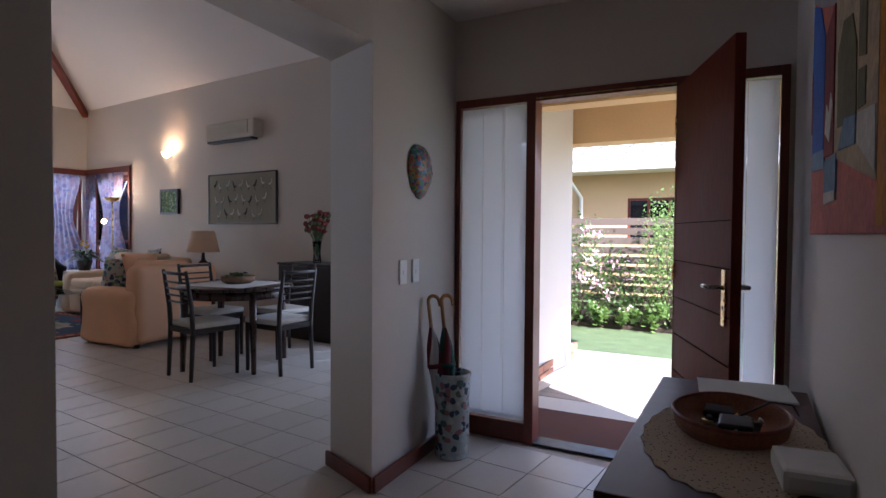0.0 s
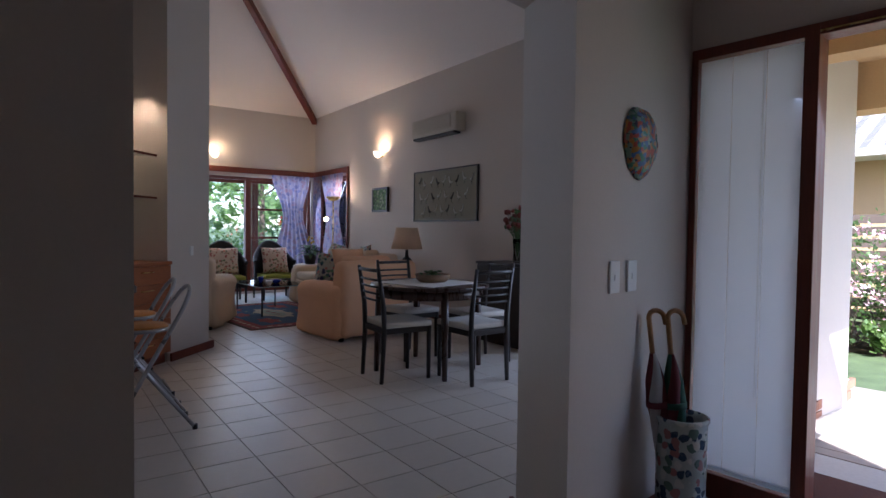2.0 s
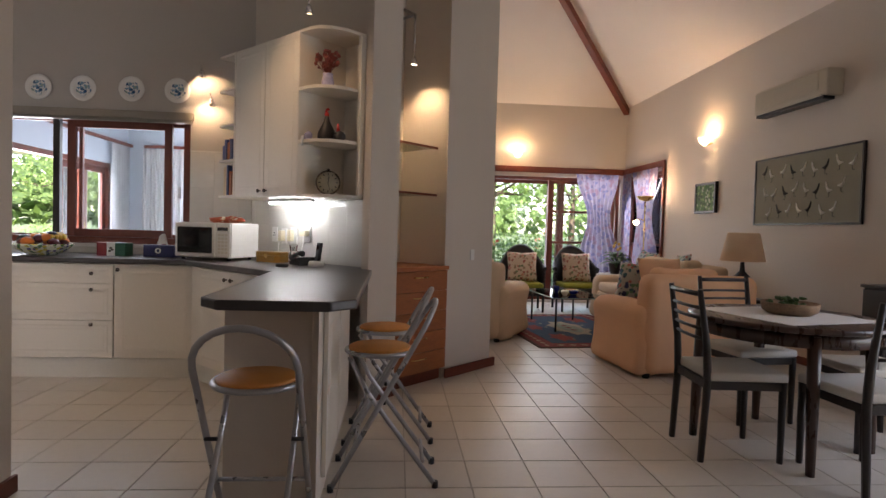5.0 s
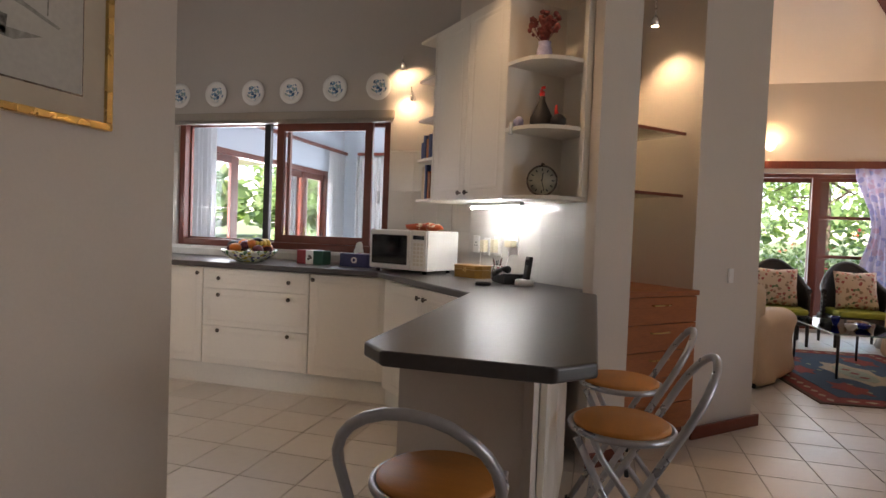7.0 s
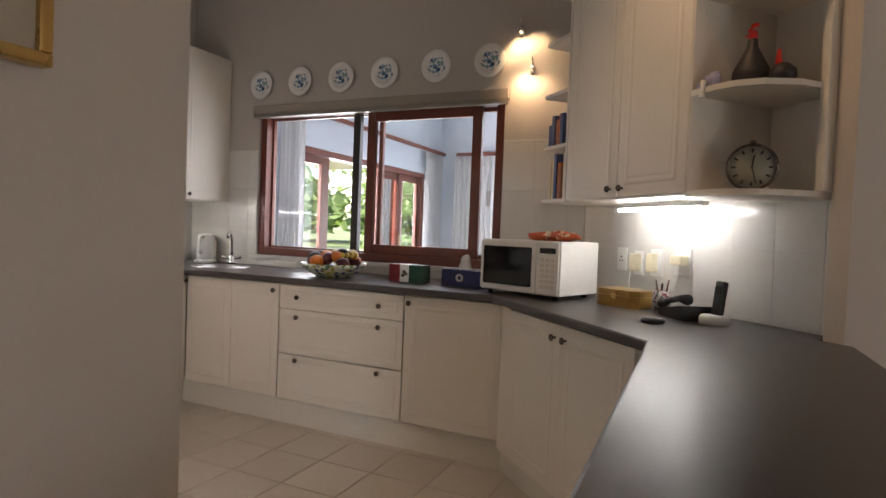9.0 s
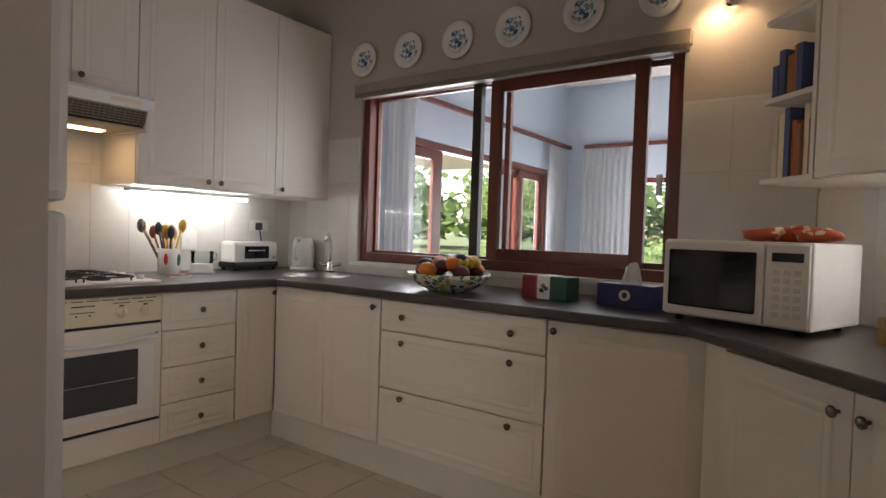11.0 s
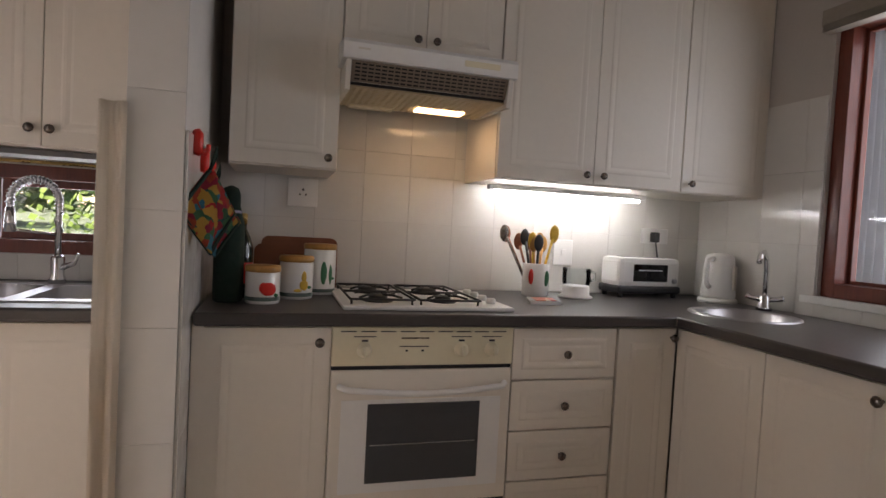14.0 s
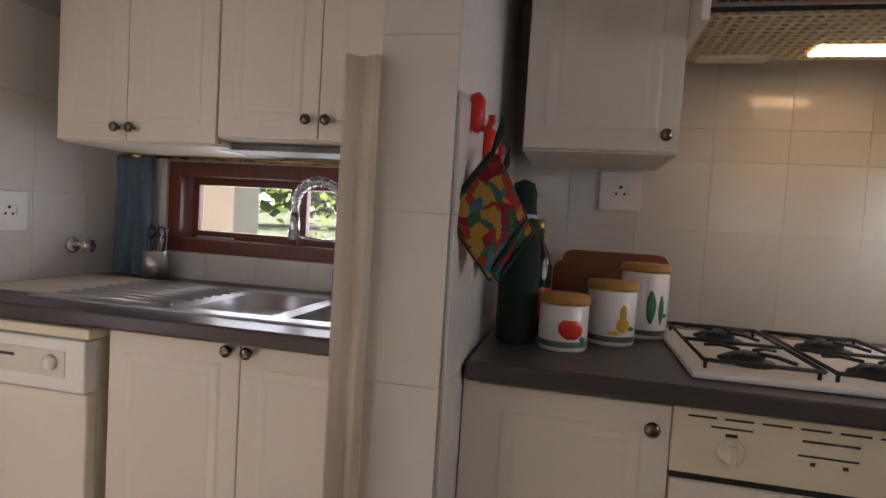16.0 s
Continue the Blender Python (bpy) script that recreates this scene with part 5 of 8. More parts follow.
part("tail", tube(B(), [(0, -0.045, 0.02), (0, -0.05, -0.02), (0.0, -0.05, -0.04)], [0.010, 0.008, 0.012], 8), "china", fg)
vs = thing("flower_jug", on_shelf(0.93, 0.14, 2.105), "lilac jug with dried red flowers", "vase")
part("jug", lathe(B(), [(0.03, 0), (0.04, 0.02), (0.042, 0.05), (0.032, 0.085), (0.036, 0.10), (0.033, 0.10), (0.028, 0.085)], 22), "lilac", vs, smooth=True)
bm = B()
rnd = random.Random(3)
for i in range(70):
    a, r, h = rnd.uniform(0, 6.28), rnd.uniform(0.01, 0.085), rnd.uniform(0.13, 0.24)
    blob(bm, (r * math.cos(a), r * math.sin(a), h), rnd.uniform(0.008, 0.015), rough=0.8, seed=i)
    tube(bm, [(0, 0, 0.08), (r * 0.9 * math.cos(a), r * 0.9 * math.sin(a), h)], 0.0015, 4, caps=False)
part("dried_bouquet", bm, "dried_flower", vs, "dried dark red flowers")
# books on the open shelf
rnd = random.Random(5)
for z, n, hs, mats in ((1.404, 9, (0.17, 0.24), ("book_b", "book_b", "book_a", "book_c", "book_d", "book_a")), (1.679, 5, (0.10, 0.17), ("book_c", "book_c", "book_a", "book_d"))):
    u = -0.225
    for i in range(n):
        t = rnd.uniform(0.014, 0.027)
        h = rnd.uniform(*hs)
        bk = thing("book", DM @ pose(u, 0.02 + rnd.uniform(0, 0.02), z), "worn upright cookery book on the open shelf", "book", "cookery books")
        part("cover", bx(0, t, 0, 0.17, 0, h, 0.001), mats[i % len(mats)], bk)
        part("pages", bx(0.002, t - 0.002, 0.004, 0.168, h - 0.004, h + 0.0008), "paper", bk)
        u += t + 0.002
        if u > -0.04:
            break

# ---- bar stools ----


def stool(m):
    s = thing("bar_stool", m, "folding bar stool with orange beech seat and grey tubular frame", "stool", "breakfast bar stools")
    part("seat", lathe(B(), [(0.140, 0.605), (0.147, 0.610), (0.147, 0.622), (0.138, 0.628), (0.004, 0.630)], 36), "wood_seat", s, "round orange beech seat", smooth=True)
    part("seat_ring", tube(B(), [(0.155 * math.cos(a), 0.155 * math.sin(a), 0.606) for a in [2 * math.pi * i / 36 for i in range(36)]], 0.011, 8, closed=True), "tube", s, smooth=True)
    # arched frame: feet in front, top of the arch behind the seat
    pts = []
    foot, top = Vector((0, 0.20, 0.012)), Vector((0, -0.26, 0.845))
    def on(k, x):
        p = foot.lerp(top, k)
        return (x, p.y, p.z)
    pts += [on(k, -0.175) for k in (0, 0.25, 0.5, 0.75)]
    for i in range(13):
        a = math.pi * (1 - i / 12)
        pts.append(on(0.82 + 0.18 * math.sin(a), 0.175 * math.cos(a)))
    pts += [on(k, 0.175) for k in (0.75, 0.5, 0.25, 0)]
    part("back_frame", tube(B(), pts, 0.0125, 10), "tube", s, smooth=True)
    # second pair of legs, feet behind
    for x in (-0.135, 0.135):
        part("leg", tube(B(), [(x, 0.13, 0.60), (x, 0.05, 0.44), (x, -0.27, 0.012)], 0.0115, 10), "tube", s, smooth=True)
    part("stretcher", tube(B(), [on(0.22, -0.175), on(0.22, 0.175)], 0.009, 8), "tube", s)
    part("stretcher", tube(B(), [(-0.135, -0.21, 0.12), (0.135, -0.21, 0.12)], 0.009, 8), "tube", s)
    for x in (-0.156, 0.156):
        part("pivot", tube(B(), [(x * 0.85, -0.03, 0.40), (x * 1.14, -0.03, 0.40)], 0.008, 8), "black", s)
    for x, y in ((-0.175, 0.2), (0.175, 0.2), (-0.135, -0.27), (0.135, -0.27)):
        part("rubber_foot", lathe(B(), [(0.015, 0), (0.015, 0.03)], 10, (x, y, 0)), "black", s)
    return s


st = stool(pose(-4.56, 1.635, 0, 0, 0, 180))
copy_thing(st, pose(-5.11, 1.65, 0, 0, 0, 178))
copy_thing(st, pose(-3.98, 1.205, 0, 0, 0, 90))

# ---- drinks niche ----
nm = pose(-5.925, 1.695, 0, 0, 0, 135)
ch = thing("chest_of_drawers", nm, "orange-brown wooden chest of drawers in the niche", "drawers")
part("body", bx(0.004, 0.60, 0.03, 0.52, 0.09, 0.87, 0.002), "wood_orange", ch)
part("top", bx(0.001, 0.603, 0.0, 0.54, 0.871, 0.900, 0.004), "wood_orange", ch)
part("plinth", bx(0.02, 0.58, 0.06, 0.5, 0.0, 0.09), "wood_red", ch)
for i in range(5):
    d = part("drawer", bx(0.008, 0.596, 0.012, 0.03, 0.095 + i * 0.155, 0.245 + i * 0.155, 0.003), "wood_orange", ch)
    part("handle", tube(B(), [(0.21, 0.012, 0.20 + i * 0.155), (0.22, -0.008, 0.20 + i * 0.155), (0.35, -0.008, 0.20 + i * 0.155), (0.36, 0.012, 0.20 + i * 0.155)], 0.004, 6), "brass", d)
for z in (1.455, 1.83):
    g = thing("glass_shelf", nm, "clear glass shelf with wooden edge in the niche", "shelf", "niche shelves")
    part("board", bx(0.003, 0.595, 0.16, 0.54, z, z + 0.008, 0.001), "clear", g)
    part("edge", bx(0.003, 0.595, 0.145, 0.16, z - 0.006, z + 0.012, 0.002), "wood_red", g)
socket(nm @ pose(0.35, 0.548, 1.06), 0.10, 0.07, THREE, label="white socket in the niche")
kt = thing("small_kettle", nm @ pose(0.12, 0.34, 0.901), "small reddish kettle on the chest", "kettle")
part("body", lathe(B(), [(0.05, 0), (0.06, 0.03), (0.045, 0.08), (0.015, 0.10)], 18), "board", kt, smooth=True)
part("handle", tube(B(), [(-0.045, 0, 0.08), (-0.03, 0, 0.15), (0.03, 0, 0.15), (0.045, 0, 0.08)], 0.006, 8), "board", kt)
socket(pose(-6.632, 2.333, 0.98, 0, 0, 135), 0.05, 0.09, ((0, 0, 0.012),), "light_switch", "small white light switch on the pillar")

# ---- partition print and fridge ----
fm = thing("framed_print", pose(-3.40, 0.094, 1.455, 0, 0, 180), "gold-framed etching with a cream mount", "picture")
part("frame", (lambda b: (box(b, 0, 0.70, -0.022, 0.006, 0, 0.022, 0.003), box(b, 0, 0.70, -0.022, 0.006, 0.50, 0.522, 0.003), box(b, 0, 0.022, -0.022, 0.006, 0.022, 0.50, 0.003), box(b, 0.678, 0.70, -0.022, 0.006, 0.022, 0.50, 0.003), b)[-1])(B()), "brass", fm)
part("mount", bx(0.02, 0.68, -0.010, 0.0, 0.02, 0.502), material("mount_card", (0.52, 0.45, 0.35), 0.8, vary=0.03), fm)
part("mount_line", bx(0.095, 0.605, -0.0112, -0.010, 0.082, 0.44), "pewter", fm)
M["etching"] = material("etching_paper", (0.50, 0.48, 0.43), 0.85, vary=0.10, scale=9)
M["ink_pale"] = material("pale_ink_wash", (0.34, 0.33, 0.29), 0.9, vary=0.35, scale=40)
M["ink_dark"] = material("dark_ink_wash", (0.24, 0.235, 0.205), 0.9, vary=0.5, scale=60)
et = part("etching", bx(0.10, 0.60, -0.013, -0.0112, 0.087, 0.435), "etching", fm)
FACE = Matrix(((1, 0, 0, 0), (0, 0, 1, 0), (0, 1, 0, 0), (0, 0, 0, 1)))
for ink, pts in (("ink_pale", [(0.17, 0.36), (0.27, 0.41), (0.44, 0.385), (0.52, 0.335), (0.44, 0.34), (0.30, 0.35)]), ("ink_dark", [(0.20, 0.34), (0.235, 0.345), (0.23, 0.22), (0.205, 0.22)]), ("ink_dark", [(0.355, 0.345), (0.41, 0.335), (0.41, 0.305), (0.355, 0.31)]), ("ink_pale", [(0.30, 0.345), (0.345, 0.345), (0.335, 0.20), (0.30, 0.20)]), ("ink_pale", [(0.35, 0.295), (0.42, 0.285), (0.53, 0.25), (0.525, 0.243), (0.43, 0.27), (0.36, 0.285)]), ("ink_dark", [(0.362, 0.31), (0.366, 0.31), (0.366, 0.245), (0.362, 0.245)]), ("ink_dark", [(0.492, 0.335), (0.496, 0.335), (0.494, 0.27), (0.490, 0.27)]), ("ink_dark", [(0.335, 0.24), (0.385, 0.235), (0.38, 0.185), (0.34, 0.19)]), ("ink_pale", [(0.16, 0.19), (0.40, 0.18), (0.48, 0.21), (0.38, 0.205), (0.20, 0.21)])):
    part("ink_mark", prism(B(), pts, -0.0136, -0.0128, m=FACE), ink, et)
fg = thing("fridge", pose(-4.50, -0.86, 0, 0, 0, -90), "tall white refrigerator beside the partition", "fridge")
part("body", bx(-0.72, 0.0, 0.04, 0.62, 0.02, 1.70, 0.012), "white", fg)
part("upper_door", bx(-0.72, 0.0, 0.0, 0.04, 1.20, 1.70, 0.012), "white", fg)
part("lower_door", bx(-0.72, 0.0, 0.0, 0.04, 0.03, 1.19, 0.012), "white", fg)
part("handle", bx(-0.045, -0.015, -0.05, 0.0, 0.78, 1.16, 0.012), "plinth", fg)
part("handle", bx(-0.045, -0.015, -0.05, 0.0, 1.22, 1.42, 0.012), "plinth", fg)

# ---- scullery ----
solid("tiled_pillar", bx(-4.625, -4.49, -2.735, -1.868, 0, TOP), "wall_grout", "pillar clad in white tiles between kitchen and scullery", "pillar", kind="structure")
unit("sink_cabinet", pose(-3.735, -2.10, 0, 0, 0, OV), 0.75, 0.15, CT, 0.62, [("door", 0.003, 0.362, 0.155, CT - 0.006, [(0.337, 0.842)]), ("door", 0.364, 0.747, 0.155, CT - 0.006, [(0.389, 0.842)])], "white scullery sink cabinet with two doors")
bm = B()
prism(bm, [(-3.152, -2.738), (-3.152, -2.06), (-4.488, -2.06), (-4.488, -2.738)], CT + 0.001, 0.902, [[(-3.86, -2.56), (-3.86, -2.20), (-4.12, -2.20), (-4.12, -2.56)], [(-4.15, -2.56), (-4.15, -2.20), (-4.40, -2.20), (-4.40, -2.56)]])
wt = solid("scullery_worktop", bm, "worktop", "charcoal laminate worktop with inset double sink", "worktop")
bv = wt.modifiers.new("edge", 'BEVEL')
bv.width, bv.segments, bv.limit_method, bv.angle_limit = 0.008, 3, 'ANGLE', radians(40)
sk = thing("double_sink", pose(0, 0, 0.9025), "stainless steel double sink with ribbed draining board", "sink")
bm = B()
prism(bm, [(-3.42, -2.62), (-3.42, -2.16), (-4.44, -2.16), (-4.44, -2.62)], 0.0, 0.005, [[(-3.87, -2.55), (-3.87, -2.21), (-4.11, -2.21), (-4.11, -2.55)], [(-4.16, -2.55), (-4.16, -2.21), (-4.39, -2.21), (-4.39, -2.55)]])
part("rim", bm, "steel", sk)
for a, b in ((-4.11, -3.87), (-4.39, -4.16)):
    bm = B()
    rows = []
    for z, i in ((0.004, 0.0), (-0.02, 0.006), (-0.14, 0.02), (-0.155, 0.05)):
        rows.append([bm.verts.new(p) for p in ((a + i, -2.55 + i, z), (b - i, -2.55 + i, z), (b - i, -2.21 - i, z), (a + i, -2.21 - i, z))])
    for p, q in zip(rows, rows[1:]):
        bridge(bm, p, q)
    bm.faces.new(rows[-1])
    part("basin", bm, "steel", sk)
for i in range(9):
    part("drain_rib", tube(B(), [(-3.46 - 0.0, -2.56 + i * 0.043, 0.006), (-3.82, -2.56 + i * 0.043, 0.006)], 0.006, 6), "steel", sk)
tp = thing("spring_tap", pose(-4.12, -2.60, 0.907), "chrome mixer tap with a coiled spring neck", "tap")
part("base", lathe(B(), [(0.028, 0), (0.026, 0.02), (0.022, 0.03), (0.022, 0.09), (0.014, 0.10)], 18), "chrome", tp, smooth=True)
arcp = [(0, 0, 0.10), (0, 0, 0.26)] + [(0.055 - 0.055 * math.cos(a), 0.05 * (1 - math.cos(a)), 0.29 + 0.07 * math.sin(a)) for a in [math.pi * i / 10 for i in range(11)]] + [(0.11, 0.10, 0.25)]
part("neck", tube(B(), arcp, 0.010, 10), "chrome", tp, smooth=True)
coil = []
for i in range(26 * 8):
    k = i / (26 * 8 - 1) * (len(arcp) - 2.01) + 0.5
    a, b = Vector(arcp[int(k)]), Vector(arcp[int(k) + 1])
    q = (b - a).to_track_quat('Z', 'Y')
    coil.append(a.lerp(b, k - int(k)) + q @ Vector((0.0135 * math.cos(i * math.pi / 4), 0.0135 * math.sin(i * math.pi / 4), 0)))
bm = tube(B(), coil, 0.0028, 5)
part("spring", bm, "chrome", tp)
part("nozzle", tube(B(), [(0.11, 0.10, 0.26), (0.11, 0.10, 0.18)], [0.013, 0.018], 12), "chrome", tp, smooth=True)
part("lever", tube(B(), [(-0.02, 0.01, 0.06), (-0.06, 0.03, 0.075), (-0.075, 0.035, 0.11)], [0.012, 0.008, 0.006], 8), "chrome", tp, smooth=True)
part("bracket", tube(B(), [(0, 0, 0.17), (0.11, 0.10, 0.19)], 0.005, 6), "chrome", tp)
unit("wall_cabinet", pose(-3.30, UY, 0, 0, 0, OV), 0.54, 1.34, UT, 0.385, [("door", 0.002, 0.245, 1.343, UT - 0.003, [(0.22, 1.382)]), ("door", 0.247, 0.538, 1.343, UT - 0.003, [(0.272, 1.382)])], "white scullery wall cabinet with two doors")
unit("wall_cabinet", pose(-3.842, UY, 0, 0, 0, OV), 0.646, 1.36, UT, 0.385, [("door", 0.002, 0.303, 1.363, UT - 0.003, [(0.276, 1.415)]), ("door", 0.305, 0.644, 1.363, UT - 0.003, [(0.332, 1.415)])], "white scullery wall cabinet with two doors")
bm = B()
box(bm, -4.46, -3.80, -2.58, -2.42, 1.338, 1.358, 0.003)
solid("sink_downlight", bm, material("dull_steel", (0.16, 0.15, 0.15), 0.55, metal=0.6, vary=0.1), "slim steel extractor panel under the scullery cabinet", "panel")
dw = thing("dishwasher", pose(-3.165, -2.08, 0, 0, 0, OV), "cream free-standing dishwasher under the worktop", "dishwasher")
part("body", bx(0.0, 0.545, 0.02, 0.58, 0.02, 0.83, 0.004), "cream", dw)
part("lid", bx(-0.003, 0.55, -0.02, 0.58, 0.831, 0.858, 0.006), "cream", dw)
cp = part("control_panel", bx(0.0, 0.545, -0.025, 0.02, 0.70, 0.828, 0.006), "white", dw)
part("program_plate", bx(0.20, 0.49, -0.0275, -0.024, 0.735, 0.80), "plinth", cp)
part("button_row", bx(0.24, 0.34, -0.0295, -0.027, 0.775, 0.782), "pewter", cp)
part("dial", lathe(B(), [(0.02, 0), (0.018, 0.012), (0.004, 0.014)], 14), "plinth", cp, m=pose(0.45, -0.027, 0.77, 90, 0, 0))
part("door", bx(0.0, 0.545, -0.015, 0.02, 0.10, 0.695, 0.006), "cabinet", dw)
pb = solid("drain_mat", bx(-3.62, -3.20, -2.60, -2.20, 0.903, 0.909, 0.002), "cloth_cream", "folded cream drying mat beside the sink", "mat")
cs = thing("cutlery_caddy", pose(-3.40, -2.66, 0.902), "steel cutlery holder with scissors and brushes", "utensils")
part("cup", lathe(B(), [(0.04, 0), (0.04, 0.10), (0.037, 0.10), (0.035, 0.01)], 20), "steel", cs, smooth=True)
for i in range(5):
    a = i * 1.3
    part("tool", tube(B(), [(0.01 * math.cos(a), 0.01 * math.sin(a), 0.02), (0.035 * math.cos(a), 0.035 * math.sin(a), 0.15 + 0.01 * i)], 0.005, 6), ("black", "navy", "pewter")[i % 3], cs)
for s in (-1, 1):
    part("scissor_ring", tube(B(), [(0.02 * s + 0.016 * math.cos(a), 0.0, 0.165 + 0.02 * math.sin(a)) for a in [2 * math.pi * i / 14 for i in range(14)]], 0.004, 6, closed=True), "black", cs)
socket(pose(-3.162, -2.31, 1.12, 0, 0, -90), 0.12, 0.12, THREE, label="white double socket on the scullery tiles")
wtap = thing("wall_valve", pose(-3.16, -2.55, 1.01, 0, 0, -90), "chrome stop valve on the scullery wall", "valve")
part("flange", lathe(B(), [(0.03, 0), (0.028, 0.008), (0.015, 0.015)], 18), "chrome", wtap, m=pose(0, 0, 0, 90, 0, 0), smooth=True)
part("wheel", lathe(B(), [(0.012, 0.015), (0.012, 0.05), (0.025, 0.055), (0.022, 0.075), (0.005, 0.078)], 12, lobes=6, depth=0.06), "chrome", wtap, m=pose(0, 0, 0, 90, 0, 0), smooth=True)
rd = thing("curtain_rod", pose(-3.20, -2.70, 1.335), "thin brass rod above the scullery window", "curtain rod")
part("rod", tube(B(), [(0, 0, 0), (-1.27, 0, 0)], 0.006, 8), "brass", rd)
part("end", lathe(B(), [(0.010, 0), (0.010, 0.09)], 10), "brass", rd, m=pose(-0.01, 0, 0, 0, -90, 0))


def drape(name, w, h, folds, amp, mat, label, category, m, gather=1.0, seed=0, taper=0.0, n=80, group=""):
    bm = B()
    cols, rows = n, 14
    grid = [[None] * cols for _ in range(rows)]
    for j in range(rows):
        k = j / (rows - 1)
        for i in range(cols):
            u = i / (cols - 1)
            ph_ = u * folds * 2 * math.pi + 0.5 * noise.noise((u * 3, k * 1.5, seed))
            x = (u - 0.5) * w * (1 - taper * math.sin(math.pi * min(1, k * 1.2)) ** 2) + taper * w * 0.3 * k
            grid[j][i] = bm.verts.new((x, amp * math.sin(ph_) * (0.5 + 0.5 * k) + amp * 0.5 * noise.noise((u * 6, k * 2, seed + 3)), -k * h))
    for j in range(rows - 1):
        for i in range(cols - 1):
            f = bm.faces.new((grid[j][i], grid[j][i + 1], grid[j + 1][i + 1], grid[j + 1][i]))
            f.smooth = True
    e = bmesh.ops.solidify(bm, geom=bm.faces[:], thickness=0.003)
    ob = new(name, mesh(name, bm, mat, True))
    ob.matrix_world = m
    return tagged(ob, label, category, group)


drape("hanging_cloth", 0.15, 0.42, 3.5, 0.012, "cloth_blue", "blue cotton curtain hanging at the scullery window", "curtain", pose(-3.275, -2.69, 1.33), seed=2, n=40)
drape("hanging_towel", 0.06, 1.40, 1.3, 0.018, "cloth_cream", "long cream cloth hanging on the tiled pillar", "towel", pose(-4.468, -1.838, 1.44, 0, 0, 0), seed=7, n=40)

# pot holders on red hooks
for y, z, k0, turn in ((-1.965, 1.36, 1.0, -128), (-2.12, 1.325, 0.92, -138)):
    hk = thing("wall_hook", pose(-4.634, y, z, 0, 0, -90), "red plastic hook on the tiled pillar", "hook", "red hooks")
    bm = B()
    tube(bm, [(0, -0.004, -0.022), (0, -0.008, -0.012), (0, -0.008, 0.035), (0, -0.004, 0.046)], [0.009, 0.015, 0.015, 0.009], 12)
    part("plate", bm, "red_plastic", hk, smooth=True)
    part("peg", tube(B(), [(0, -0.010, -0.012), (0, -0.028, -0.018), (0, -0.036, -0.004), (0, -0.036, 0.008)], 0.007, 8), "red_plastic", hk, smooth=True)
    L, W = 0.112 * k0, 0.098 * k0
    sag = lambda u, k: -0.012 - 0.010 * math.sin(u * 2.4 + k * 3.0) - 0.012 * k
    bm = B()
    rows = []
    for q in range(13):
        k = q / 12
        wdt = W * min(k, 1 - k) * 2 + 0.008
        rows.append([bm.verts.new((wdt * u, sag(u, k), -k * 2 * L)) for u in (-1, -0.66, -0.33, 0, 0.33, 0.66, 1)])
    for a, b in zip(rows, rows[1:]):
        for q in range(6):
            bm.faces.new((a[q], a[q + 1], b[q + 1], b[q])).smooth = True
    bmesh.ops.solidify(bm, geom=bm.faces[:], thickness=0.008)
    pw = thing("pot_holder", pose(-4.668, y, z - 0.062, 0, 0, turn), "diamond-shaped patchwork pot holder on a red hook", "pot holder", "pot holders")
    part("cloth", bm, "patchwork", pw, smooth=True)
    edge = [(0, 0), (1, 0.5), (0, 1), (-1, 0.5)]
    pts = [(W * u, sag(u, k) + 0.003, -k * 2 * L) for u, k in edge]
    part("binding", tube(B(), pts, 0.007, 8, closed=True), "umb_dark", pw, "dark green binding")
    part("loop", tube(B(), [(0, -0.010, 0.0), (-0.004, -0.026, 0.035), (0, -0.031, 0.062), (0.004, -0.026, 0.035), (0, -0.010, 0.0)], 0.004, 6), "umb_dark", pw)
solid("filler_strip", bx(-4.668, -4.635, YF - 0.02, YF, 0.0, CT, 0.002), "cabinet", "cream filler strip beside the tiled pillar", "filler strip")

# ---- living and dining things ----
M["peach"] = material("peach_slipcover", (0.82, 0.47, 0.27), 0.9, vary=0.07, scale=4, bump=0.0012, bump_scale=220)
M["cream_sofa"] = material("cream_slipcover", (0.66, 0.50, 0.34), 0.9, vary=0.06, scale=4, bump=0.0012, bump_scale=220)
M["seat_pad"] = material("cream_seat_pad", (0.62, 0.58, 0.52), 0.85, vary=0.06, scale=8, bump=0.0008, bump_scale=250)
M["floral"] = patterned("floral_cushion_cloth", (0.62, 0.50, 0.40), ((0.35, 0.10, 0.10), (0.12, 0.18, 0.10), (0.55, 0.25, 0.18), (0.30, 0.22, 0.16)), 22, 0.9, amount=0.42)
M["floral_blue"] = patterned("blue_floral_cloth", (0.45, 0.45, 0.38), ((0.05, 0.14, 0.16), (0.12, 0.25, 0.14), (0.45, 0.15, 0.12), (0.04, 0.05, 0.12)), 24, 0.9, amount=0.5)
M["curtain_print"] = patterned("curtain_print", (0.44, 0.40, 0.50), ((0.14, 0.18, 0.40), (0.42, 0.22, 0.24), (0.52, 0.46, 0.46), (0.12, 0.14, 0.32)), 12, 0.9, amount=0.5)
translucent(M["curtain_print"], (0.42, 0.37, 0.47), 0.45)
M["wicker"] = material("black_wicker", (0.03, 0.026, 0.024), 0.55, vary=0.3, scale=60, bump=0.003, bump_scale=120)
M["lime"] = material("lime_cushion", (0.32, 0.34, 0.05), 0.9, vary=0.08, scale=9)
M["linen"] = material("white_linen", (0.75, 0.73, 0.70), 0.9, vary=0.04, scale=6, bump=0.0006, bump_scale=220)
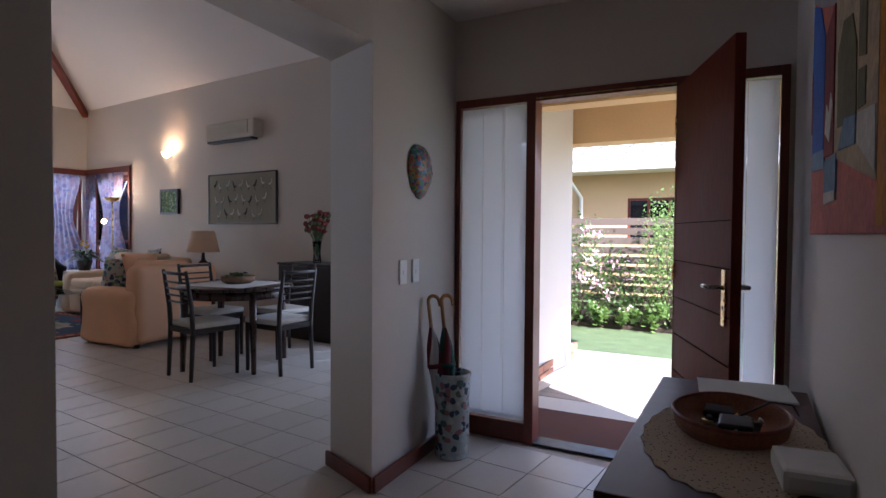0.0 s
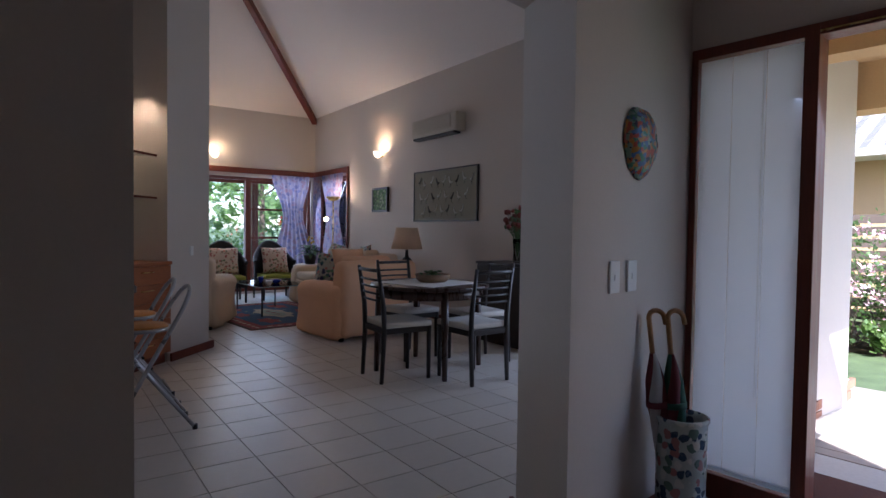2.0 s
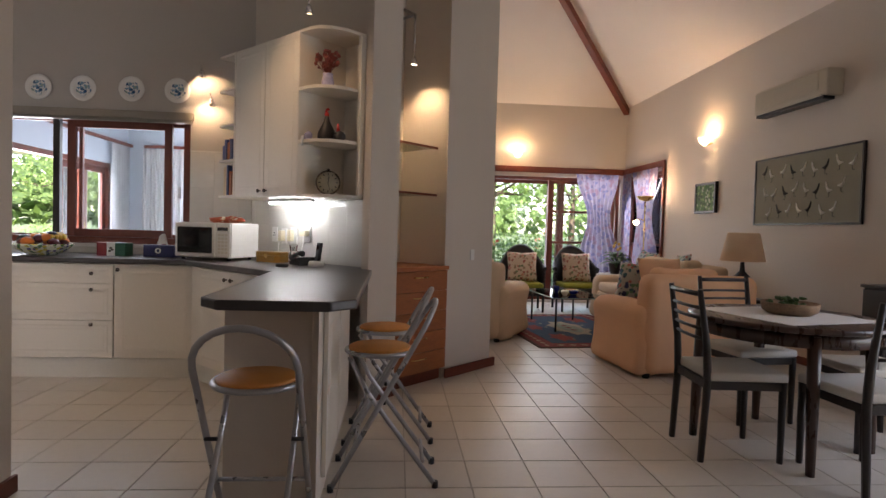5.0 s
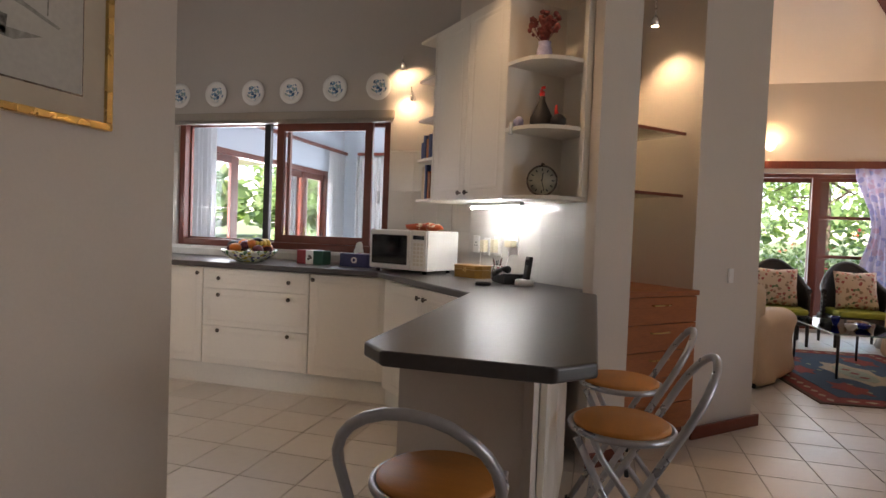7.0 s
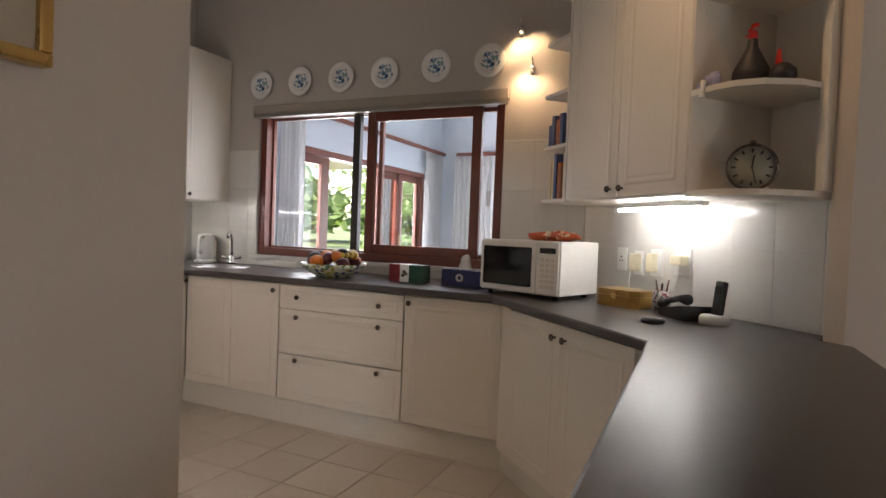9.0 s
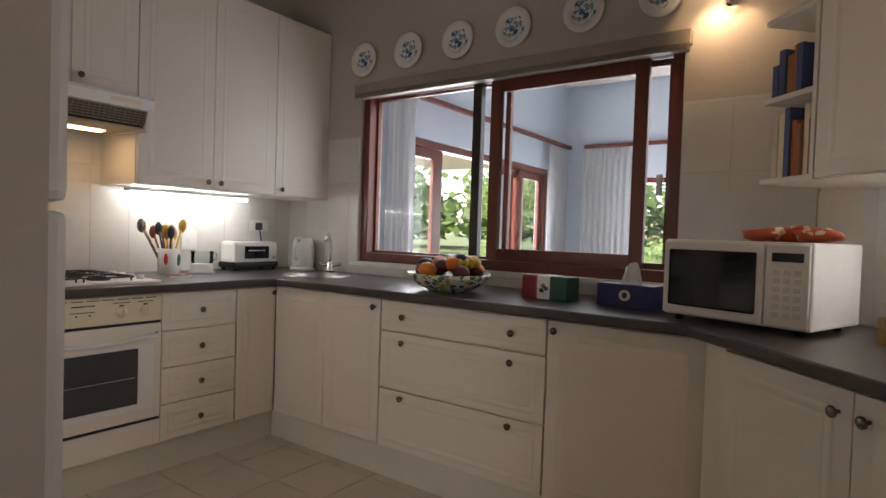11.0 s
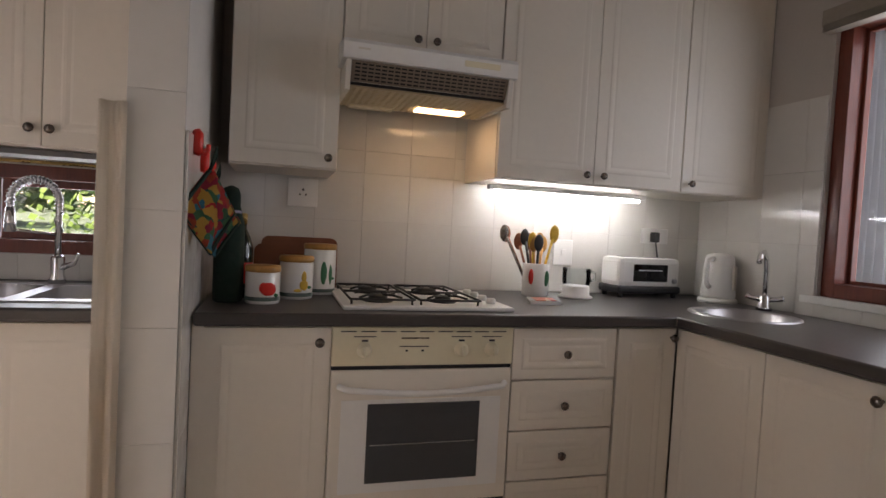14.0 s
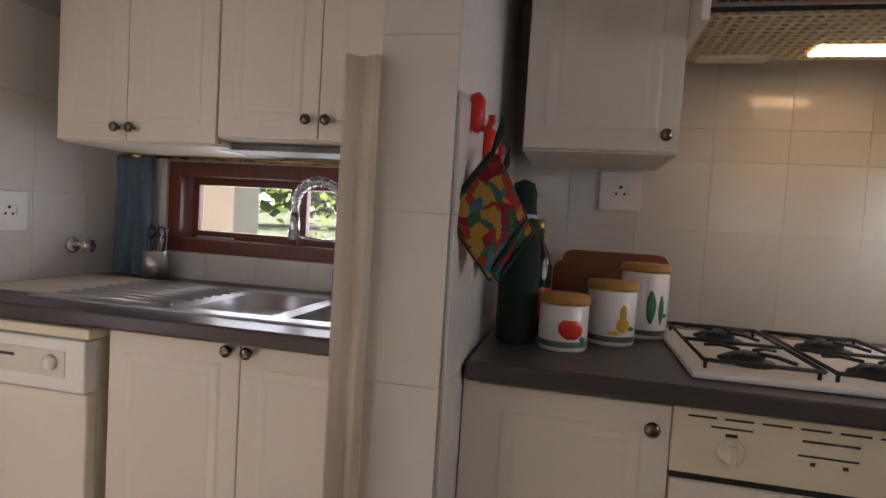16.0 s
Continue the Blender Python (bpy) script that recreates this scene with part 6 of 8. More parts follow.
M["shade"] = material("lamp_shade_cloth", (0.84, 0.65, 0.47), 0.9, vary=0.05, scale=6)
translucent(M["shade"], (0.8, 0.6, 0.4), 0.3)
M["canvas"] = material("grey_green_canvas", (0.30, 0.28, 0.21), 0.9, vary=0.12, scale=5, bump=0.001, bump_scale=200)
M["leaf"] = material("leaf_green", (0.05, 0.11, 0.03), 0.5, vary=0.3, island=0.3)
M["photo"] = patterned("garden_photo", (0.05, 0.14, 0.04), ((0.02, 0.06, 0.02), (0.14, 0.28, 0.08), (0.30, 0.40, 0.25)), 24, 0.75, amount=0.5)
M["ac"] = material("ivory_plastic", (0.56, 0.50, 0.40), 0.45, vary=0.04, scale=6)
M["basket"] = material("wicker_basket", (0.26, 0.16, 0.09), 0.8, vary=0.3, scale=50, bump=0.002, bump_scale=150)
M["rug_red"] = material("rug_red_wool", (0.25, 0.04, 0.035), 0.95, vary=0.25, scale=30, bump=0.002, bump_scale=300)
M["rug_blue"] = material("rug_blue_wool", (0.03, 0.07, 0.13), 0.95, vary=0.25, scale=30, bump=0.002, bump_scale=300)
M["rug_cream"] = material("rug_cream_wool", (0.45, 0.36, 0.25), 0.95, vary=0.2, scale=30, bump=0.002, bump_scale=300)
M["rug_brown"] = material("rug_brown_wool", (0.10, 0.05, 0.035), 0.95, vary=0.25, scale=30, bump=0.002, bump_scale=300)
M["jug_edge"] = material("ground_glass_edge", (0.30, 0.40, 0.36), 0.2, vary=0.05)
M["blue_glass"] = material("cobalt_glass", (0.01, 0.02, 0.20), 0.08, vary=0.1, coat=0.5)

tb = thing("dining_table", pose(-4.96, 3.94, 0, 0, 0, -18), "round dark wooden dining table", "table")
part("tabletop", lathe(B(), [(0.50, 0.715), (0.515, 0.722), (0.515, 0.742), (0.505, 0.748), (0.004, 0.749)], 48), "wood_table", tb, smooth=True)
part("apron", lathe(B(), [(0.455, 0.64), (0.46, 0.64), (0.46, 0.716), (0.455, 0.716)], 40), "wood_table", tb)
for k in range(4):
    a = k * math.pi / 2
    part("leg", tube(B(), [(0.44 * math.cos(a), 0.44 * math.sin(a), 0.70), (0.455 * math.cos(a), 0.455 * math.sin(a), 0.35), (0.465 * math.cos(a), 0.465 * math.sin(a), 0.0)], [0.035, 0.03, 0.022], 8), "wood_table", tb)
solid("table_mat", prism(B(), [(-0.33, -0.33), (0.33, -0.33), (0.33, 0.33), (-0.33, 0.33)], 0.0, 0.003), "linen", "white square linen cloth on the dining table", "tablecloth", pose(-4.96, 3.94, 0.7495, 0, 0, 14))
bk = thing("table_basket", pose(-4.98, 3.98, 0.753), "shallow wicker basket with dried leaves on the dining table", "basket")
part("basket", lathe(B(), [(0.11, 0), (0.14, 0.02), (0.15, 0.065), (0.145, 0.07), (0.13, 0.03), (0.01, 0.015)], 28, lobes=14, depth=0.02), "basket", bk, smooth=True)
bm = B()
rnd = random.Random(9)
for i in range(26):
    a, r = rnd.uniform(0, 6.28), rnd.uniform(0, 0.11)
    blob(bm, (r * math.cos(a), r * math.sin(a), 0.06 + rnd.uniform(0, 0.04)), 0.022, squash=(1, 0.6, 0.5), rough=0.8, seed=i)
part("contents", bm, "leaf", bk)


def dining_chair(m):
    c = thing("dining_chair", m, "dark wooden ladder-back dining chair with a cream seat pad", "chair", "chairs round the dining table")
    for x in (-0.185, 0.185):
        part("back_leg", tube(B(), [(x, -0.225, 0.0), (x, -0.205, 0.42), (x, -0.215, 0.60), (x, -0.265, 0.91)], [0.017, 0.021, 0.020, 0.014], 6), "wood_dark", c)
        part("front_leg", tube(B(), [(x, 0.195, 0.0), (x, 0.195, 0.43)], [0.016, 0.021], 6), "wood_dark", c)
        part("side_rail", bx(x - 0.012, x + 0.012, -0.20, 0.19, 0.385, 0.43, 0.003), "wood_dark", c)
    part("front_rail", bx(-0.17, 0.17, 0.185, 0.208, 0.385, 0.43, 0.003), "wood_dark", c)
    part("back_rail", bx(-0.17, 0.17, -0.215, -0.195, 0.385, 0.43, 0.003), "wood_dark", c)
    for i, z in enumerate((0.645, 0.70, 0.755, 0.81, 0.885)):
        y = -0.215 - (z - 0.60) * 0.16
        part("slat", tube(B(), [(-0.18, y, z), (-0.06, y - 0.016, z), (0.06, y - 0.016, z), (0.18, y, z)], 0.009 if i < 4 else 0.014, 6), "wood_dark", c)
    part("seat", bx(-0.205, 0.205, -0.20, 0.215, 0.43, 0.478, 0.016), "seat_pad", c, "cream padded seat", smooth=True)
    return c


dc = dining_chair(pose(-4.875, 3.565, 0, 0, 0, -4))
copy_thing(dc, pose(-4.50, 4.055, 0, 0, 0, 92))
copy_thing(dc, pose(-5.48, 4.05, 0, 0, 0, -84))
copy_thing(dc, pose(-4.98, 4.50, 0, 0, 0, 176))

sb = thing("sideboard", pose(-5.78, 5.13, 0), "black-brown sideboard against the art wall", "sideboard")
part("body", bx(0.0, 1.0, 0.0, 0.42, 0.06, 0.85, 0.003), "wood_dark", sb)
part("top", bx(-0.015, 1.015, -0.02, 0.43, 0.851, 0.875, 0.004), "wood_dark", sb)
part("plinth", bx(0.02, 0.98, 0.02, 0.41, 0.0, 0.06), "wood_dark", sb)
for k in range(2):
    part("door", bx(0.01 + k * 0.495, 0.495 + k * 0.495, -0.018, 0.0, 0.075, 0.84, 0.003), "wood_dark", sb)
vs = thing("flower_vase", pose(-5.36, 5.33, 0.876), "tall glass vase with dark red dried flowers", "vase")
part("glass", lathe(B(), [(0.045, 0), (0.05, 0.01), (0.04, 0.12), (0.055, 0.25), (0.052, 0.25), (0.036, 0.12), (0.03, 0.02)], 22), "clear", vs, smooth=True)
bm, bl = B(), B()
rnd = random.Random(6)
for i in range(70):
    a, r, h = rnd.uniform(0, 6.28), rnd.uniform(0.02, 0.20), rnd.uniform(0.34, 0.58)
    r *= 0.6 + (h - 0.34)
    blob(bm if i % 3 else bl, (r * math.cos(a), r * math.sin(a), h), rnd.uniform(0.014, 0.030), rough=0.8, seed=i)
    tube(bl, [(0, 0, 0.05), (r * 0.4 * math.cos(a), r * 0.4 * math.sin(a), 0.28), (r * math.cos(a), r * math.sin(a), h)], 0.002, 4, caps=False)
part("flowers", bm, "dried_flower", vs, "dark red flowers")
part("stems", bl, "leaf", vs)

# peach armchair seen from its side


def soft_box(bm, x0, x1, y0, y1, z0, z1, r, wob=0.008, seed=0.0):
    n0 = len(bm.verts)
    b = bmesh.new()
    box(b, x0, x1, y0, y1, z0, z1)
    bmesh.ops.bevel(b, geom=b.edges[:], offset=r, segments=4, profile=0.55, affect='EDGES')
    bmesh.ops.subdivide_edges(b, edges=[e for e in b.edges if e.calc_length() > 0.12], cuts=4, use_grid_fill=True)
    for v in b.verts:
        v.co += Vector([noise.noise(v.co * 5 + Vector((seed + k * 7, 0, 0))) for k in range(3)]) * wob
    me = bpy.data.meshes.new("tmp")
    b.to_mesh(me)
    b.free()
    bm.from_mesh(me)
    bpy.data.meshes.remove(me)
    for f in bm.faces:
        f.smooth = True
    return bm


def armchair(name, m, w, mat, label, cushion=None, group="", cat="armchair"):
    """Faces +x in its own frame; w is its width along y."""
    s = thing(name, m, label, cat, group)
    part("seat_base", soft_box(B(), -0.42, 0.46, -w / 2 + 0.12, w / 2 - 0.12, 0.04, 0.40, 0.04, seed=1), mat, s)
    for sgn in (-1, 1):
        bm = soft_box(B(), -0.45, 0.47, sgn * (w / 2 - 0.11) - 0.12, sgn * (w / 2 - 0.11) + 0.12, 0.012, 0.62, 0.10, 0.016, seed=sgn + 3)
        for v in bm.verts:
            low = max(0.0, 1 - v.co.z / 0.5)
            roll = math.exp(-((v.co.z - 0.52) / 0.10) ** 2)
            fold = 0.012 * math.sin(v.co.x * 26 + 2 * noise.noise(v.co * 3)) * low
            out = 1 if sgn * (v.co.y - sgn * (w / 2 - 0.11)) > 0 else 0
            v.co.y += sgn * out * (0.06 * low ** 1.5 + 0.035 * roll + fold)
            v.co.x += (0.03 * low if v.co.x > 0.2 else 0.0)
            v.co.z = max(0.012, v.co.z - 0.03 * max(0.0, v.co.x) * (v.co.z > 0.45))
        part("arm", bm, mat, s)
    part("backrest", soft_box(B(), -0.50, -0.24, -w / 2 + 0.02, w / 2 - 0.02, 0.04, 0.86, 0.09, 0.014, seed=8), mat, s)
    n = max(1, round((w - 0.4) / 0.65))
    cw = (w - 0.46) / n
    for k in range(n):
        y = -w / 2 + 0.23 + k * cw
        part("seat_cushion", soft_box(B(), -0.26, 0.47, y + 0.005, y + cw - 0.005, 0.39, 0.53, 0.05, 0.012, seed=k), mat, s)
        part("back_cushion", soft_box(B(), -0.30, -0.06, y, y + cw, 0.50, 0.90, 0.08, 0.02, seed=k + 5), mat, s)
    for x in (-0.40, 0.40):
        for y in (-w / 2 + 0.06, w / 2 - 0.06):
            part("foot", lathe(B(), [(0.03, 0), (0.035, 0.04)], 10, (x, y, 0)), "wood_dark", s)
    return s


armchair("armchair", pose(-6.88, 4.22, 0, 0, 0, 186), 1.06, "peach", "peach slip-covered armchair with rounded arms")
armchair("sofa", pose(-8.95, 4.98, 0, 0, 0, -90), 1.85, "cream_sofa", "cream slip-covered sofa along the art wall", cat="sofa")
armchair("armchair", pose(-8.45, 2.62, 0, 0, 0, 150), 0.98, "cream_sofa", "cream slip-covered tub armchair beside the pillar")


def cushion(m, mat, label, s=0.44):
    bm = B()
    n = 10
    g = {}
    for side in (1, -1):
        for i in range(n + 1):
            for j in range(n + 1):
                u, v = i / n * 2 - 1, j / n * 2 - 1
                if side < 0 and (i in (0, n) or j in (0, n)):
                    g[side, i, j] = g[1, i, j]
                    continue
                k = max(0.0, (1 - u * u) * (1 - v * v)) ** 0.45
                pull = 1 - 0.07 * (1 - abs(u * v))
                g[side, i, j] = bm.verts.new((u * s / 2 * pull, side * 0.075 * k, v * s / 2 * pull))
        for i in range(n):
            for j in range(n):
                f = bm.faces.new([g[side, i, j], g[side, i + 1, j], g[side, i + 1, j + 1], g[side, i, j + 1]])
                f.smooth = True
    return solid("cushion", bm, mat, label, "cushion", m, smooth=True, group="scatter cushions")


cushion(pose(-7.02, 4.18, 0.75, -14, 0, 100), "peach", "plain peach cushion standing in the armchair", 0.46)
cushion(pose(-7.15, 4.02, 0.70, -10, 8, 60), "floral_blue", "blue-green floral cushion in the armchair", 0.42)
cushion(pose(-9.45, 5.10, 0.76, -18, 6, 10), "floral_blue", "floral cushion on the cream sofa")
cushion(pose(-8.55, 5.12, 0.76, -18, -5, -6), "floral_blue", "floral cushion on the cream sofa")

lt = thing("side_table", pose(-7.30, 5.14, 0), "small round dark side table behind the armchair", "table")
part("tabletop", lathe(B(), [(0.22, 0.56), (0.23, 0.57), (0.23, 0.585), (0.004, 0.588)], 28), "wood_dark", lt)
part("column", lathe(B(), [(0.16, 0), (0.15, 0.02), (0.03, 0.05), (0.025, 0.50), (0.06, 0.56)], 18), "wood_dark", lt, smooth=True)
tl = thing("table_lamp", pose(-7.30, 5.14, 0.589), "table lamp with a tan cloth shade and dark base, unlit", "lamp")
part("base", lathe(B(), [(0.07, 0), (0.08, 0.02), (0.05, 0.05), (0.085, 0.14), (0.07, 0.22), (0.025, 0.27), (0.018, 0.36)], 22), "fruit_dark", tl, smooth=True)
part("shade", lathe(B(), [(0.205, 0.37), (0.208, 0.37), (0.145, 0.65), (0.142, 0.65)], 30, caps=False), "shade", tl, "tan tapered cloth shade", smooth=True)

# rug
rg = thing("persian_rug", pose(-8.80, 3.86, 0.001, 0, 0, 6), "red and blue patterned woollen rug", "rug")
part("border", bx(-1.15, 1.15, -0.80, 0.80, 0, 0.008, 0.002), "rug_brown", rg)
part("border_band", bx(-1.11, 1.11, -0.76, 0.76, 0.0082, 0.0092), "rug_red", rg)
for k in range(17):
    for s in (-1, 1):
        part("border_motif", prism(B(), [(-0.045, 0), (0, -0.028), (0.045, 0), (0, 0.028)], 0.0094, 0.0102), "rug_cream", rg, m=pose(-1.04 + k * 0.13, s * 0.68, 0))
for k in range(9):
    for s in (-1, 1):
        part("border_motif", prism(B(), [(-0.03, 0), (0, -0.05), (0.03, 0), (0, 0.05)], 0.0094, 0.0102), "rug_cream", rg, m=pose(s * 1.04, -0.52 + k * 0.13, 0))
part("field", bx(-0.94, 0.94, -0.58, 0.58, 0.0094, 0.0104), "rug_blue", rg)
M["rug_sage"] = material("rug_sage_wool", (0.30, 0.33, 0.24), 0.95, vary=0.25, scale=30, bump=0.002, bump_scale=300)
rnd = random.Random(14)
for x, y, r in ((-0.62, -0.34, 0.20), (-0.62, 0.34, 0.20), (0.62, -0.34, 0.20), (0.62, 0.34, 0.20), (-0.05, -0.44, 0.17), (0.05, 0.44, 0.17)):
    part("red_medallion", prism(B(), [(r * (1.3 if q % 2 else 0.8) * math.cos(q * math.pi / 6), r * (0.75 if q % 2 else 0.5) * math.sin(q * math.pi / 6)) for q in range(12)], 0.0106, 0.0114), "rug_red", rg, m=pose(x, y, 0, 0, 0, rnd.uniform(-8, 8)))
part("centre_medallion", prism(B(), [((0.52 if q % 2 else 0.42) * math.cos(q * math.pi / 8), (0.24 if q % 2 else 0.18) * math.sin(q * math.pi / 8)) for q in range(16)], 0.0106, 0.0114), "rug_cream", rg)
part("medallion_core", prism(B(), [(0.34 * math.cos(q * math.pi / 5), 0.13 * math.sin(q * math.pi / 5)) for q in range(10)], 0.0116, 0.0124), "rug_sage", rg)
for x in (-0.16, 0.0, 0.16):
    part("medallion_flower", prism(B(), [(-0.05, 0), (0, -0.045), (0.05, 0), (0, 0.045)], 0.0126, 0.0134), "rug_red", rg, m=pose(x, 0, 0))
for q in range(14):
    part("field_flower", prism(B(), [(-0.035, 0), (0, -0.025), (0.035, 0), (0, 0.025)], 0.0106, 0.0114), "rug_sage", rg, m=pose(-0.84 + q * 0.13, (0.24 if q % 2 else -0.25) + rnd.uniform(-0.03, 0.03), 0))

ct = thing("coffee_table", pose(-8.98, 3.86, 0.013, 0, 0, 4), "low glass coffee table on dark legs", "table")
part("glass_top", bx(-0.55, 0.55, -0.36, 0.36, 0.40, 0.412, 0.003), "clear", ct)
part("polished_edge", (lambda b: (box(b, -0.552, 0.552, -0.364, -0.36, 0.40, 0.412), box(b, -0.552, 0.552, 0.36, 0.364, 0.40, 0.412), box(b, -0.556, -0.552, -0.364, 0.364, 0.40, 0.412), box(b, 0.552, 0.556, -0.364, 0.364, 0.40, 0.412), b)[-1])(B()), "jug_edge", ct)
for y in (-0.29, 0.29):
    part("rail", bx(-0.47, 0.47, y - 0.01, y + 0.01, 0.382, 0.399, 0.002), "wood_dark", ct)
for x in (-0.47, 0.47):
    for y in (-0.29, 0.29):
        part("leg", tube(B(), [(x, y, 0), (x, y, 0.385)], [0.011, 0.014], 8), "wood_dark", ct)
for i, (x, y, r, h) in enumerate(((0.15, 0.05, 0.07, 0.05), (-0.10, 0.10, 0.09, 0.04), (0.0, -0.12, 0.04, 0.09), (0.30, -0.10, 0.05, 0.06))):
    solid("ornamental_bowl", lathe(B(), [(r * 0.5, 0), (r, h * 0.7), (r * 0.95, h), (r * 0.9, h), (r * 0.4, 0.01)], 18), ("blue_glass", "basket", "blue_glass", "china")[i], ("cobalt glass bowl on the coffee table", "shallow woven dish on the coffee table", "cobalt glass vase on the coffee table", "white china bowl on the coffee table")[i], "bowl", pose(-8.98 + x, 3.86 + y, 0.4265), smooth=True)


def wicker_chair(m):
    c = thing("wicker_armchair", m, "black wicker armchair with a lime seat pad", "armchair", "pair of wicker armchairs")
    for k in range(13):
        z = 0.30 + k * 0.052
        pts = []
        for i in range(17):
            a = math.pi * (-0.02 + 1.04 * i / 16)
            if z <= 0.62 + 0.34 * (math.sin(a) ** 2):
                pts.append((0.34 * math.cos(a), -0.02 - 0.32 * math.sin(a), z))
        if len(pts) > 2:
            part("cane_strand", tube(B(), pts, 0.018, 6), "wicker", c)
    pts = [(0.345 * math.cos(a), -0.02 - 0.325 * math.sin(a), 0.63 + 0.34 * math.sin(a) ** 2) for a in [math.pi * i / 20 for i in range(21)]]
    part("top_rail", tube(B(), pts, 0.03, 8), "wicker", c)
    for i in range(17):
        a = math.pi * i / 16
        part("upright", tube(B(), [(0.345 * math.cos(a), -0.02 - 0.325 * math.sin(a), 0.24), (0.345 * math.cos(a), -0.02 - 0.325 * math.sin(a), 0.62 + 0.34 * math.sin(a) ** 2)], 0.014, 6), "wicker", c)
    bm = B()
    rows = []
    for q in range(21):
        a = math.pi * q / 20
        rim = 0.62 + 0.34 * math.sin(a) ** 2
        rows.append([bm.verts.new((rr * math.cos(a), -0.02 - (rr - 0.02) * math.sin(a), z)) for rr, z in ((0.338, 0.22), (0.338, (rim + 0.22) / 2), (0.338, rim), (0.322, rim), (0.322, 0.22))])
    for a, b in zip(rows, rows[1:]):
        for q in range(4):
            bm.faces.new((a[q], b[q], b[q + 1], a[q + 1])).smooth = q < 2
    part("woven_shell", bm, "wicker", c)
    part("seat", bx(-0.32, 0.32, -0.30, 0.26, 0.24, 0.36, 0.03), "wicker", c)
    part("seat_pad", bx(-0.29, 0.29, -0.25, 0.27, 0.362, 0.43, 0.03), "lime", c, "lime green seat pad")
    for x in (-0.29, 0.29):
        for y in (-0.26, 0.22):
            part("leg", tube(B(), [(x, y, 0), (x, y, 0.26)], [0.016, 0.022], 8), "wicker", c)
    return c


wc = wicker_chair(pose(-10.45, 3.62, 0, 0, 0, -95))
copy_thing(wc, pose(-10.55, 4.50, 0, 0, 0, -88))
cushion(pose(-10.50, 3.62, 0.66, -16, 0, 85), "floral", "cream floral cushion in the wicker armchair", 0.46)
cushion(pose(-10.60, 4.50, 0.66, -16, 0, 92), "floral", "cream floral cushion in the wicker armchair", 0.46)

pt = thing("plant_table", pose(-10.55, 5.13, 0), "round side table under a white floor-length cloth", "table")
part("cloth", lathe(B(), [(0.40, 0.0), (0.37, 0.10), (0.33, 0.40), (0.31, 0.56), (0.30, 0.575), (0.004, 0.58)], 48, lobes=12, depth=0.035), "linen", pt, smooth=True)
pp = thing("potted_plant", pose(-10.50, 5.10, 0.581), "leafy green plant in a dark pot", "plant")
part("pot", lathe(B(), [(0.08, 0), (0.10, 0.08), (0.12, 0.16), (0.11, 0.16), (0.09, 0.10)], 20), "fruit_dark", pp, smooth=True)


def leaf_blade(bm, base, d, L, w, droop=0.5):
    d = Vector(d).normalized()
    side = d.cross(Vector((0, 0, 1)))
    if side.length < 0.01:
        side = Vector((1, 0, 0))
    side.normalize()
    rows = []
    for i in range(5):
        k = i / 4
        c = Vector(base) + d * L * k + Vector((0, 0, -droop * L * k * k))
        ww = w * math.sin(math.pi * (0.12 + 0.86 * k))
        rows.append((bm.verts.new(c - side * ww), bm.verts.new(c + Vector((0, 0, -ww * 0.3))), bm.verts.new(c + side * ww)))
    for a, b in zip(rows, rows[1:]):
        bm.faces.new((a[0], a[1], b[1], b[0])).smooth = True
        bm.faces.new((a[1], a[2], b[2], b[1])).smooth = True


bm = B()
rnd = random.Random(12)
for i in range(46):
    a, e = rnd.uniform(0, 6.28), rnd.uniform(0.15, 1.3)
    r = rnd.uniform(0.02, 0.10)
    leaf_blade(bm, (r * math.cos(a), r * math.sin(a), 0.15 + rnd.uniform(0, 0.14)), (math.cos(a) * math.cos(e), math.sin(a) * math.cos(e), math.sin(e)), rnd.uniform(0.14, 0.30), rnd.uniform(0.03, 0.05), 0.7)
part("leaves", bm, "leaf", pp)
bm = B()
for i in range(6):
    blob(bm, (0.05 * math.cos(i), 0.05 * math.sin(i * 2), 0.38 + 0.02 * i), 0.022, rough=0.5, seed=i)
part("flowers", bm, "fruit_yellow", pp)

fl = thing("floor_lamp", pose(-10.12, 5.36, 0), "brass uplighter floor lamp with a reading arm, switched on", "lamp")
part("base", lathe(B(), [(0.13, 0), (0.13, 0.015), (0.02, 0.03)], 22), "brass", fl)
part("pole", tube(B(), [(0, 0, 0.02), (0, 0, 1.70)], 0.011, 8), "brass", fl)
part("dish", lathe(B(), [(0.02, 1.69), (0.09, 1.72), (0.14, 1.77), (0.135, 1.77), (0.08, 1.73)], 24), "brass", fl, smooth=True)
part("bulb", lathe(B(), [(0.03, 1.735), (0.035, 1.75), (0.004, 1.765)], 12), "bulb", fl)
part("reading_arm", tube(B(), [(0, 0, 1.40), (-0.06, -0.05, 1.44), (-0.11, -0.08, 1.42)], 0.006, 6), "brass", fl)
part("reading_bulb", lathe(B(), [(0.012, 1.34), (0.045, 1.37), (0.04, 1.40), (0.01, 1.42)], 14, (-0.11, -0.08, 0)), "bulb", fl)

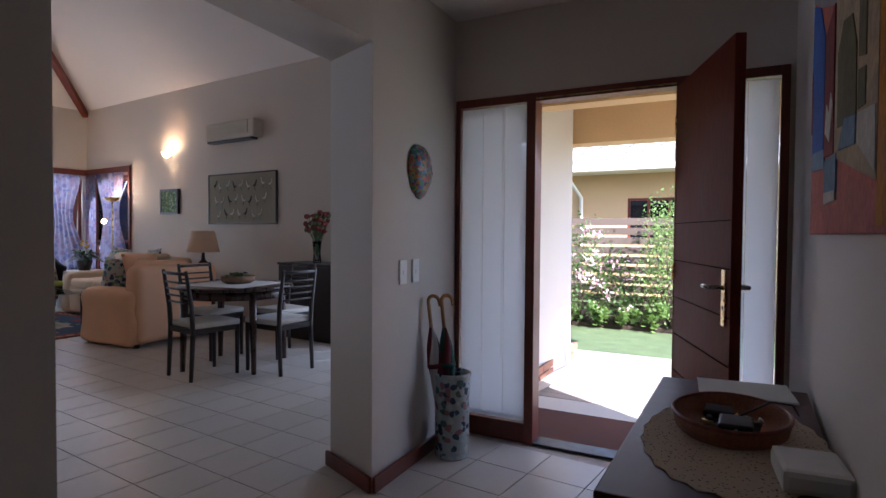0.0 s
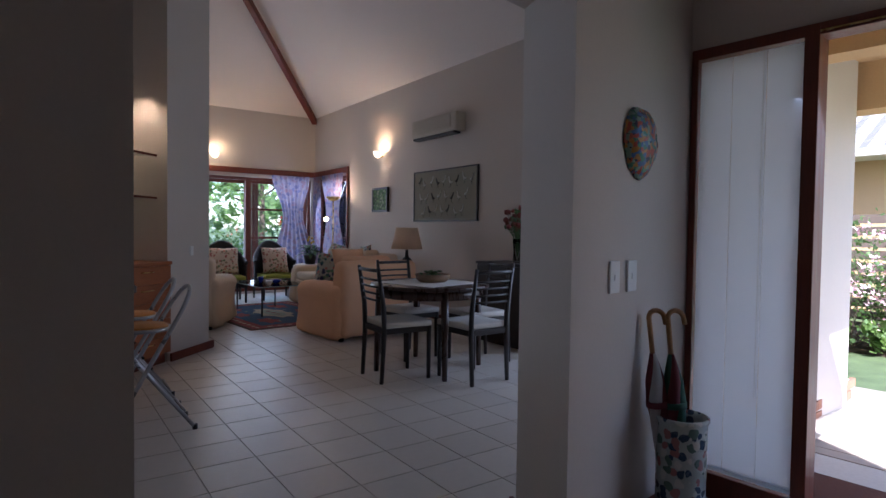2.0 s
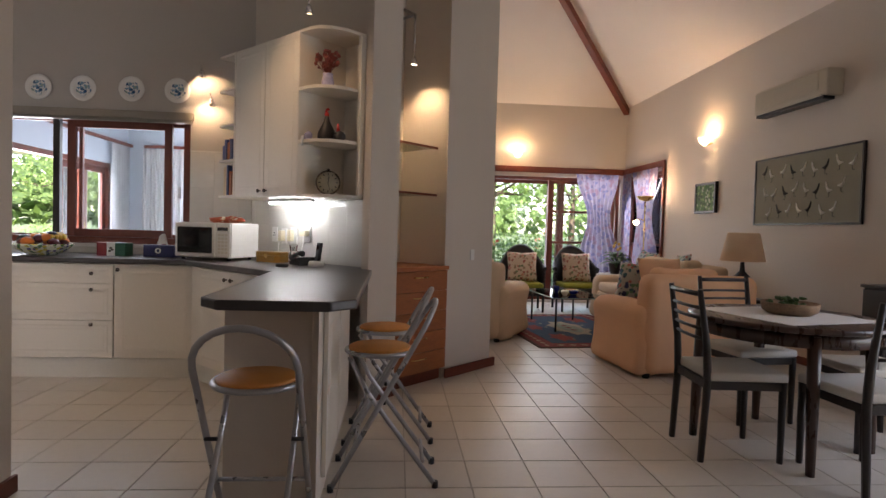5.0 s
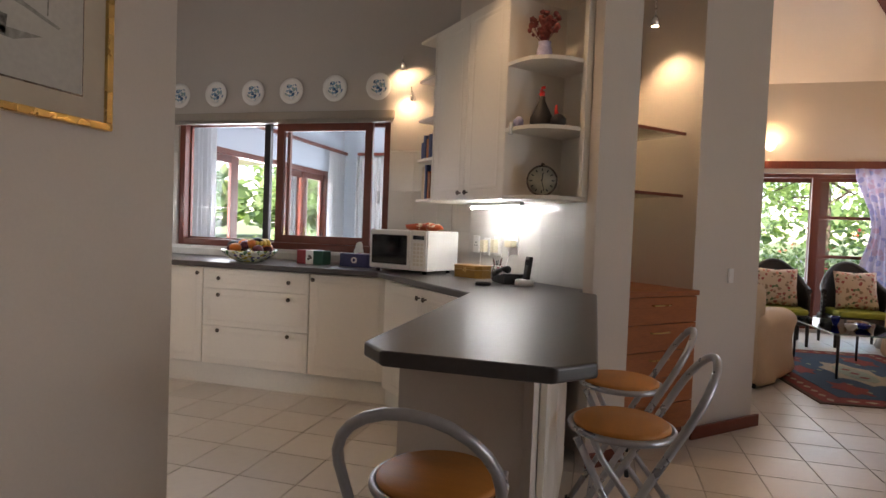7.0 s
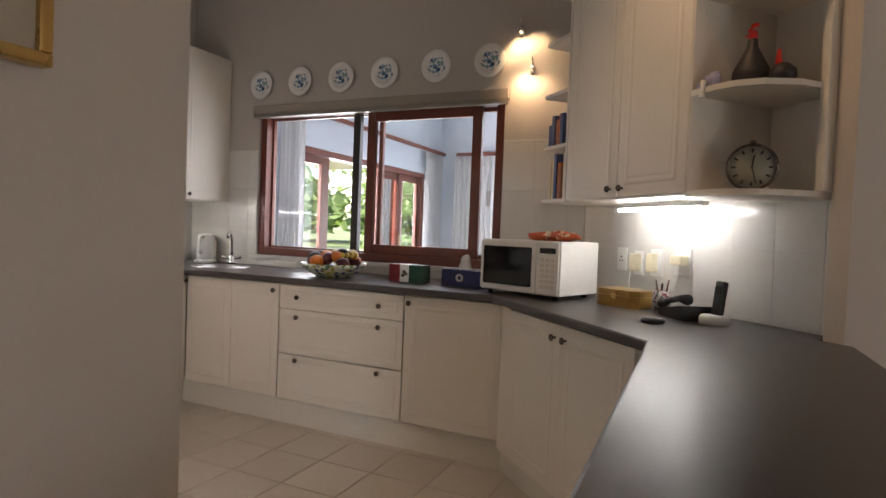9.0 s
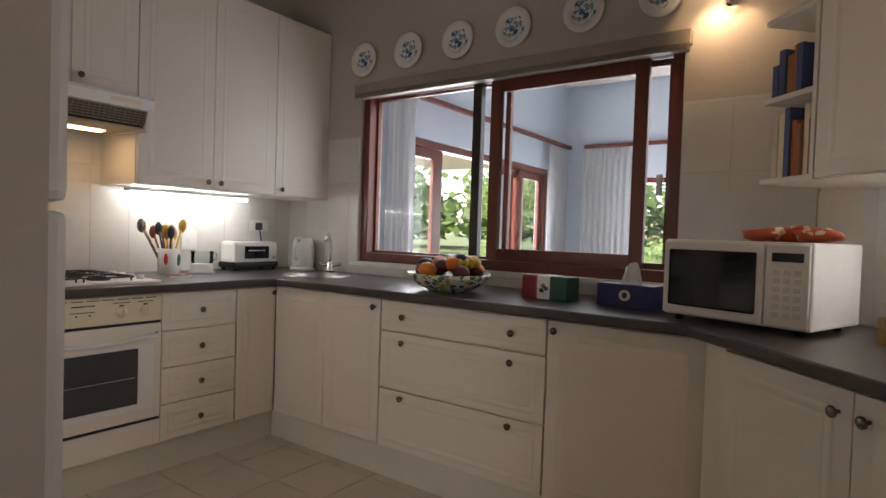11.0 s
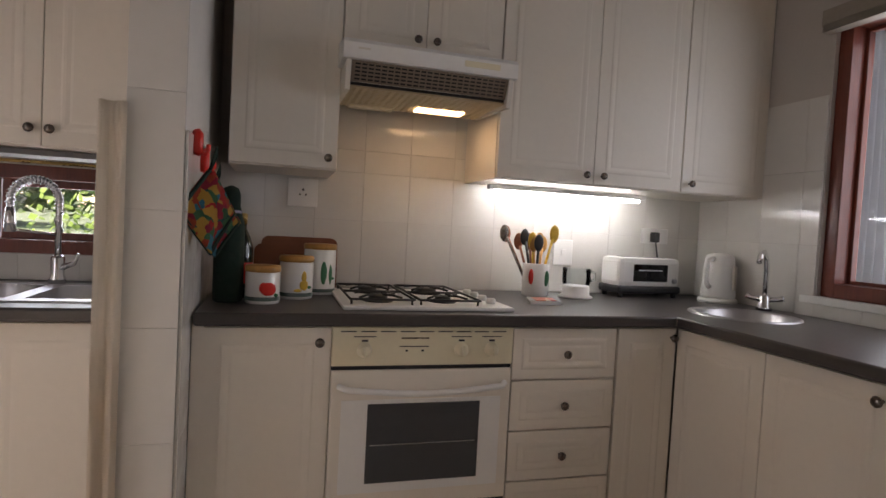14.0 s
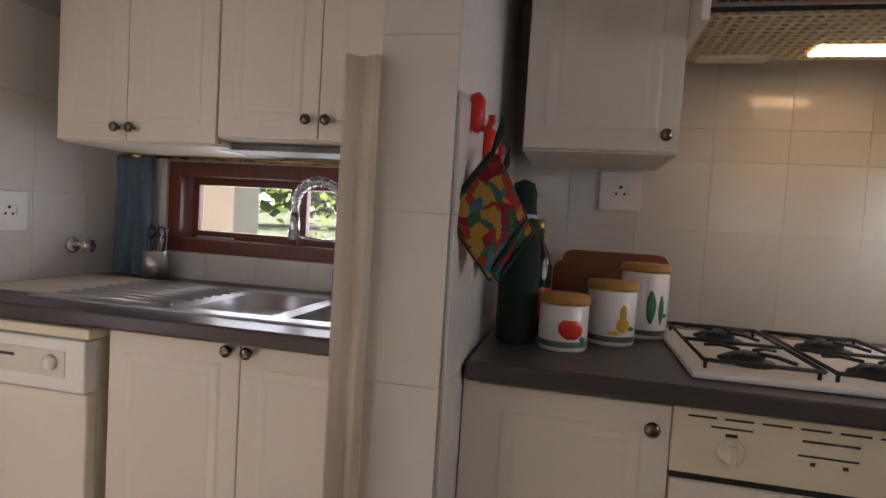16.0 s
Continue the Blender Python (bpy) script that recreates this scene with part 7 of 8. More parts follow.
# wall lamps
for m in (pose(-8.74, 5.58, 2.36), pose(-11.46, 3.68, 2.46, 0, 0, 90)):
    sc = thing("wall_lamp", m, "small glass uplight wall lamp, glowing warm", "wall lamp", "wall lamps")
    part("bracket", tube(B(), [(0, 0, 0.0), (0, -0.05, -0.02), (0, -0.09, 0.0)], 0.012, 8), "brass", sc)
    part("glass_cup", lathe(B(), [(0.02, -0.03), (0.055, 0.0), (0.075, 0.06), (0.072, 0.06), (0.05, 0.005)], 20, (0, -0.10, 0), caps=False), emitter("lit_frosted_glass", (1.0, 0.78, 0.50), 1.3), sc, smooth=True)

# pictures and air conditioner
ap = thing("framed_painting", pose(-7.80, 5.58, 1.33), "wide dark-framed painting with rows of pale birds", "picture")
part("frame", (lambda b: (box(b, 0, 1.46, -0.03, -0.002, 0, 0.018, 0.002), box(b, 0, 1.46, -0.03, -0.002, 0.682, 0.70, 0.002), box(b, 0, 0.018, -0.03, -0.002, 0.018, 0.682, 0.002), box(b, 1.442, 1.46, -0.03, -0.002, 0.018, 0.682, 0.002), b)[-1])(B()), "wood_dark", ap)
cv = part("canvas", bx(0.018, 1.442, -0.02, -0.004, 0.018, 0.682), "canvas", ap)
M["bird_white"] = material("bird_paint_pale", (0.75, 0.73, 0.65), 0.8, vary=0.15, scale=20)
M["bird_dark"] = material("bird_paint_dark", (0.035, 0.035, 0.03), 0.8, vary=0.15, scale=20)
rnd = random.Random(2)
for r in range(3):
    for k in range(9 - r):
        x, z = 0.14 + k * 0.148 + rnd.uniform(-0.02, 0.02) + r * 0.05, 0.55 - r * 0.20 + rnd.uniform(-0.02, 0.02)
        flip = 1 if (k + r) % 2 else -1
        bm = tube(B(), [(x - 0.035 * flip, -0.021, z + 0.05), (x - 0.02 * flip, -0.021, z), (x + 0.005 * flip, -0.021, z - 0.03), (x + 0.045 * flip, -0.021, z - 0.025)], [0.006, 0.010, 0.018, 0.004], 6)
        part("bird", bm, "bird_white" if (k * 7 + r) % 3 else "bird_dark", cv)
        part("bird_legs", tube(B(), [(x + 0.01 * flip, -0.021, z - 0.04), (x + 0.005 * flip, -0.021, z - 0.085), (x - 0.02 * flip, -0.021, z - 0.088)], 0.003, 4), "bird_dark", cv)
sp = thing("small_picture", pose(-9.03, 5.58, 1.49), "small dark-framed green garden picture", "picture")
part("frame", (lambda b: (box(b, 0, 0.48, -0.045, -0.002, 0, 0.03, 0.003), box(b, 0, 0.48, -0.045, -0.002, 0.35, 0.38, 0.003), box(b, 0, 0.03, -0.045, -0.002, 0.03, 0.35, 0.003), box(b, 0.45, 0.48, -0.045, -0.002, 0.03, 0.35, 0.003), b)[-1])(B()), "wood_dark", sp)
part("image", bx(0.03, 0.45, -0.035, -0.004, 0.03, 0.35), "photo", sp)
ac = thing("air_conditioner", pose(-7.65, 5.58, 2.44), "ivory wall-mounted air conditioner", "air conditioner")
part("case", bx(0, 1.03, -0.17, -0.002, 0.03, 0.27, 0.025), "ac", ac)
gr = part("front_grille", bx(0.03, 0.93, -0.178, -0.168, 0.085, 0.25, 0.004), "ac", ac)
for k in range(9):
    part("louvre", bx(0.04, 0.92, -0.184, -0.177, 0.095 + k * 0.017, 0.102 + k * 0.017, 0.001), "ac", gr)
part("outlet", bx(0.03, 0.98, -0.16, -0.05, 0.0, 0.032, 0.004), "black", ac)
part("flap", bx(0.04, 0.97, -0.175, -0.13, 0.028, 0.044, 0.003), "ac", ac)

drape("curtain", 0.74, 1.75, 7, 0.035, "curtain_print", "blue and rose floral curtain tied at the garden window", "curtain", pose(-11.37, 5.06, 2.20, 0, 0, 90), seed=1, taper=0.48, group="living room curtains")
drape("curtain", 0.34, 1.75, 4, 0.03, "curtain_print", "blue and rose floral curtain at the corner window", "curtain", pose(-11.17, 5.50, 2.20, 0, 0, 0), seed=5, taper=-0.10, group="living room curtains")
drape("curtain", 0.92, 1.75, 8, 0.035, "curtain_print", "blue and rose floral curtain beside the wall", "curtain", pose(-10.50, 5.50, 2.20, 0, 0, 0), seed=9, taper=0.42, group="living room curtains")

# ---- hall things ----
M["coir"] = material("coir", (0.11, 0.036, 0.022), 0.95, vary=0.35, scale=60, bump=0.004, bump_scale=350)
M["groove"] = material("dark_groove", (0.02, 0.008, 0.006), 1.0, vary=0.1, spec=0.0)
M["blind"] = material("white_blind_cloth", (0.80, 0.81, 0.83), 0.8, vary=0.02, scale=3, bump=0.0004, bump_scale=160)
translucent(M["blind"], (0.88, 0.89, 0.92), 0.75)
M["doily"] = patterned("crochet_cotton", (0.60, 0.50, 0.37), ((0.13, 0.08, 0.055), (0.22, 0.15, 0.10)), 95, 0.95, amount=0.24)
M["tray"] = material("basketry", (0.26, 0.09, 0.035), 0.7, vary=0.35, scale=60, bump=0.003, bump_scale=150)
M["tray_lining"] = material("dark_tray_lining", (0.03, 0.018, 0.014), 0.8, vary=0.3, scale=40)
M["tray_rim"] = material("bound_rim", (0.20, 0.05, 0.025), 0.5, vary=0.3, scale=60)
M["stand_glaze"] = patterned("umbrella_stand_glaze", (0.42, 0.46, 0.44), ((0.04, 0.07, 0.12), (0.34, 0.16, 0.16), (0.10, 0.16, 0.14), (0.55, 0.55, 0.50)), 26, 0.25, amount=0.5)
M["mosaic"] = patterned("mosaic_glaze", (0.04, 0.09, 0.08), ((0.06, 0.22, 0.14), (0.45, 0.10, 0.06), (0.08, 0.16, 0.34), (0.50, 0.24, 0.06), (0.24, 0.36, 0.28), (0.03, 0.04, 0.08)), 58, 0.3, amount=0.9)
M["umb_red"] = material("red_umbrella_cloth", (0.13, 0.015, 0.02), 0.8, vary=0.1)
M["umb_green"] = material("green_umbrella_cloth", (0.01, 0.07, 0.045), 0.7, vary=0.1)
M["cane"] = material("cane_handle", (0.42, 0.20, 0.07), 0.4, vary=0.2, scale=20)
M["console"] = material("console_mahogany", (0.085, 0.024, 0.020), 0.42, vary=0.25, scale=3, stretch=(2, 10, 2), wear=0.03, spec=0.3)

# sidelight blinds
for a, b in ((0.066, 0.486), (1.349, 1.756)):
    bl = thing("sidelight_blind", HALL @ pose(0, 0.012, 0), "white roman blind drawn over the sidelight", "blind", "sidelight blinds")
    n = 3
    for k in range(n):
        x0, x1 = a + (b - a) * k / n, a + (b - a) * (k + 1) / n
        part("panel", bx(x0 + 0.001, x1 - 0.001, 0.0, 0.004, 0.125, 1.985, 0.001), "blind", bl)
    part("bottom_bar", bx(a, b, -0.006, 0.0, 0.135, 0.15, 0.002), "blind", bl)
    part("cord", tube(B(), [((a + b) / 2 + 0.06, -0.006, 1.98), ((a + b) / 2 + 0.06, -0.007, 0.5)], 0.0015, 4), "white", bl)

# open door leaf, hinged at its right jamb
dl = thing("front_door", HALL @ pose(1.298, -0.014, 0.0, 0, 0, -69.5), "dark mahogany front door with horizontal grooves, standing open", "door")
part("leaf", bx(0.0, 0.80, 0.002, 0.042, 0.008, 1.99, 0.003), "wood_door", dl)
for k in range(7):
    z = 0.167 + k * 0.187
    for y in (-0.0005, 0.0405):
        part("groove", bx(0.012, 0.79, y, y + 0.0035, z, z + 0.0038), "groove", dl)
for y, s in ((0.002, -1), (0.042, 1)):
    pl = part("handle_plate", bx(0.715, 0.755, min(y, y + s * 0.006), max(y, y + s * 0.006), 0.88, 1.10, 0.002), "brass", dl, "long brass handle plate")
    part("lever", tube(B(), [(0.735, y, 1.03), (0.735, y + s * 0.05, 1.03), (0.66, y + s * 0.055, 1.03), (0.63, y + s * 0.05, 1.028)], 0.009, 8), M["pewter"], pl)
    part("keyhole", lathe(B(), [(0.009, 0), (0.009, 0.003)], 12), "black", pl, m=pose(0.735, y + s * 0.0065, 0.95, 90 * s, 0, 0))
for z in (0.25, 1.0, 1.75):
    part("hinge", tube(B(), [(0.0, 0.0, z), (0.0, 0.0, z + 0.09)], 0.008, 8), "brass", dl)

solid("door_mat", bx(0.0, 1.1, 0.0, 0.62, 0, 0.018, 0.004), "coir", "reddish brown coir door mat outside the front door", "mat", HALL @ pose(0.28, 0.13, -0.03))
solid("door_threshold", bx(0.545, 1.295, -0.012, 0.115, 0.001, 0.014, 0.003), "black", "dark metal door threshold", "threshold", HALL, kind="structure")

us = thing("umbrella_stand", pose(-2.13, 3.275, 0), "tall glazed umbrella stand with flowers", "umbrella stand")
part("jar", lathe(B(), [(0.088, 0), (0.095, 0.01), (0.098, 0.44), (0.105, 0.455), (0.105, 0.465), (0.096, 0.468), (0.088, 0.44), (0.085, 0.02)], 30), "stand_glaze", us, smooth=True)
M["umb_white"] = material("white_umbrella_cloth", (0.50, 0.46, 0.42), 0.8, vary=0.08)
for dx, dy, lx, ly, mats in ((-0.03, -0.02, -0.075, -0.055, ("umb_red", "umb_white", "umb_red", "umb_green")), (0.02, 0.01, -0.075, -0.03, ("umb_green", "umb_red", "umb_green", "umb_white"))):
    um = thing("umbrella", pose(-2.13 + dx, 3.275 + dy, 0.02), "furled striped umbrella with a curved cane handle", "umbrella", "umbrellas")
    base, top = Vector((0, 0, 0)), Vector((lx, ly, 0.78))
    for k in range(4):
        bm = B()
        prof = [(0.010, 0.0), (0.018, 0.2), (0.025, 0.42), (0.028, 0.50), (0.025, 0.58), (0.017, 0.64), (0.008, 0.69)]
        tube(bm, [base.lerp(top, z / 0.78) + Vector((math.cos(k * 1.57 + z * 7), math.sin(k * 1.57 + z * 7), 0)) * r * 0.6 for r, z in prof], [r for r, z in prof], 8)
        part("fold", bm, mats[k], um, smooth=True)
    d = (top - base).normalized()
    p = base + d * 0.67
    part("tie_band", tube(B(), [base + d * 0.475, base + d * 0.50], 0.046, 14), mats[0], um)
    hook = [p, p + d * 0.16] + [p + d * (0.17 + 0.032 * math.sin(a)) + Vector((0.6, 0.8, 0)) * (0.032 - 0.032 * math.cos(a)) for a in [math.pi * j / 8 for j in range(9)]] + [p + d * 0.145 + Vector((0.6, 0.8, 0)) * 0.066]
    part("handle", tube(B(), hook, 0.0105, 10), "cane", um, "curved cane handle", smooth=True)


def on_pier(s, z, off=0.0):
    """A place on the hall side of the pier, s metres from its free end."""
    d = Vector((-2.37 + 2.204, 3.80 - 2.687, 0)).normalized()
    p = Vector((-2.204, 2.687, 0)) + d * s + Vector((d.y, -d.x, 0)) * off
    return Matrix.Translation((p.x, p.y, z)) @ Matrix.Rotation(math.atan2(d.y, d.x), 4, 'Z')


for s in (0.285, 0.42):
    socket(on_pier(s, 1.03), 0.07, 0.125, ((0, 0, 0.012),), "light_switch", "white light switch on the hall pier")
mk = thing("mosaic_mask", on_pier(0.455, 1.56), "oval green and red mosaic wall mask", "wall mask")
bm = B()
rnd = random.Random(31)
lathe(bm, [(0.14, 0.002), (0.13, 0.02), (0.10, 0.04), (0.05, 0.052), (0.004, 0.056)], 26, sx=0.85, sy=1.0)
for v in bm.verts:
    k = 1 + 0.10 * noise.noise(Vector((v.co.x, v.co.y, 0)).normalized() * 3.5) + 0.05 * noise.noise(Vector((v.co.x, v.co.y, 0)).normalized() * 9)
    v.co = Vector((v.co.x * k * (1 + 0.25 * v.co.y / 0.14), v.co.y * k * 1.07, v.co.z + 0.004 * noise.noise(v.co * 60)))
part("face", bm, "mosaic", mk, m=pose(0, -0.002, 0, 90, 0, 0))

cn = thing("console_table", HALL @ pose(1.388, -2.10, 0, 0, 0, 0), "dark mahogany console table in the hall", "table")
part("tabletop", bx(0.0, 0.42, 0.0, 1.0, 0.725, 0.75, 0.005), "console", cn)
part("apron", bx(0.02, 0.40, 0.03, 0.97, 0.60, 0.724, 0.003), "console", cn)
for x in (0.045, 0.385):
    for y in (0.05, 0.95):
        part("leg", tube(B(), [(x, y, 0.0), (x, y, 0.60)], [0.016, 0.026], 8), "console", cn)
dm = thing("crochet_doily", HALL @ pose(1.615, -1.67, 0.7505, 0, 0, 90), "cream crocheted doily on the console", "doily")
bm = B()
lathe(bm, [(0.298, 0.0), (0.30, 0.001), (0.297, 0.002), (0.285, 0.0025), (0.15, 0.0025), (0.004, 0.0025)], 96, sx=1.15, sy=0.66, lobes=24, depth=0.02)
part("cloth", bm, "doily", dm)
ty = thing("key_tray", HALL @ pose(1.607, -1.60, 0.754, 0, 0, 90) @ Matrix.Diagonal((0.88, 0.88, 0.95, 1)), "oval reddish basket tray with keys", "tray")
part("tray", lathe(B(), [(0.17, 0.0), (0.185, 0.01), (0.195, 0.045), (0.187, 0.048), (0.175, 0.015), (0.01, 0.008)], 40, sx=1.0, sy=0.78), "tray", ty, smooth=True)
part("lining", lathe(B(), [(0.172, 0.0095), (0.168, 0.0115), (0.004, 0.012)], 40, sx=1.0, sy=0.78), "tray_lining", ty)
part("rim_band", tube(B(), [(0.192 * math.cos(q * math.pi / 24), 0.192 * 0.78 * math.sin(q * math.pi / 24), 0.046) for q in range(48)], 0.006, 6, closed=True), "tray_rim", ty, "red-brown bound rim")
part("pouch", soft_box(B(), -0.07, 0.03, -0.06, 0.03, 0.012, 0.032, 0.009, 0.004, seed=2), "black", ty, "dark leather pouch")
part("purse", soft_box(B(), 0.04, 0.12, -0.01, 0.07, 0.012, 0.034, 0.010, 0.004, seed=4), "tray_lining", ty)
rnd = random.Random(17)
for i in range(22):
    a, r = rnd.uniform(0, 6.28), rnd.uniform(0.02, 0.12)
    x, y = r * math.cos(a), r * math.sin(a) * 0.75
    b = rnd.uniform(0, 6.28)
    part("key", tube(B(), [(x, y, 0.016), (x + 0.03 * math.cos(b), y + 0.03 * math.sin(b), 0.02)], [0.009, 0.003], 6), ("steel", "brass", "black", "pewter")[i % 4], ty)
part("cord", tube(B(), [(0.02, -0.02, 0.03), (0.10, -0.10, 0.06), (0.16, -0.16, 0.045), (0.22, -0.18, 0.004)], 0.003, 6), "black", ty)
solid("white_box", bx(-0.06, 0.06, -0.075, 0.075, 0, 0.045, 0.012), "white", "small white plastic box on the console", "box", HALL @ pose(1.755, -1.86, 0.7505, 0, 0, 6))
solid("magazine", bx(-0.13, 0.13, -0.105, 0.105, 0, 0.006, 0.001), "paper", "white magazine lying on the console", "magazine", HALL @ pose(1.635, -1.18, 0.7505, 0, 0, 6))

# abstract painting: panels of colour
pa = thing("abstract_painting", HALL @ pose(1.82, -1.375, 1.238, 0, 0, -90), "colourful abstract painting of a red and blue street", "picture")
part("canvas", bx(-0.05, 1.10, -0.035, -0.002, 0, 1.05, 0.003), material("pink_red_paint", (0.56, 0.17, 0.13), 0.8, vary=0.3, scale=14, bump=0.002, bump_scale=60, spec=0.08), pa)
M["p_orange"] = material("orange_paint", (0.55, 0.22, 0.03), 0.8, vary=0.3, scale=10, spec=0.08)
M["p_white"] = material("off_white_paint", (0.60, 0.56, 0.48), 0.8, vary=0.25, scale=12, bump=0.002, bump_scale=60, spec=0.08)
M["p_blue"] = material("blue_paint", (0.06, 0.13, 0.42), 0.8, vary=0.3, scale=12, bump=0.002, bump_scale=60, spec=0.08)
M["p_maroon"] = material("maroon_paint", (0.22, 0.05, 0.05), 0.8, vary=0.3, scale=12, spec=0.08)
M["p_olive"] = material("olive_paint", (0.17, 0.15, 0.08), 0.8, vary=0.3, scale=12, spec=0.08)
M["p_grey"] = material("grey_sky_paint", (0.36, 0.33, 0.33), 0.8, vary=0.25, scale=12, spec=0.08)
M["p_sand"] = material("sand_paint", (0.50, 0.38, 0.24), 0.8, vary=0.3, scale=12, bump=0.002, bump_scale=60, spec=0.08)
M["p_pale"] = material("pale_blue_paint", (0.22, 0.30, 0.40), 0.8, vary=0.3, scale=12, spec=0.08)


def daub(mat, pts, lift):
    part("paint_area", prism(B(), pts, -0.0355 - lift, -0.0345, m=Matrix(((1, 0, 0, 0), (0, 0, 1, 0), (0, 1, 0, 0), (0, 0, 0, 1)))), mat, pa)


daub("p_grey", [(-0.045, 0.62), (0.13, 0.55), (0.41, 0.46), (0.88, 0.44), (0.88, 1.045), (-0.045, 1.045)], 0.001)
daub("p_blue", [(0.00, 0.18), (0.25, 0.16), (0.25, 0.44), (0.13, 0.55), (-0.04, 0.61), (-0.04, 0.40)], 0.0015)
daub("p_maroon", [(-0.044, 0.27), (-0.005, 0.26), (-0.01, 0.42), (-0.044, 0.44)], 0.002)
daub("p_pale", [(0.01, 0.165), (0.29, 0.145), (0.27, 0.19), (0.01, 0.21)], 0.0025)
daub("p_maroon", [(0.27, 0.17), (0.44, 0.16), (0.42, 0.46), (0.27, 0.44)], 0.0025)
daub("p_white", [(0.30, 0.22), (0.38, 0.19), (0.42, 0.26), (0.39, 0.29), (0.36, 0.25), (0.32, 0.28)], 0.0035)
daub("p_pale", [(0.30, 0.08), (0.49, 0.08), (0.49, 0.155), (0.30, 0.16)], 0.003)
daub("p_white", [(0.305, 0.065), (0.49, 0.065), (0.48, 0.085), (0.305, 0.09)], 0.0035)
daub("p_sand", [(0.45, 0.15), (0.89, 0.07), (0.88, 0.45), (0.44, 0.47)], 0.0015)
daub("p_olive", [(0.50, 0.20), (0.72, 0.18), (0.71, 0.30), (0.66, 0.36), (0.56, 0.38), (0.49, 0.34)], 0.003)
daub("p_pale", [(0.52, 0.155), (0.72, 0.14), (0.72, 0.185), (0.60, 0.20)], 0.0035)
daub("p_olive", [(0.735, 0.27), (0.80, 0.255), (0.79, 0.45), (0.73, 0.45)], 0.003)
daub("p_olive", [(0.735, 0.19), (0.80, 0.185), (0.80, 0.24), (0.735, 0.25)], 0.003)
daub("p_white", [(0.735, 0.14), (0.89, 0.08), (0.88, 0.17), (0.735, 0.185)], 0.003)
daub("p_orange", [(0.90, 0.01), (1.095, 0.01), (1.095, 1.04), (0.88, 1.04)], 0.002)

# picture at the edge of the west hall wall
pw = thing("framed_print", pose(-2.09, 0.42, 1.36, 0, 0, 90), "narrow gold-framed print on the hall wall", "picture")
part("frame", bx(-0.25, 0.25, -0.022, -0.002, 0, 0.52, 0.003), "brass", pw)
part("image", bx(-0.225, 0.225, -0.025, -0.02, 0.025, 0.495), "canvas", pw)

# ---- sunroom behind the kitchen window ----
M["sun_wall"] = material("pale_blue_paint_wall", (0.56, 0.62, 0.70), 0.8, vary=0.03, scale=1.5)
M["voile"] = material("white_curtain", (0.80, 0.80, 0.80), 0.9, vary=0.04, scale=5, bump=0.0005, bump_scale=200)
translucent(M["voile"], (0.8, 0.8, 0.82), 0.4)
M["ochre_wall"] = material("ochre_render", (0.62, 0.42, 0.22), 0.85, vary=0.05, scale=2, bump=0.001, bump_scale=60)
M["grass"] = material("lawn_grass", (0.12, 0.165, 0.065), 0.9, vary=0.4, scale=5, bump=0.01, bump_scale=80)
M["deck"] = material("grey_deck_board", (0.36, 0.30, 0.25), 0.7, vary=0.12, scale=4, piece=0.12, stretch=(1, 12, 1))
M["paving"] = material("pale_paving", (0.52, 0.48, 0.43), 0.6, vary=0.1, scale=4)
M["fence"] = material("weathered_fence", (0.12, 0.088, 0.068), 0.85, vary=0.2, scale=4, piece=0.2, stretch=(2, 2, 12))
M["soil"] = material("bed_soil", (0.055, 0.035, 0.022), 0.95, vary=0.3, scale=14, bump=0.02, bump_scale=40)
M["brick"] = material("face_brick", (0.28, 0.13, 0.08), 0.85, vary=0.2, scale=10, piece=0.2)
M["roof_tile"] = material("grey_roof_tile", (0.26, 0.24, 0.22), 0.8, vary=0.15, scale=5)
M["gutter"] = material("white_gutter", (0.72, 0.70, 0.64), 0.5, vary=0.03)
M["foliage"] = material("foliage", (0.075, 0.125, 0.04), 0.6, vary=0.35, scale=4, island=0.45)
M["foliage_light"] = material("light_foliage", (0.15, 0.23, 0.07), 0.6, vary=0.35, scale=4, island=0.45)
M["foliage_blue"] = material("bluish_foliage", (0.09, 0.13, 0.08), 0.6, vary=0.3, scale=4, island=0.4)
for key, tint in (("foliage", (0.16, 0.26, 0.06)), ("foliage_light", (0.26, 0.38, 0.10)), ("foliage_blue", (0.16, 0.22, 0.12))):
    translucent(M[key], tint, 0.45)
M["petal_pink"] = material("pink_petals", (0.80, 0.52, 0.58), 0.7, vary=0.2, island=0.2)
M["petal_white"] = material("white_petals", (0.72, 0.66, 0.66), 0.7, vary=0.1, island=0.1)
M["petal_red"] = material("red_petals", (0.60, 0.05, 0.04), 0.7, vary=0.2, island=0.2)
M["bark"] = material("bark", (0.10, 0.07, 0.05), 0.9, vary=0.3, scale=10, bump=0.01, bump_scale=30)

wall("wall_sunroom_south", (-7.13, -2.74), (-11.9, -2.74), 0.20, 0, 4.2, [(1.15, 4.05, 0.0, 2.06)], "sun_wall", "pale blue sunroom wall with sliding doors")
wall("wall_sunroom_west", (-11.7, -2.94), (-11.7, 0.9), 0.20, 0, 4.2, [(1.16, 2.3, 0.5, 1.98)], "sun_wall", "pale blue sunroom end wall with a window")
wall("wall_sunroom_north", (-11.7, 0.7), (-7.13, 0.7), 0.20, 0, 4.2, [], "sun_wall", "pale blue sunroom wall")
solid("ceiling_sunroom", bx(-11.9, -7.13, -2.9, 0.9, 4.2, 4.3), "ceiling", "white sunroom ceiling", "ceiling", kind="structure")
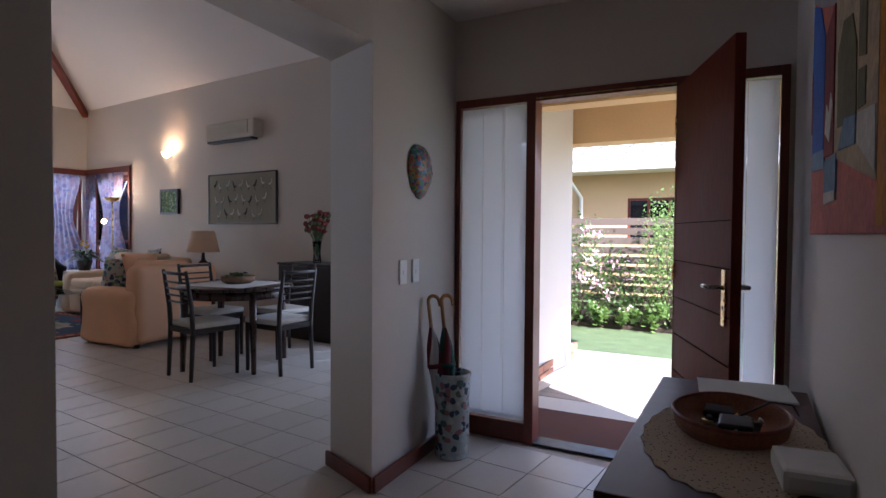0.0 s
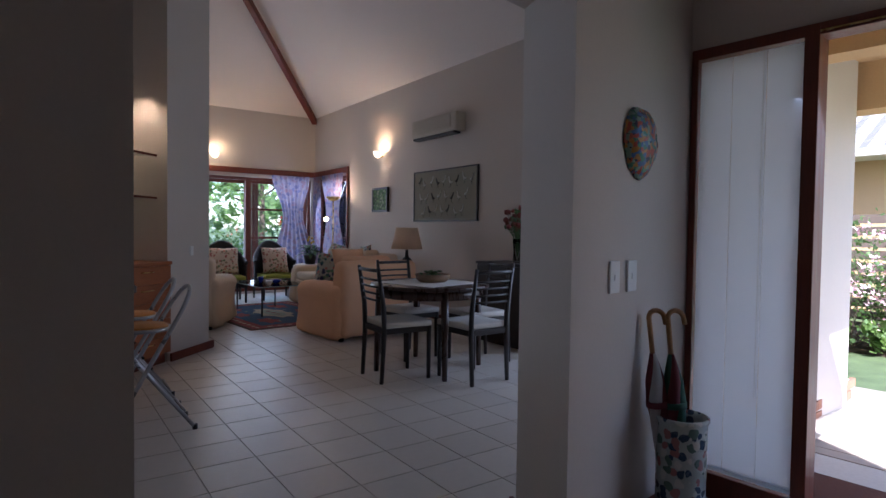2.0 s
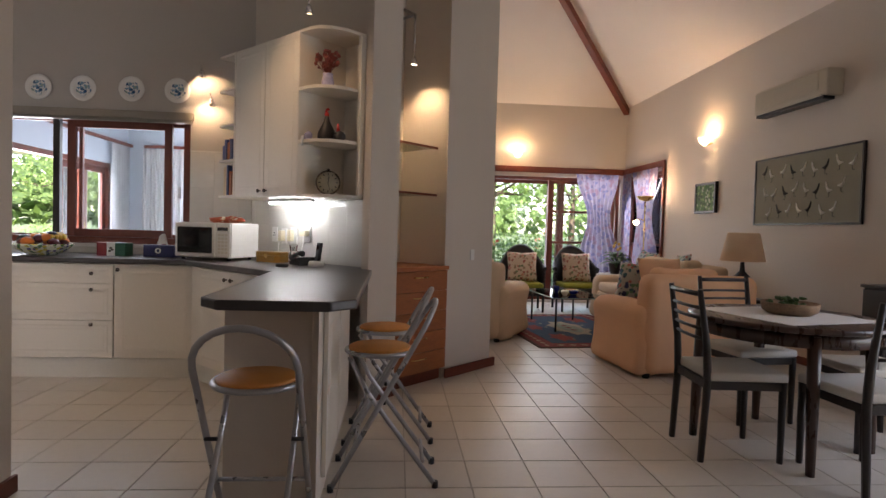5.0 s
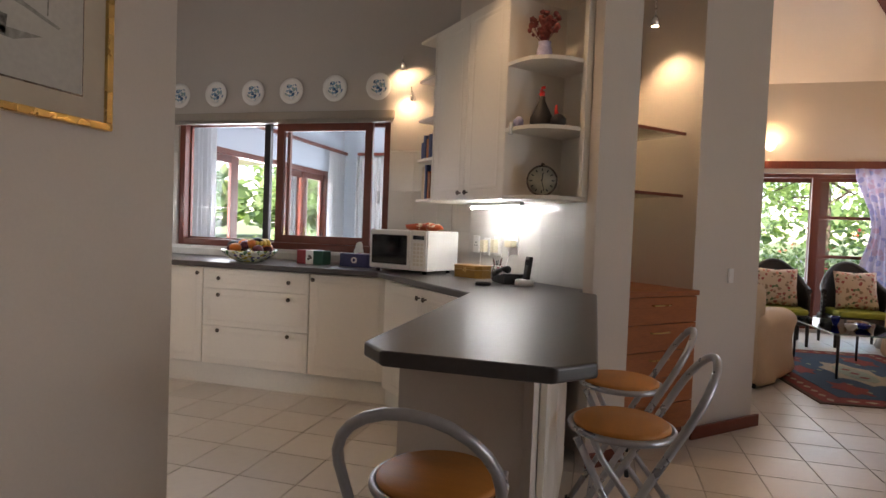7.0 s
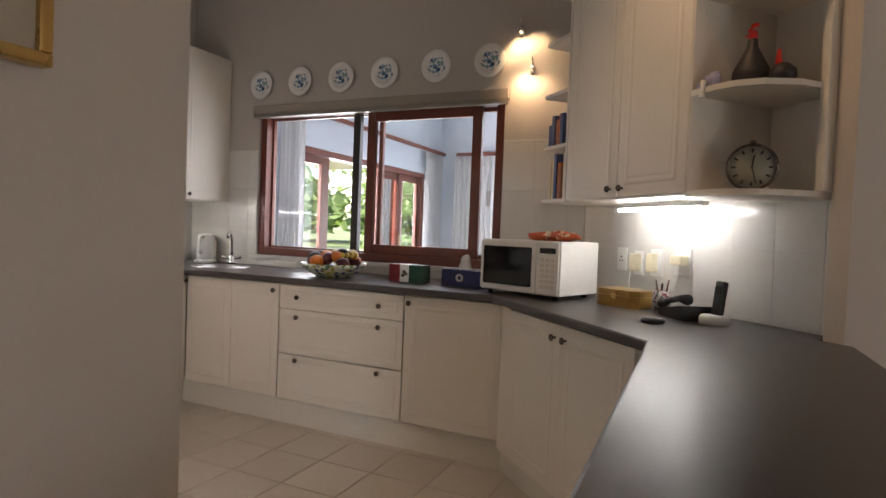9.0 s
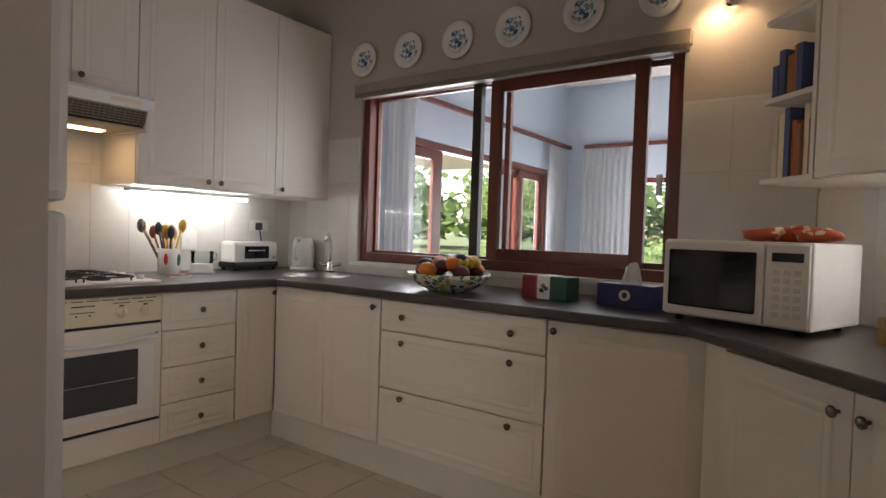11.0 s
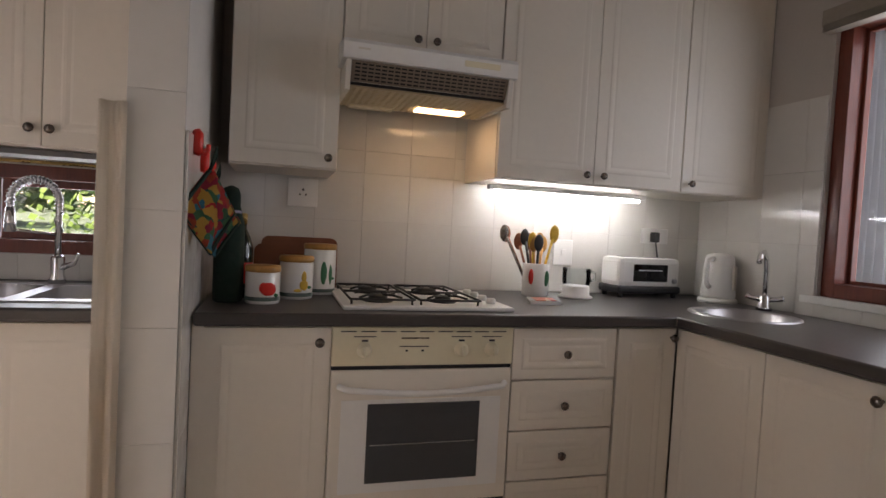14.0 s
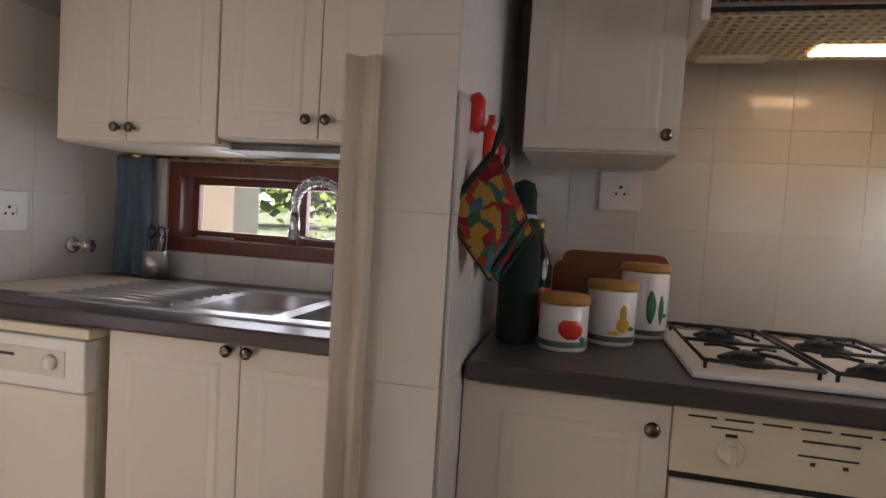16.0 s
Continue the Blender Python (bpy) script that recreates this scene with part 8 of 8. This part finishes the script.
solid("floor_sunroom", bx(-11.9, -7.13, -2.94, 0.7, -0.004, 0.003), "paving", "pale tiled sunroom floor", "floor", kind="structure")
sd = thing("door_sunroom", pose(-8.28, -2.74, 0, 0, 0, 180), "mahogany framed glass sliding doors of the sunroom", "door")
sd["kind"] = "structure"
sash(sd, "frame", 2.90, 2.06, 0.07, 0.12, pose(0, 0.03, 0), pane=False)
for x, y, w in ((0.04, 0.07, 0.50), (0.08, 0.11, 0.57), (1.70, 0.11, 0.70), (2.20, 0.07, 0.63)):
    f = sash(sd, "sliding_door", w, 1.92, 0.09, 0.04, pose(x, y, 0.07), thin=True)
    part("pull", bx(0.03, 0.055, -0.008, 0.0, 0.88, 1.08, 0.003), "brass", f)
sw = thing("window_sunroom", pose(-11.7, -1.78, 0.5, 0, 0, 90), "mahogany sunroom end window", "window")
sw["kind"] = "structure"
sash(sw, "frame", 1.14, 1.48, 0.07, 0.12, pose(0, 0.03, 0), thin=True)
for m, L in ((pose(-7.75, -2.66, 2.38, 0, 0, 180), 3.9), (pose(-11.62, -2.45, 2.38, 0, 0, 90), 2.2)):
    rl = thing("curtain_rail", m, "mahogany curtain rail in the sunroom", "curtain rail", "sunroom curtain rails")
    part("pole", bx(0, L, -0.02, 0.02, 0, 0.05, 0.006), "wood_red", rl)
drape("sunroom_curtain", 0.36, 2.3, 5, 0.03, "voile", "white sunroom curtain drawn aside", "curtain", pose(-8.06, -2.66, 2.37, 0, 0, 180), seed=3, group="sunroom curtains")
drape("sunroom_curtain", 0.55, 2.3, 7, 0.03, "voile", "white sunroom curtain drawn aside", "curtain", pose(-11.28, -2.66, 2.37, 0, 0, 180), seed=4, group="sunroom curtains")
drape("sunroom_curtain", 0.66, 2.3, 8, 0.03, "voile", "white sunroom curtain drawn aside", "curtain", pose(-11.60, -2.13, 2.37, 0, 0, 90), seed=6, group="sunroom curtains")
for x, y in ((-9.6, -1.25), (-9.55, -0.75)):
    ic = thing("iron_chair", pose(x, y, 0, 0, 0, -90), "dark wrought-iron chair with a scrolled back", "chair", "iron chairs")
    bm = B()
    for s in (-1, 1):
        tube(bm, [(0.2 * s, 0.0, 0), (0.2 * s, 0, 0.45), (0.2 * s, -0.05, 0.88)], 0.012, 6)
        tube(bm, [(0.2 * s, 0.4, 0), (0.2 * s, 0.4, 0.45)], 0.012, 6)
        tube(bm, [(0.2 * s, -0.05, 0.88), (0.15 * s, -0.05, 0.94), (0.07 * s, -0.05, 0.92), (0.05 * s, -0.05, 0.87), (0.10 * s, -0.05, 0.86)], 0.010, 6)
    part("frame", bm, "iron", ic)
    part("seat", bx(-0.21, 0.21, -0.01, 0.41, 0.44, 0.47, 0.01), "seat_pad", ic)

# ---- ground and gardens ----
bm = B()
prism(bm, [(-900, -900), (900, -900), (900, 900), (-900, 900)], -0.40, -0.16)
solid("ground", bm, "grass", "green lawn reaching to the distance", "ground", kind="structure")
solid("terrace", bx(-14.6, -11.70, 0.5, 8.0, -0.155, -0.03), "paving", "pale paved terrace outside the living room", "terrace", kind="structure")
solid("terrace", bx(-12.5, -6.5, -5.2, -2.945, -0.155, -0.03), "paving", "pale paved terrace outside the sunroom", "terrace", kind="structure")
solid("verandah_ceiling", bx(-14.2, -11.71, -3.2, 8.0, 2.45, 2.6), "ceiling", "white boarded verandah ceiling", "ceiling", kind="structure")
solid("verandah_ceiling", bx(-12.5, -6.5, -5.4, -2.95, 2.30, 2.45), "ceiling", "white verandah ceiling outside the sunroom", "ceiling", kind="structure")
solid("house_roof", bx(-12.0, 1.1, -3.2, 6.0, 5.05, 5.2), "roof_tile", "roof slab above the house", "roof", kind="structure")
solid("front_roof", bx(-2.4, 1.1, -1.2, 4.0, 2.76, 2.9), "roof_tile", "roof above the hall", "roof", kind="structure")
for x, y in ((-13.9, 5.15), (-13.9, 2.0)):
    solid("verandah_post", bx(-0.07, 0.07, -0.07, 0.07, -0.03, 2.45, 0.006), "wood_red", "mahogany verandah post", "post", pose(x, y, 0), kind="structure", group="verandah posts")
for x in (-8.9, -10.3):
    solid("verandah_post", bx(-0.07, 0.07, -0.07, 0.07, -0.03, 2.30, 0.006), "wood_red", "mahogany verandah post outside the sunroom", "post", pose(x, -5.1, 0), kind="structure", group="verandah posts")

# added slab, out of view: keeps direct sun out of the scullery window
solid("scullery_eave", bx(-6.45, 1.1, -3.80, -2.96, 2.30, 2.40), "gutter", "unseen white slab added to keep the sun off the scullery window", "eaves", kind="structure")

# porch
solid("porch_floor", prism(B(), [hall(-0.2, 0.0), hall(2.3, 0.0), hall(2.3, 1.1), hall(-0.2, 1.1)], -0.155, -0.03), "paving", "pale tiled porch floor", "porch", kind="structure")
porch = solid("porch_ceiling", prism(B(), [hall(-0.3, 0.23), hall(2.4, 0.23), hall(2.4, 2.5), hall(-0.3, 2.5)], 2.42, 2.55), "ochre_wall", "ochre porch ceiling", "ceiling", kind="structure")
solid("porch_beam", prism(B(), [hall(-0.3, 1.15), hall(2.4, 1.15), hall(2.4, 1.35), hall(-0.3, 1.35)], 2.22, 2.425), "ochre_wall", "ochre plastered porch beam", "beam", kind="structure")
solid("porch_beam", prism(B(), [hall(-0.3, 2.25), hall(2.4, 2.25), hall(2.4, 2.5), hall(-0.3, 2.5)], 2.09, 2.425), "ochre_wall", "ochre plastered outer porch beam", "beam", kind="structure")
wall("wall_porch", (-2.34, 3.85), (-2.58, 6.15), 0.16, -0.1, 2.5, [(0.55, 1.35, 0.55, 1.95)], "ochre_wall", "ochre porch wall with a recessed window")
pf = thing("window_porch", Matrix.Translation((-2.40, 4.40, 0.55)) @ Matrix.Rotation(radians(96), 4, 'Z'), "mahogany porch window standing ajar", "window")
pf["kind"] = "structure"
sash(pf, "frame", 0.80, 1.40, 0.05, 0.10, pose(0, 0.05, 0), pane=False)
sash(pf, "top_hung_sash", 0.70, 0.62, 0.045, 0.035, pose(0.05, 0.03, 0.73, -18, 0, 0))
pb = solid("porch_wall_base", prism(B(), [(-2.33, 4.3), (-2.56, 6.17), (-2.62, 6.17), (-2.40, 4.3)], -0.03, 0.12), "wall_grout", "brick base of the porch wall", "wall base", kind="structure")
d = Vector((-2.56 + 2.33, 6.17 - 4.3, 0)).normalized()
for r in range(2):
    for k in range(8):
        p = Vector((-2.326, 4.32, -0.025 + r * 0.075)) + d * (k * 0.235 + r * 0.11)
        part("brick", bx(0, 0.222, -0.012, 0.02, 0, 0.065, 0.004), "brick", pb, m=Matrix.Translation(p) @ Matrix.Rotation(math.atan2(d.y, d.x), 4, 'Z'))
dk = solid("deck", prism(B(), [hall(-0.25, 1.12), hall(3.2, 1.12), hall(3.2, 3.05), hall(-0.25, 3.05)], -0.155, -0.06), "soil", "weathered timber deck in front of the porch", "deck", kind="structure")
for k in range(16):
    part("deck_board", bx(-0.25, 3.2, 1.13 + k * 0.12, 1.242 + k * 0.12, -0.058, -0.034, 0.003), "deck", dk, m=HALL)


def rosette(bm, rnd, c, n, size, spread):
    for i in range(n):
        a, e = rnd.uniform(0, 6.28), rnd.uniform(-0.3, 1.3)
        p = Vector(c) + Vector([max(-1.7, min(1.7, rnd.gauss(0, 1))) * q for q in spread])
        d = Vector((math.cos(a) * math.cos(e), math.sin(a) * math.cos(e), math.sin(e)))
        s = size * rnd.uniform(0.6, 1.4)
        side = d.cross(Vector((0.3, 0.2, 1))).normalized() * s * 0.42
        tip = p + d * s
        mid = p + d * s * 0.5
        v = [bm.verts.new(q) for q in (p, mid + side, tip, mid - side)]
        bm.faces.new(v)


def shrub(name, m, rad, h, mat, label, seed, n=420, size=0.07, flower=None, category="shrub", group=""):
    """Stems with clumps of single leaves, uneven outline; blossoms sit outside the leaves."""
    rnd = random.Random(seed)
    s = thing(name, m, label, category, group)
    st, lf, fw = B(), B(), B()
    clumps = max(9, n // 45)
    for k in range(clumps):
        a, r = rnd.uniform(0, 6.28), rad * math.sqrt(rnd.uniform(0.02, 1))
        z = h * rnd.uniform(0.12, 1.0) * (1 - 0.35 * (r / rad) ** 2)
        c = (r * math.cos(a), r * math.sin(a), z)
        if k % 3 == 0:
            tube(st, [(c[0] * 0.15, c[1] * 0.15, 0), (c[0] * 0.6, c[1] * 0.6, z * 0.6), c], [0.008, 0.005, 0.003], 5, caps=False)
        rosette(lf, rnd, c, n // clumps, size, (rad * 0.22, rad * 0.22, h * 0.12))
        if flower and k % 2 == 0:
            rosette(fw, rnd, (c[0] * 1.15, c[1] * 1.15 - 0.06, z + h * 0.05), 2 * flower[1] // clumps, size, (0.05, 0.05, 0.04))
    part("stem_mass", st, "bark", s)
    part("foliage", lf, mat, s)["kind"] = "stuff"
    if flower:
        part("blossom", fw, flower[0], s, "blossom clusters")["kind"] = "stuff"
    return s


def tree(m, h, crown, mat, seed, label, n=4200, size=0.14):
    rnd = random.Random(seed)
    s = thing("tree", m, label, "tree", "garden trees")
    tr, lf = B(), B()
    tube(tr, [(0, 0, -0.2), (0.05, 0.02, h * 0.3), (-0.04, 0.05, h * 0.62)], [0.16, 0.11, 0.06], 8)
    ends = []
    for k in range(9):
        a = k * 0.7 + rnd.uniform(-0.2, 0.2)
        z0 = h * rnd.uniform(0.28, 0.6)
        e = Vector((math.cos(a) * crown * rnd.uniform(0.5, 0.9), math.sin(a) * crown * rnd.uniform(0.5, 0.9), h * rnd.uniform(0.5, 0.95)))
        tube(tr, [(0, 0, z0), e * 0.5 + Vector((0, 0, z0 * 0.4)), e], [0.05, 0.03, 0.012], 6, caps=False)
        ends.append(e)
    ends += [Vector((rnd.uniform(-1, 1) * crown * 0.7, rnd.uniform(-1, 1) * crown * 0.7, h * rnd.uniform(0.4, 1.0))) for _ in range(16)]
    for e in ends:
        rosette(lf, rnd, e, n // len(ends), size, (crown * 0.2, crown * 0.2, h * 0.09))
    part("trunk", tr, "bark", s)
    part("crown", lf, mat, s)
    return s


# front garden bed, fence and neighbour
solid("flower_bed", prism(B(), [(-10, 8.5), (3.5, 9.45), (3.5, 11.0), (-10, 10.2)], -0.158, -0.10), "soil", "dark soil flower bed below the fence", "flower bed", kind="structure")
fn = thing("slatted_fence", pose(-8.1, 9.5, -0.12, 0, 0, 5), "weathered horizontal timber slat fence", "fence")
for k in range(6):
    part("post", bx(k * 2.0 - 0.05, k * 2.0 + 0.05, 0.04, 0.12, 0, 1.62, 0.004), "fence", fn)
for k in range(10):
    part("slat", bx(-0.3, 10.4, 0.0 if k % 2 else 0.02, 0.022 if k % 2 else 0.042, 0.10 + k * 0.155, 0.215 + k * 0.155, 0.003), "fence", fn)
shrub("rose_bush", pose(-3.60, 9.05, -0.12), 0.50, 1.45, "foliage", "pink and white flowering rose bush by the fence", 21, 2200, 0.05, ("petal_pink", 700), "rose bush")
shrub("rose_bush", pose(-3.05, 9.15, -0.12), 0.35, 1.05, "foliage", "pink flowering rose bush by the fence", 22, 1200, 0.05, ("petal_pink", 320), "rose bush")
shrub("climbing_shrub", pose(-2.30, 9.30, -0.12), 0.42, 2.0, "foliage_light", "tall light green shrub against the fence", 23, 4200, 0.04)
shrub("climbing_shrub", pose(-1.45, 9.40, -0.12), 0.50, 1.7, "foliage_light", "tall light green shrub against the fence", 24, 3600, 0.04)
shrub("shrub", pose(-5.2, 9.0, -0.12), 0.8, 1.5, "foliage", "dense green shrub by the fence", 25, 2200, 0.06)
for i, x in enumerate((-3.75, -3.25, -2.85, -2.45, -1.9)):
    shrub("low_plant", pose(x, 8.92 + 0.04 * i, -0.12), 0.15, 0.34, "foliage_light", "low bright green plant in the bed", 30 + i, 260, 0.08, category="plant", group="low bed plants")
nb = thing("neighbour_house", pose(-9, 11.8, -0.12, 0, 0, 5), "ochre neighbouring house with a tiled roof", "house")
nw = B()
for a in ((0, 5.2, 0, 2.6), (6.4, 16, 0, 2.6), (5.2, 6.4, 0, 1.2), (5.2, 6.4, 2.07, 2.6)):
    box(nw, a[0], a[1], 0, 0.25, a[2], a[3])
part("wall", nw, "ochre_wall", nb)
wd = part("window", bx(5.2, 6.4, 0.06, 0.12, 1.2, 2.07), "dark_glass", nb)
for x in (5.2, 5.58, 5.97, 6.35):
    part("window_bar", bx(x, x + 0.05, 0.03, 0.06, 1.2, 2.07, 0.002), "wood_red", wd)
for z in (1.2, 1.61, 2.02):
    part("window_bar", bx(5.25, 6.35, 0.034, 0.058, z, z + 0.05, 0.002), "wood_red", wd)
part("soffit", bx(-0.4, 16.4, -0.6, 0.2, 2.56, 2.62), "gutter", nb)
part("gutter", bx(-0.4, 16.4, -0.72, -0.6, 2.56, 2.68, 0.02), "gutter", nb)
part("downpipe", tube(B(), [(4.15, -0.62, 2.58), (4.15, -0.55, 2.45), (4.28, -0.06, 2.10), (4.28, -0.06, 0.0)], 0.04, 8), "gutter", nb)
n = 54
rfo = part("roof", bx(-0.4, 16.4, -0.60, 2.3, 2.63, 2.66), "roof_tile", nb)
for r in range(9):
    rf = B()
    y0, z0 = -0.66 + r * 0.33, 2.66 + r * 0.165
    row0, row1, row2 = [], [], []
    for k in range(n * 4 + 1):
        x = -0.4 + 16.8 * k / (n * 4)
        w = 0.03 * math.sin(k * math.pi / 2) + 0.02
        row0.append(rf.verts.new((x, y0, z0 + w)))
        row1.append(rf.verts.new((x, y0 + 0.36, z0 + w + 0.165)))
        row2.append(rf.verts.new((x, y0, z0 - 0.03)))
    for k in range(n * 4):
        rf.faces.new((row0[k], row0[k + 1], row1[k + 1], row1[k]))
        rf.faces.new((row2[k], row2[k + 1], row0[k + 1], row0[k]))
    part("tile_course", rf, "roof_tile", rfo)


# back gardens
tree(pose(-19.5, 4.6, -0.16), 5.2, 2.6, "foliage_light", 41, "broad light green garden tree", n=4200, size=0.13)
tree(pose(-22.0, 1.2, -0.16), 6.5, 3.2, "foliage", 42, "tall green garden tree", n=4200, size=0.13)
tree(pose(-23.0, 8.2, -0.16), 6.0, 3.0, "foliage_light", 43, "tall green garden tree", n=4200, size=0.13)
tree(pose(-32.0, -25.0, -0.16), 6.0, 2.8, "foliage", 44, "green tree beyond the lawn")
tree(pose(-36.0, -17.0, -0.16), 6.5, 3.2, "foliage_light", 45, "green tree beyond the lawn")
tree(pose(-42.0, -13.0, -0.16), 7.0, 3.6, "foliage", 46, "large green tree beyond the lawn")
tree(pose(-15.5, -17.0, -0.16), 4.2, 1.6, "foliage_light", 47, "small round-headed garden tree")
tree(pose(-3.2, -9.5, -0.16), 4.5, 2.2, "foliage", 48, "green tree behind the scullery")
tree(pose(-5.2, -8.5, -0.16), 4.0, 2.0, "foliage_blue", 49, "bluish tree behind the scullery")
for i, (x, y, r, h, mt, fl) in enumerate(((-15.6, 3.4, 0.9, 1.25, "foliage", ("petal_red", 160)), (-15.8, 4.9, 0.9, 1.1, "foliage_light", ("petal_white", 140)), (-16.4, 2.2, 1.0, 1.5, "foliage", None), (-17.2, 4.2, 1.3, 2.1, "foliage_light", None), (-16.8, 6.2, 1.1, 1.9, "foliage", ("petal_red", 90)), (-15.4, 6.9, 0.8, 1.3, "foliage", None), (-18.0, 0.4, 1.4, 2.4, "foliage", None), (-17.0, -14.0, 0.8, 1.2, "foliage", ("petal_pink", 60)), (-21.0, -16.0, 1.2, 1.8, "foliage_light", None), (-12.0, -19.0, 0.9, 1.3, "foliage", None), (-19.0, -3.4, 0.8, 1.2, "foliage_light", None), (-24.0, -11.0, 1.1, 1.6, "foliage_light", None), (-4.3, -5.8, 1.1, 1.9, "foliage", None), (-3.3, -6.2, 1.0, 1.8, "foliage_light", None), (-5.4, -5.6, 1.0, 1.6, "foliage_blue", None))):
    shrub("garden_shrub", pose(x, y, -0.16), r, h, mt, ("green garden shrub with blossoms" if fl else "dense green garden shrub"), 60 + i, 1900, 0.075, fl, group="garden shrubs")
bm = B()
rnd = random.Random(77)
for i in range(260):
    a = rnd.uniform(0, 6.28)
    r = rnd.uniform(46, 60)
    c = (r * math.cos(a) - 5, r * math.sin(a), 0)
    hh = rnd.uniform(4, 9)
    rosette(bm, rnd, (c[0], c[1], hh * 0.5), 90, 1.1, (1.8, 1.8, hh * 0.22))
solid("far_hedge", bm, "foliage", "distant belt of green trees round the gardens", "trees", kind="stuff")
wp = thing("scullery_yard_wall", pose(-2.50, -4.2, -0.16, 0, 0, 180), "plastered white yard wall corner outside the scullery", "wall")
part("pier", bx(-0.085, 0.20, 0, 0.3, 0, 2.6, 0.01), "ceiling", wp)

# ---- tiles: floor and walls ----
T = 0.305
me_tile = mesh("tile", bx(0.003, T - 0.003, 0.003, T - 0.003, -0.006, 0.0, 0.0012), "tile_floor")
floor_ob = bpy.data.objects["floor"]
rest_v, rest_f = [], []
skip = lambda x, y: (x < -6.95 and y < 1.2) or x > 0.8 or (x > -2.3 and y > 3.62 + 0.105 * (x + 2.37)) or (x > -2.2 and y < -1.0) or (x < -6.6 and y < -2.5)
count = 0
for i in range(-22, 20):
    for j in range(-17, 12):
        x, y = -5.03 + i * T, 2.38 + j * T
        if x < -11.6 or y > 5.55 or y < -2.7 or skip(x + T / 2, y + T / 2):
            continue
        near = -6.6 < x < -1.2 and 0.3 < y < 4.3 or -6.3 < x < -4.4 and -2.1 < y <= 0.3
        if near and count < 300:
            ob = new("tile", me_tile)
            ob.parent = floor_ob
            ob.matrix_basis = pose(x, y, 0)
            count += 1
        else:
            a, b, n = 0.003, T - 0.003, len(rest_v)
            c = 0.0015
            rest_v += [(x + a, y + a, -0.006), (x + b, y + a, -0.006), (x + b, y + b, -0.006), (x + a, y + b, -0.006), (x + a, y + a, -c), (x + b, y + a, -c), (x + b, y + b, -c), (x + a, y + b, -c), (x + a + c, y + a + c, 0), (x + b - c, y + a + c, 0), (x + b - c, y + b - c, 0), (x + a + c, y + b - c, 0)]
            for k in range(4):
                q = (k + 1) % 4
                rest_f += [(n + k, n + q, n + 4 + q, n + 4 + k), (n + 4 + k, n + 4 + q, n + 8 + q, n + 8 + k)]
            rest_f.append((n + 8, n + 9, n + 10, n + 11))
me = bpy.data.meshes.new("tiles_beyond")
me.from_pydata(rest_v, [], rest_f)
me.materials.append(M["tile_rest"])
ob = new("tiles_beyond", me)
ob.parent = floor_ob
ob["kind"] = "stuff"

WT, HT = 0.2, 0.298
cache = {}


def wall_tiles(parent, m, u0, u1, z0, z1, phase_u, phase_z, holes=()):
    """Tiles on a wall whose face is the local xz plane, proud towards -y."""
    i0, i1 = math.floor((u0 - phase_u) / WT), math.ceil((u1 - phase_u) / WT)
    j0, j1 = math.floor((z0 - phase_z) / HT), math.ceil((z1 - phase_z) / HT)
    for i in range(i0, i1):
        for j in range(j0, j1):
            a, b = max(u0, phase_u + i * WT), min(u1, phase_u + (i + 1) * WT)
            c, d = max(z0, phase_z + j * HT), min(z1, phase_z + (j + 1) * HT)
            if b - a < 0.012 or d - c < 0.012:
                continue
            if any(a >= h[0] - 1e-4 and b <= h[1] + 1e-4 and c >= h[2] - 1e-4 and d <= h[3] + 1e-4 for h in holes):
                continue
            key = (round(b - a, 4), round(d - c, 4))
            if key not in cache:
                cache[key] = mesh("tile", bx(0.0004, b - a - 0.0004, -0.007, 0.0, 0.0004, d - c - 0.0004, 0.0008), "wall_tile")
            ob = new("tile", cache[key])
            ob.parent = bpy.data.objects[parent]
            ob.matrix_basis = m @ pose(a, 0, c)


ow = pose(0, -2.739, 0, 0, 0, 180)
wall_tiles("wall_kitchen_oven", ow, 4.63, 6.93, 0.903, 1.39, 5.005, 0.888)
wall_tiles("wall_kitchen_oven", ow, 5.065, 5.70, 1.39, 1.80, 5.005, 0.888)
ww = pose(-6.929, 0, 0, 0, 0, 90)
wall_tiles("wall_kitchen_window", ww, -2.735, -2.055, 0.903, 1.785, -2.74, 0.888)
wall_tiles("wall_kitchen_window", ww, -0.075, 0.44, 0.903, 1.80, -0.075, 0.888)
wall_tiles("wall_kitchen_window", ww, -2.055, -0.075, 0.903, 0.955, -2.055, 0.888)
dw_ = Matrix.Translation((-6.93 + 0.0007, 0.45 - 0.0007, 0)) @ Matrix.Rotation(radians(45), 4, 'Z')
wall_tiles("wall_kitchen_diagonal", dw_, 0.0, 1.54, 0.903, 1.39, 0.06, 0.888)
pw_ = pose(0, -1.867, 0, 0, 0, 180)
wall_tiles("tiled_pillar", pw_, 4.49, 4.625, 0.0, 1.75, 4.49, 0.885 - 3 * HT)
ps_ = pose(-4.626, 0, 0, 0, 0, -90)
wall_tiles("tiled_pillar", ps_, 1.868, 2.735, 0.0, 1.39, 1.868, 0.885 - 3 * HT)
wall_tiles("wall_kitchen_oven", ow, 3.15, 4.49, 0.903, 0.998, 3.15, 0.885)
wall_tiles("wall_kitchen_oven", ow, 3.15, 3.378, 0.998, 1.40, 3.15, 0.885)
wall_tiles("wall_scullery", pose(-3.151, 0, 0, 0, 0, -90), 1.6, 2.735, 0.903, 1.75, 1.6, 0.885)
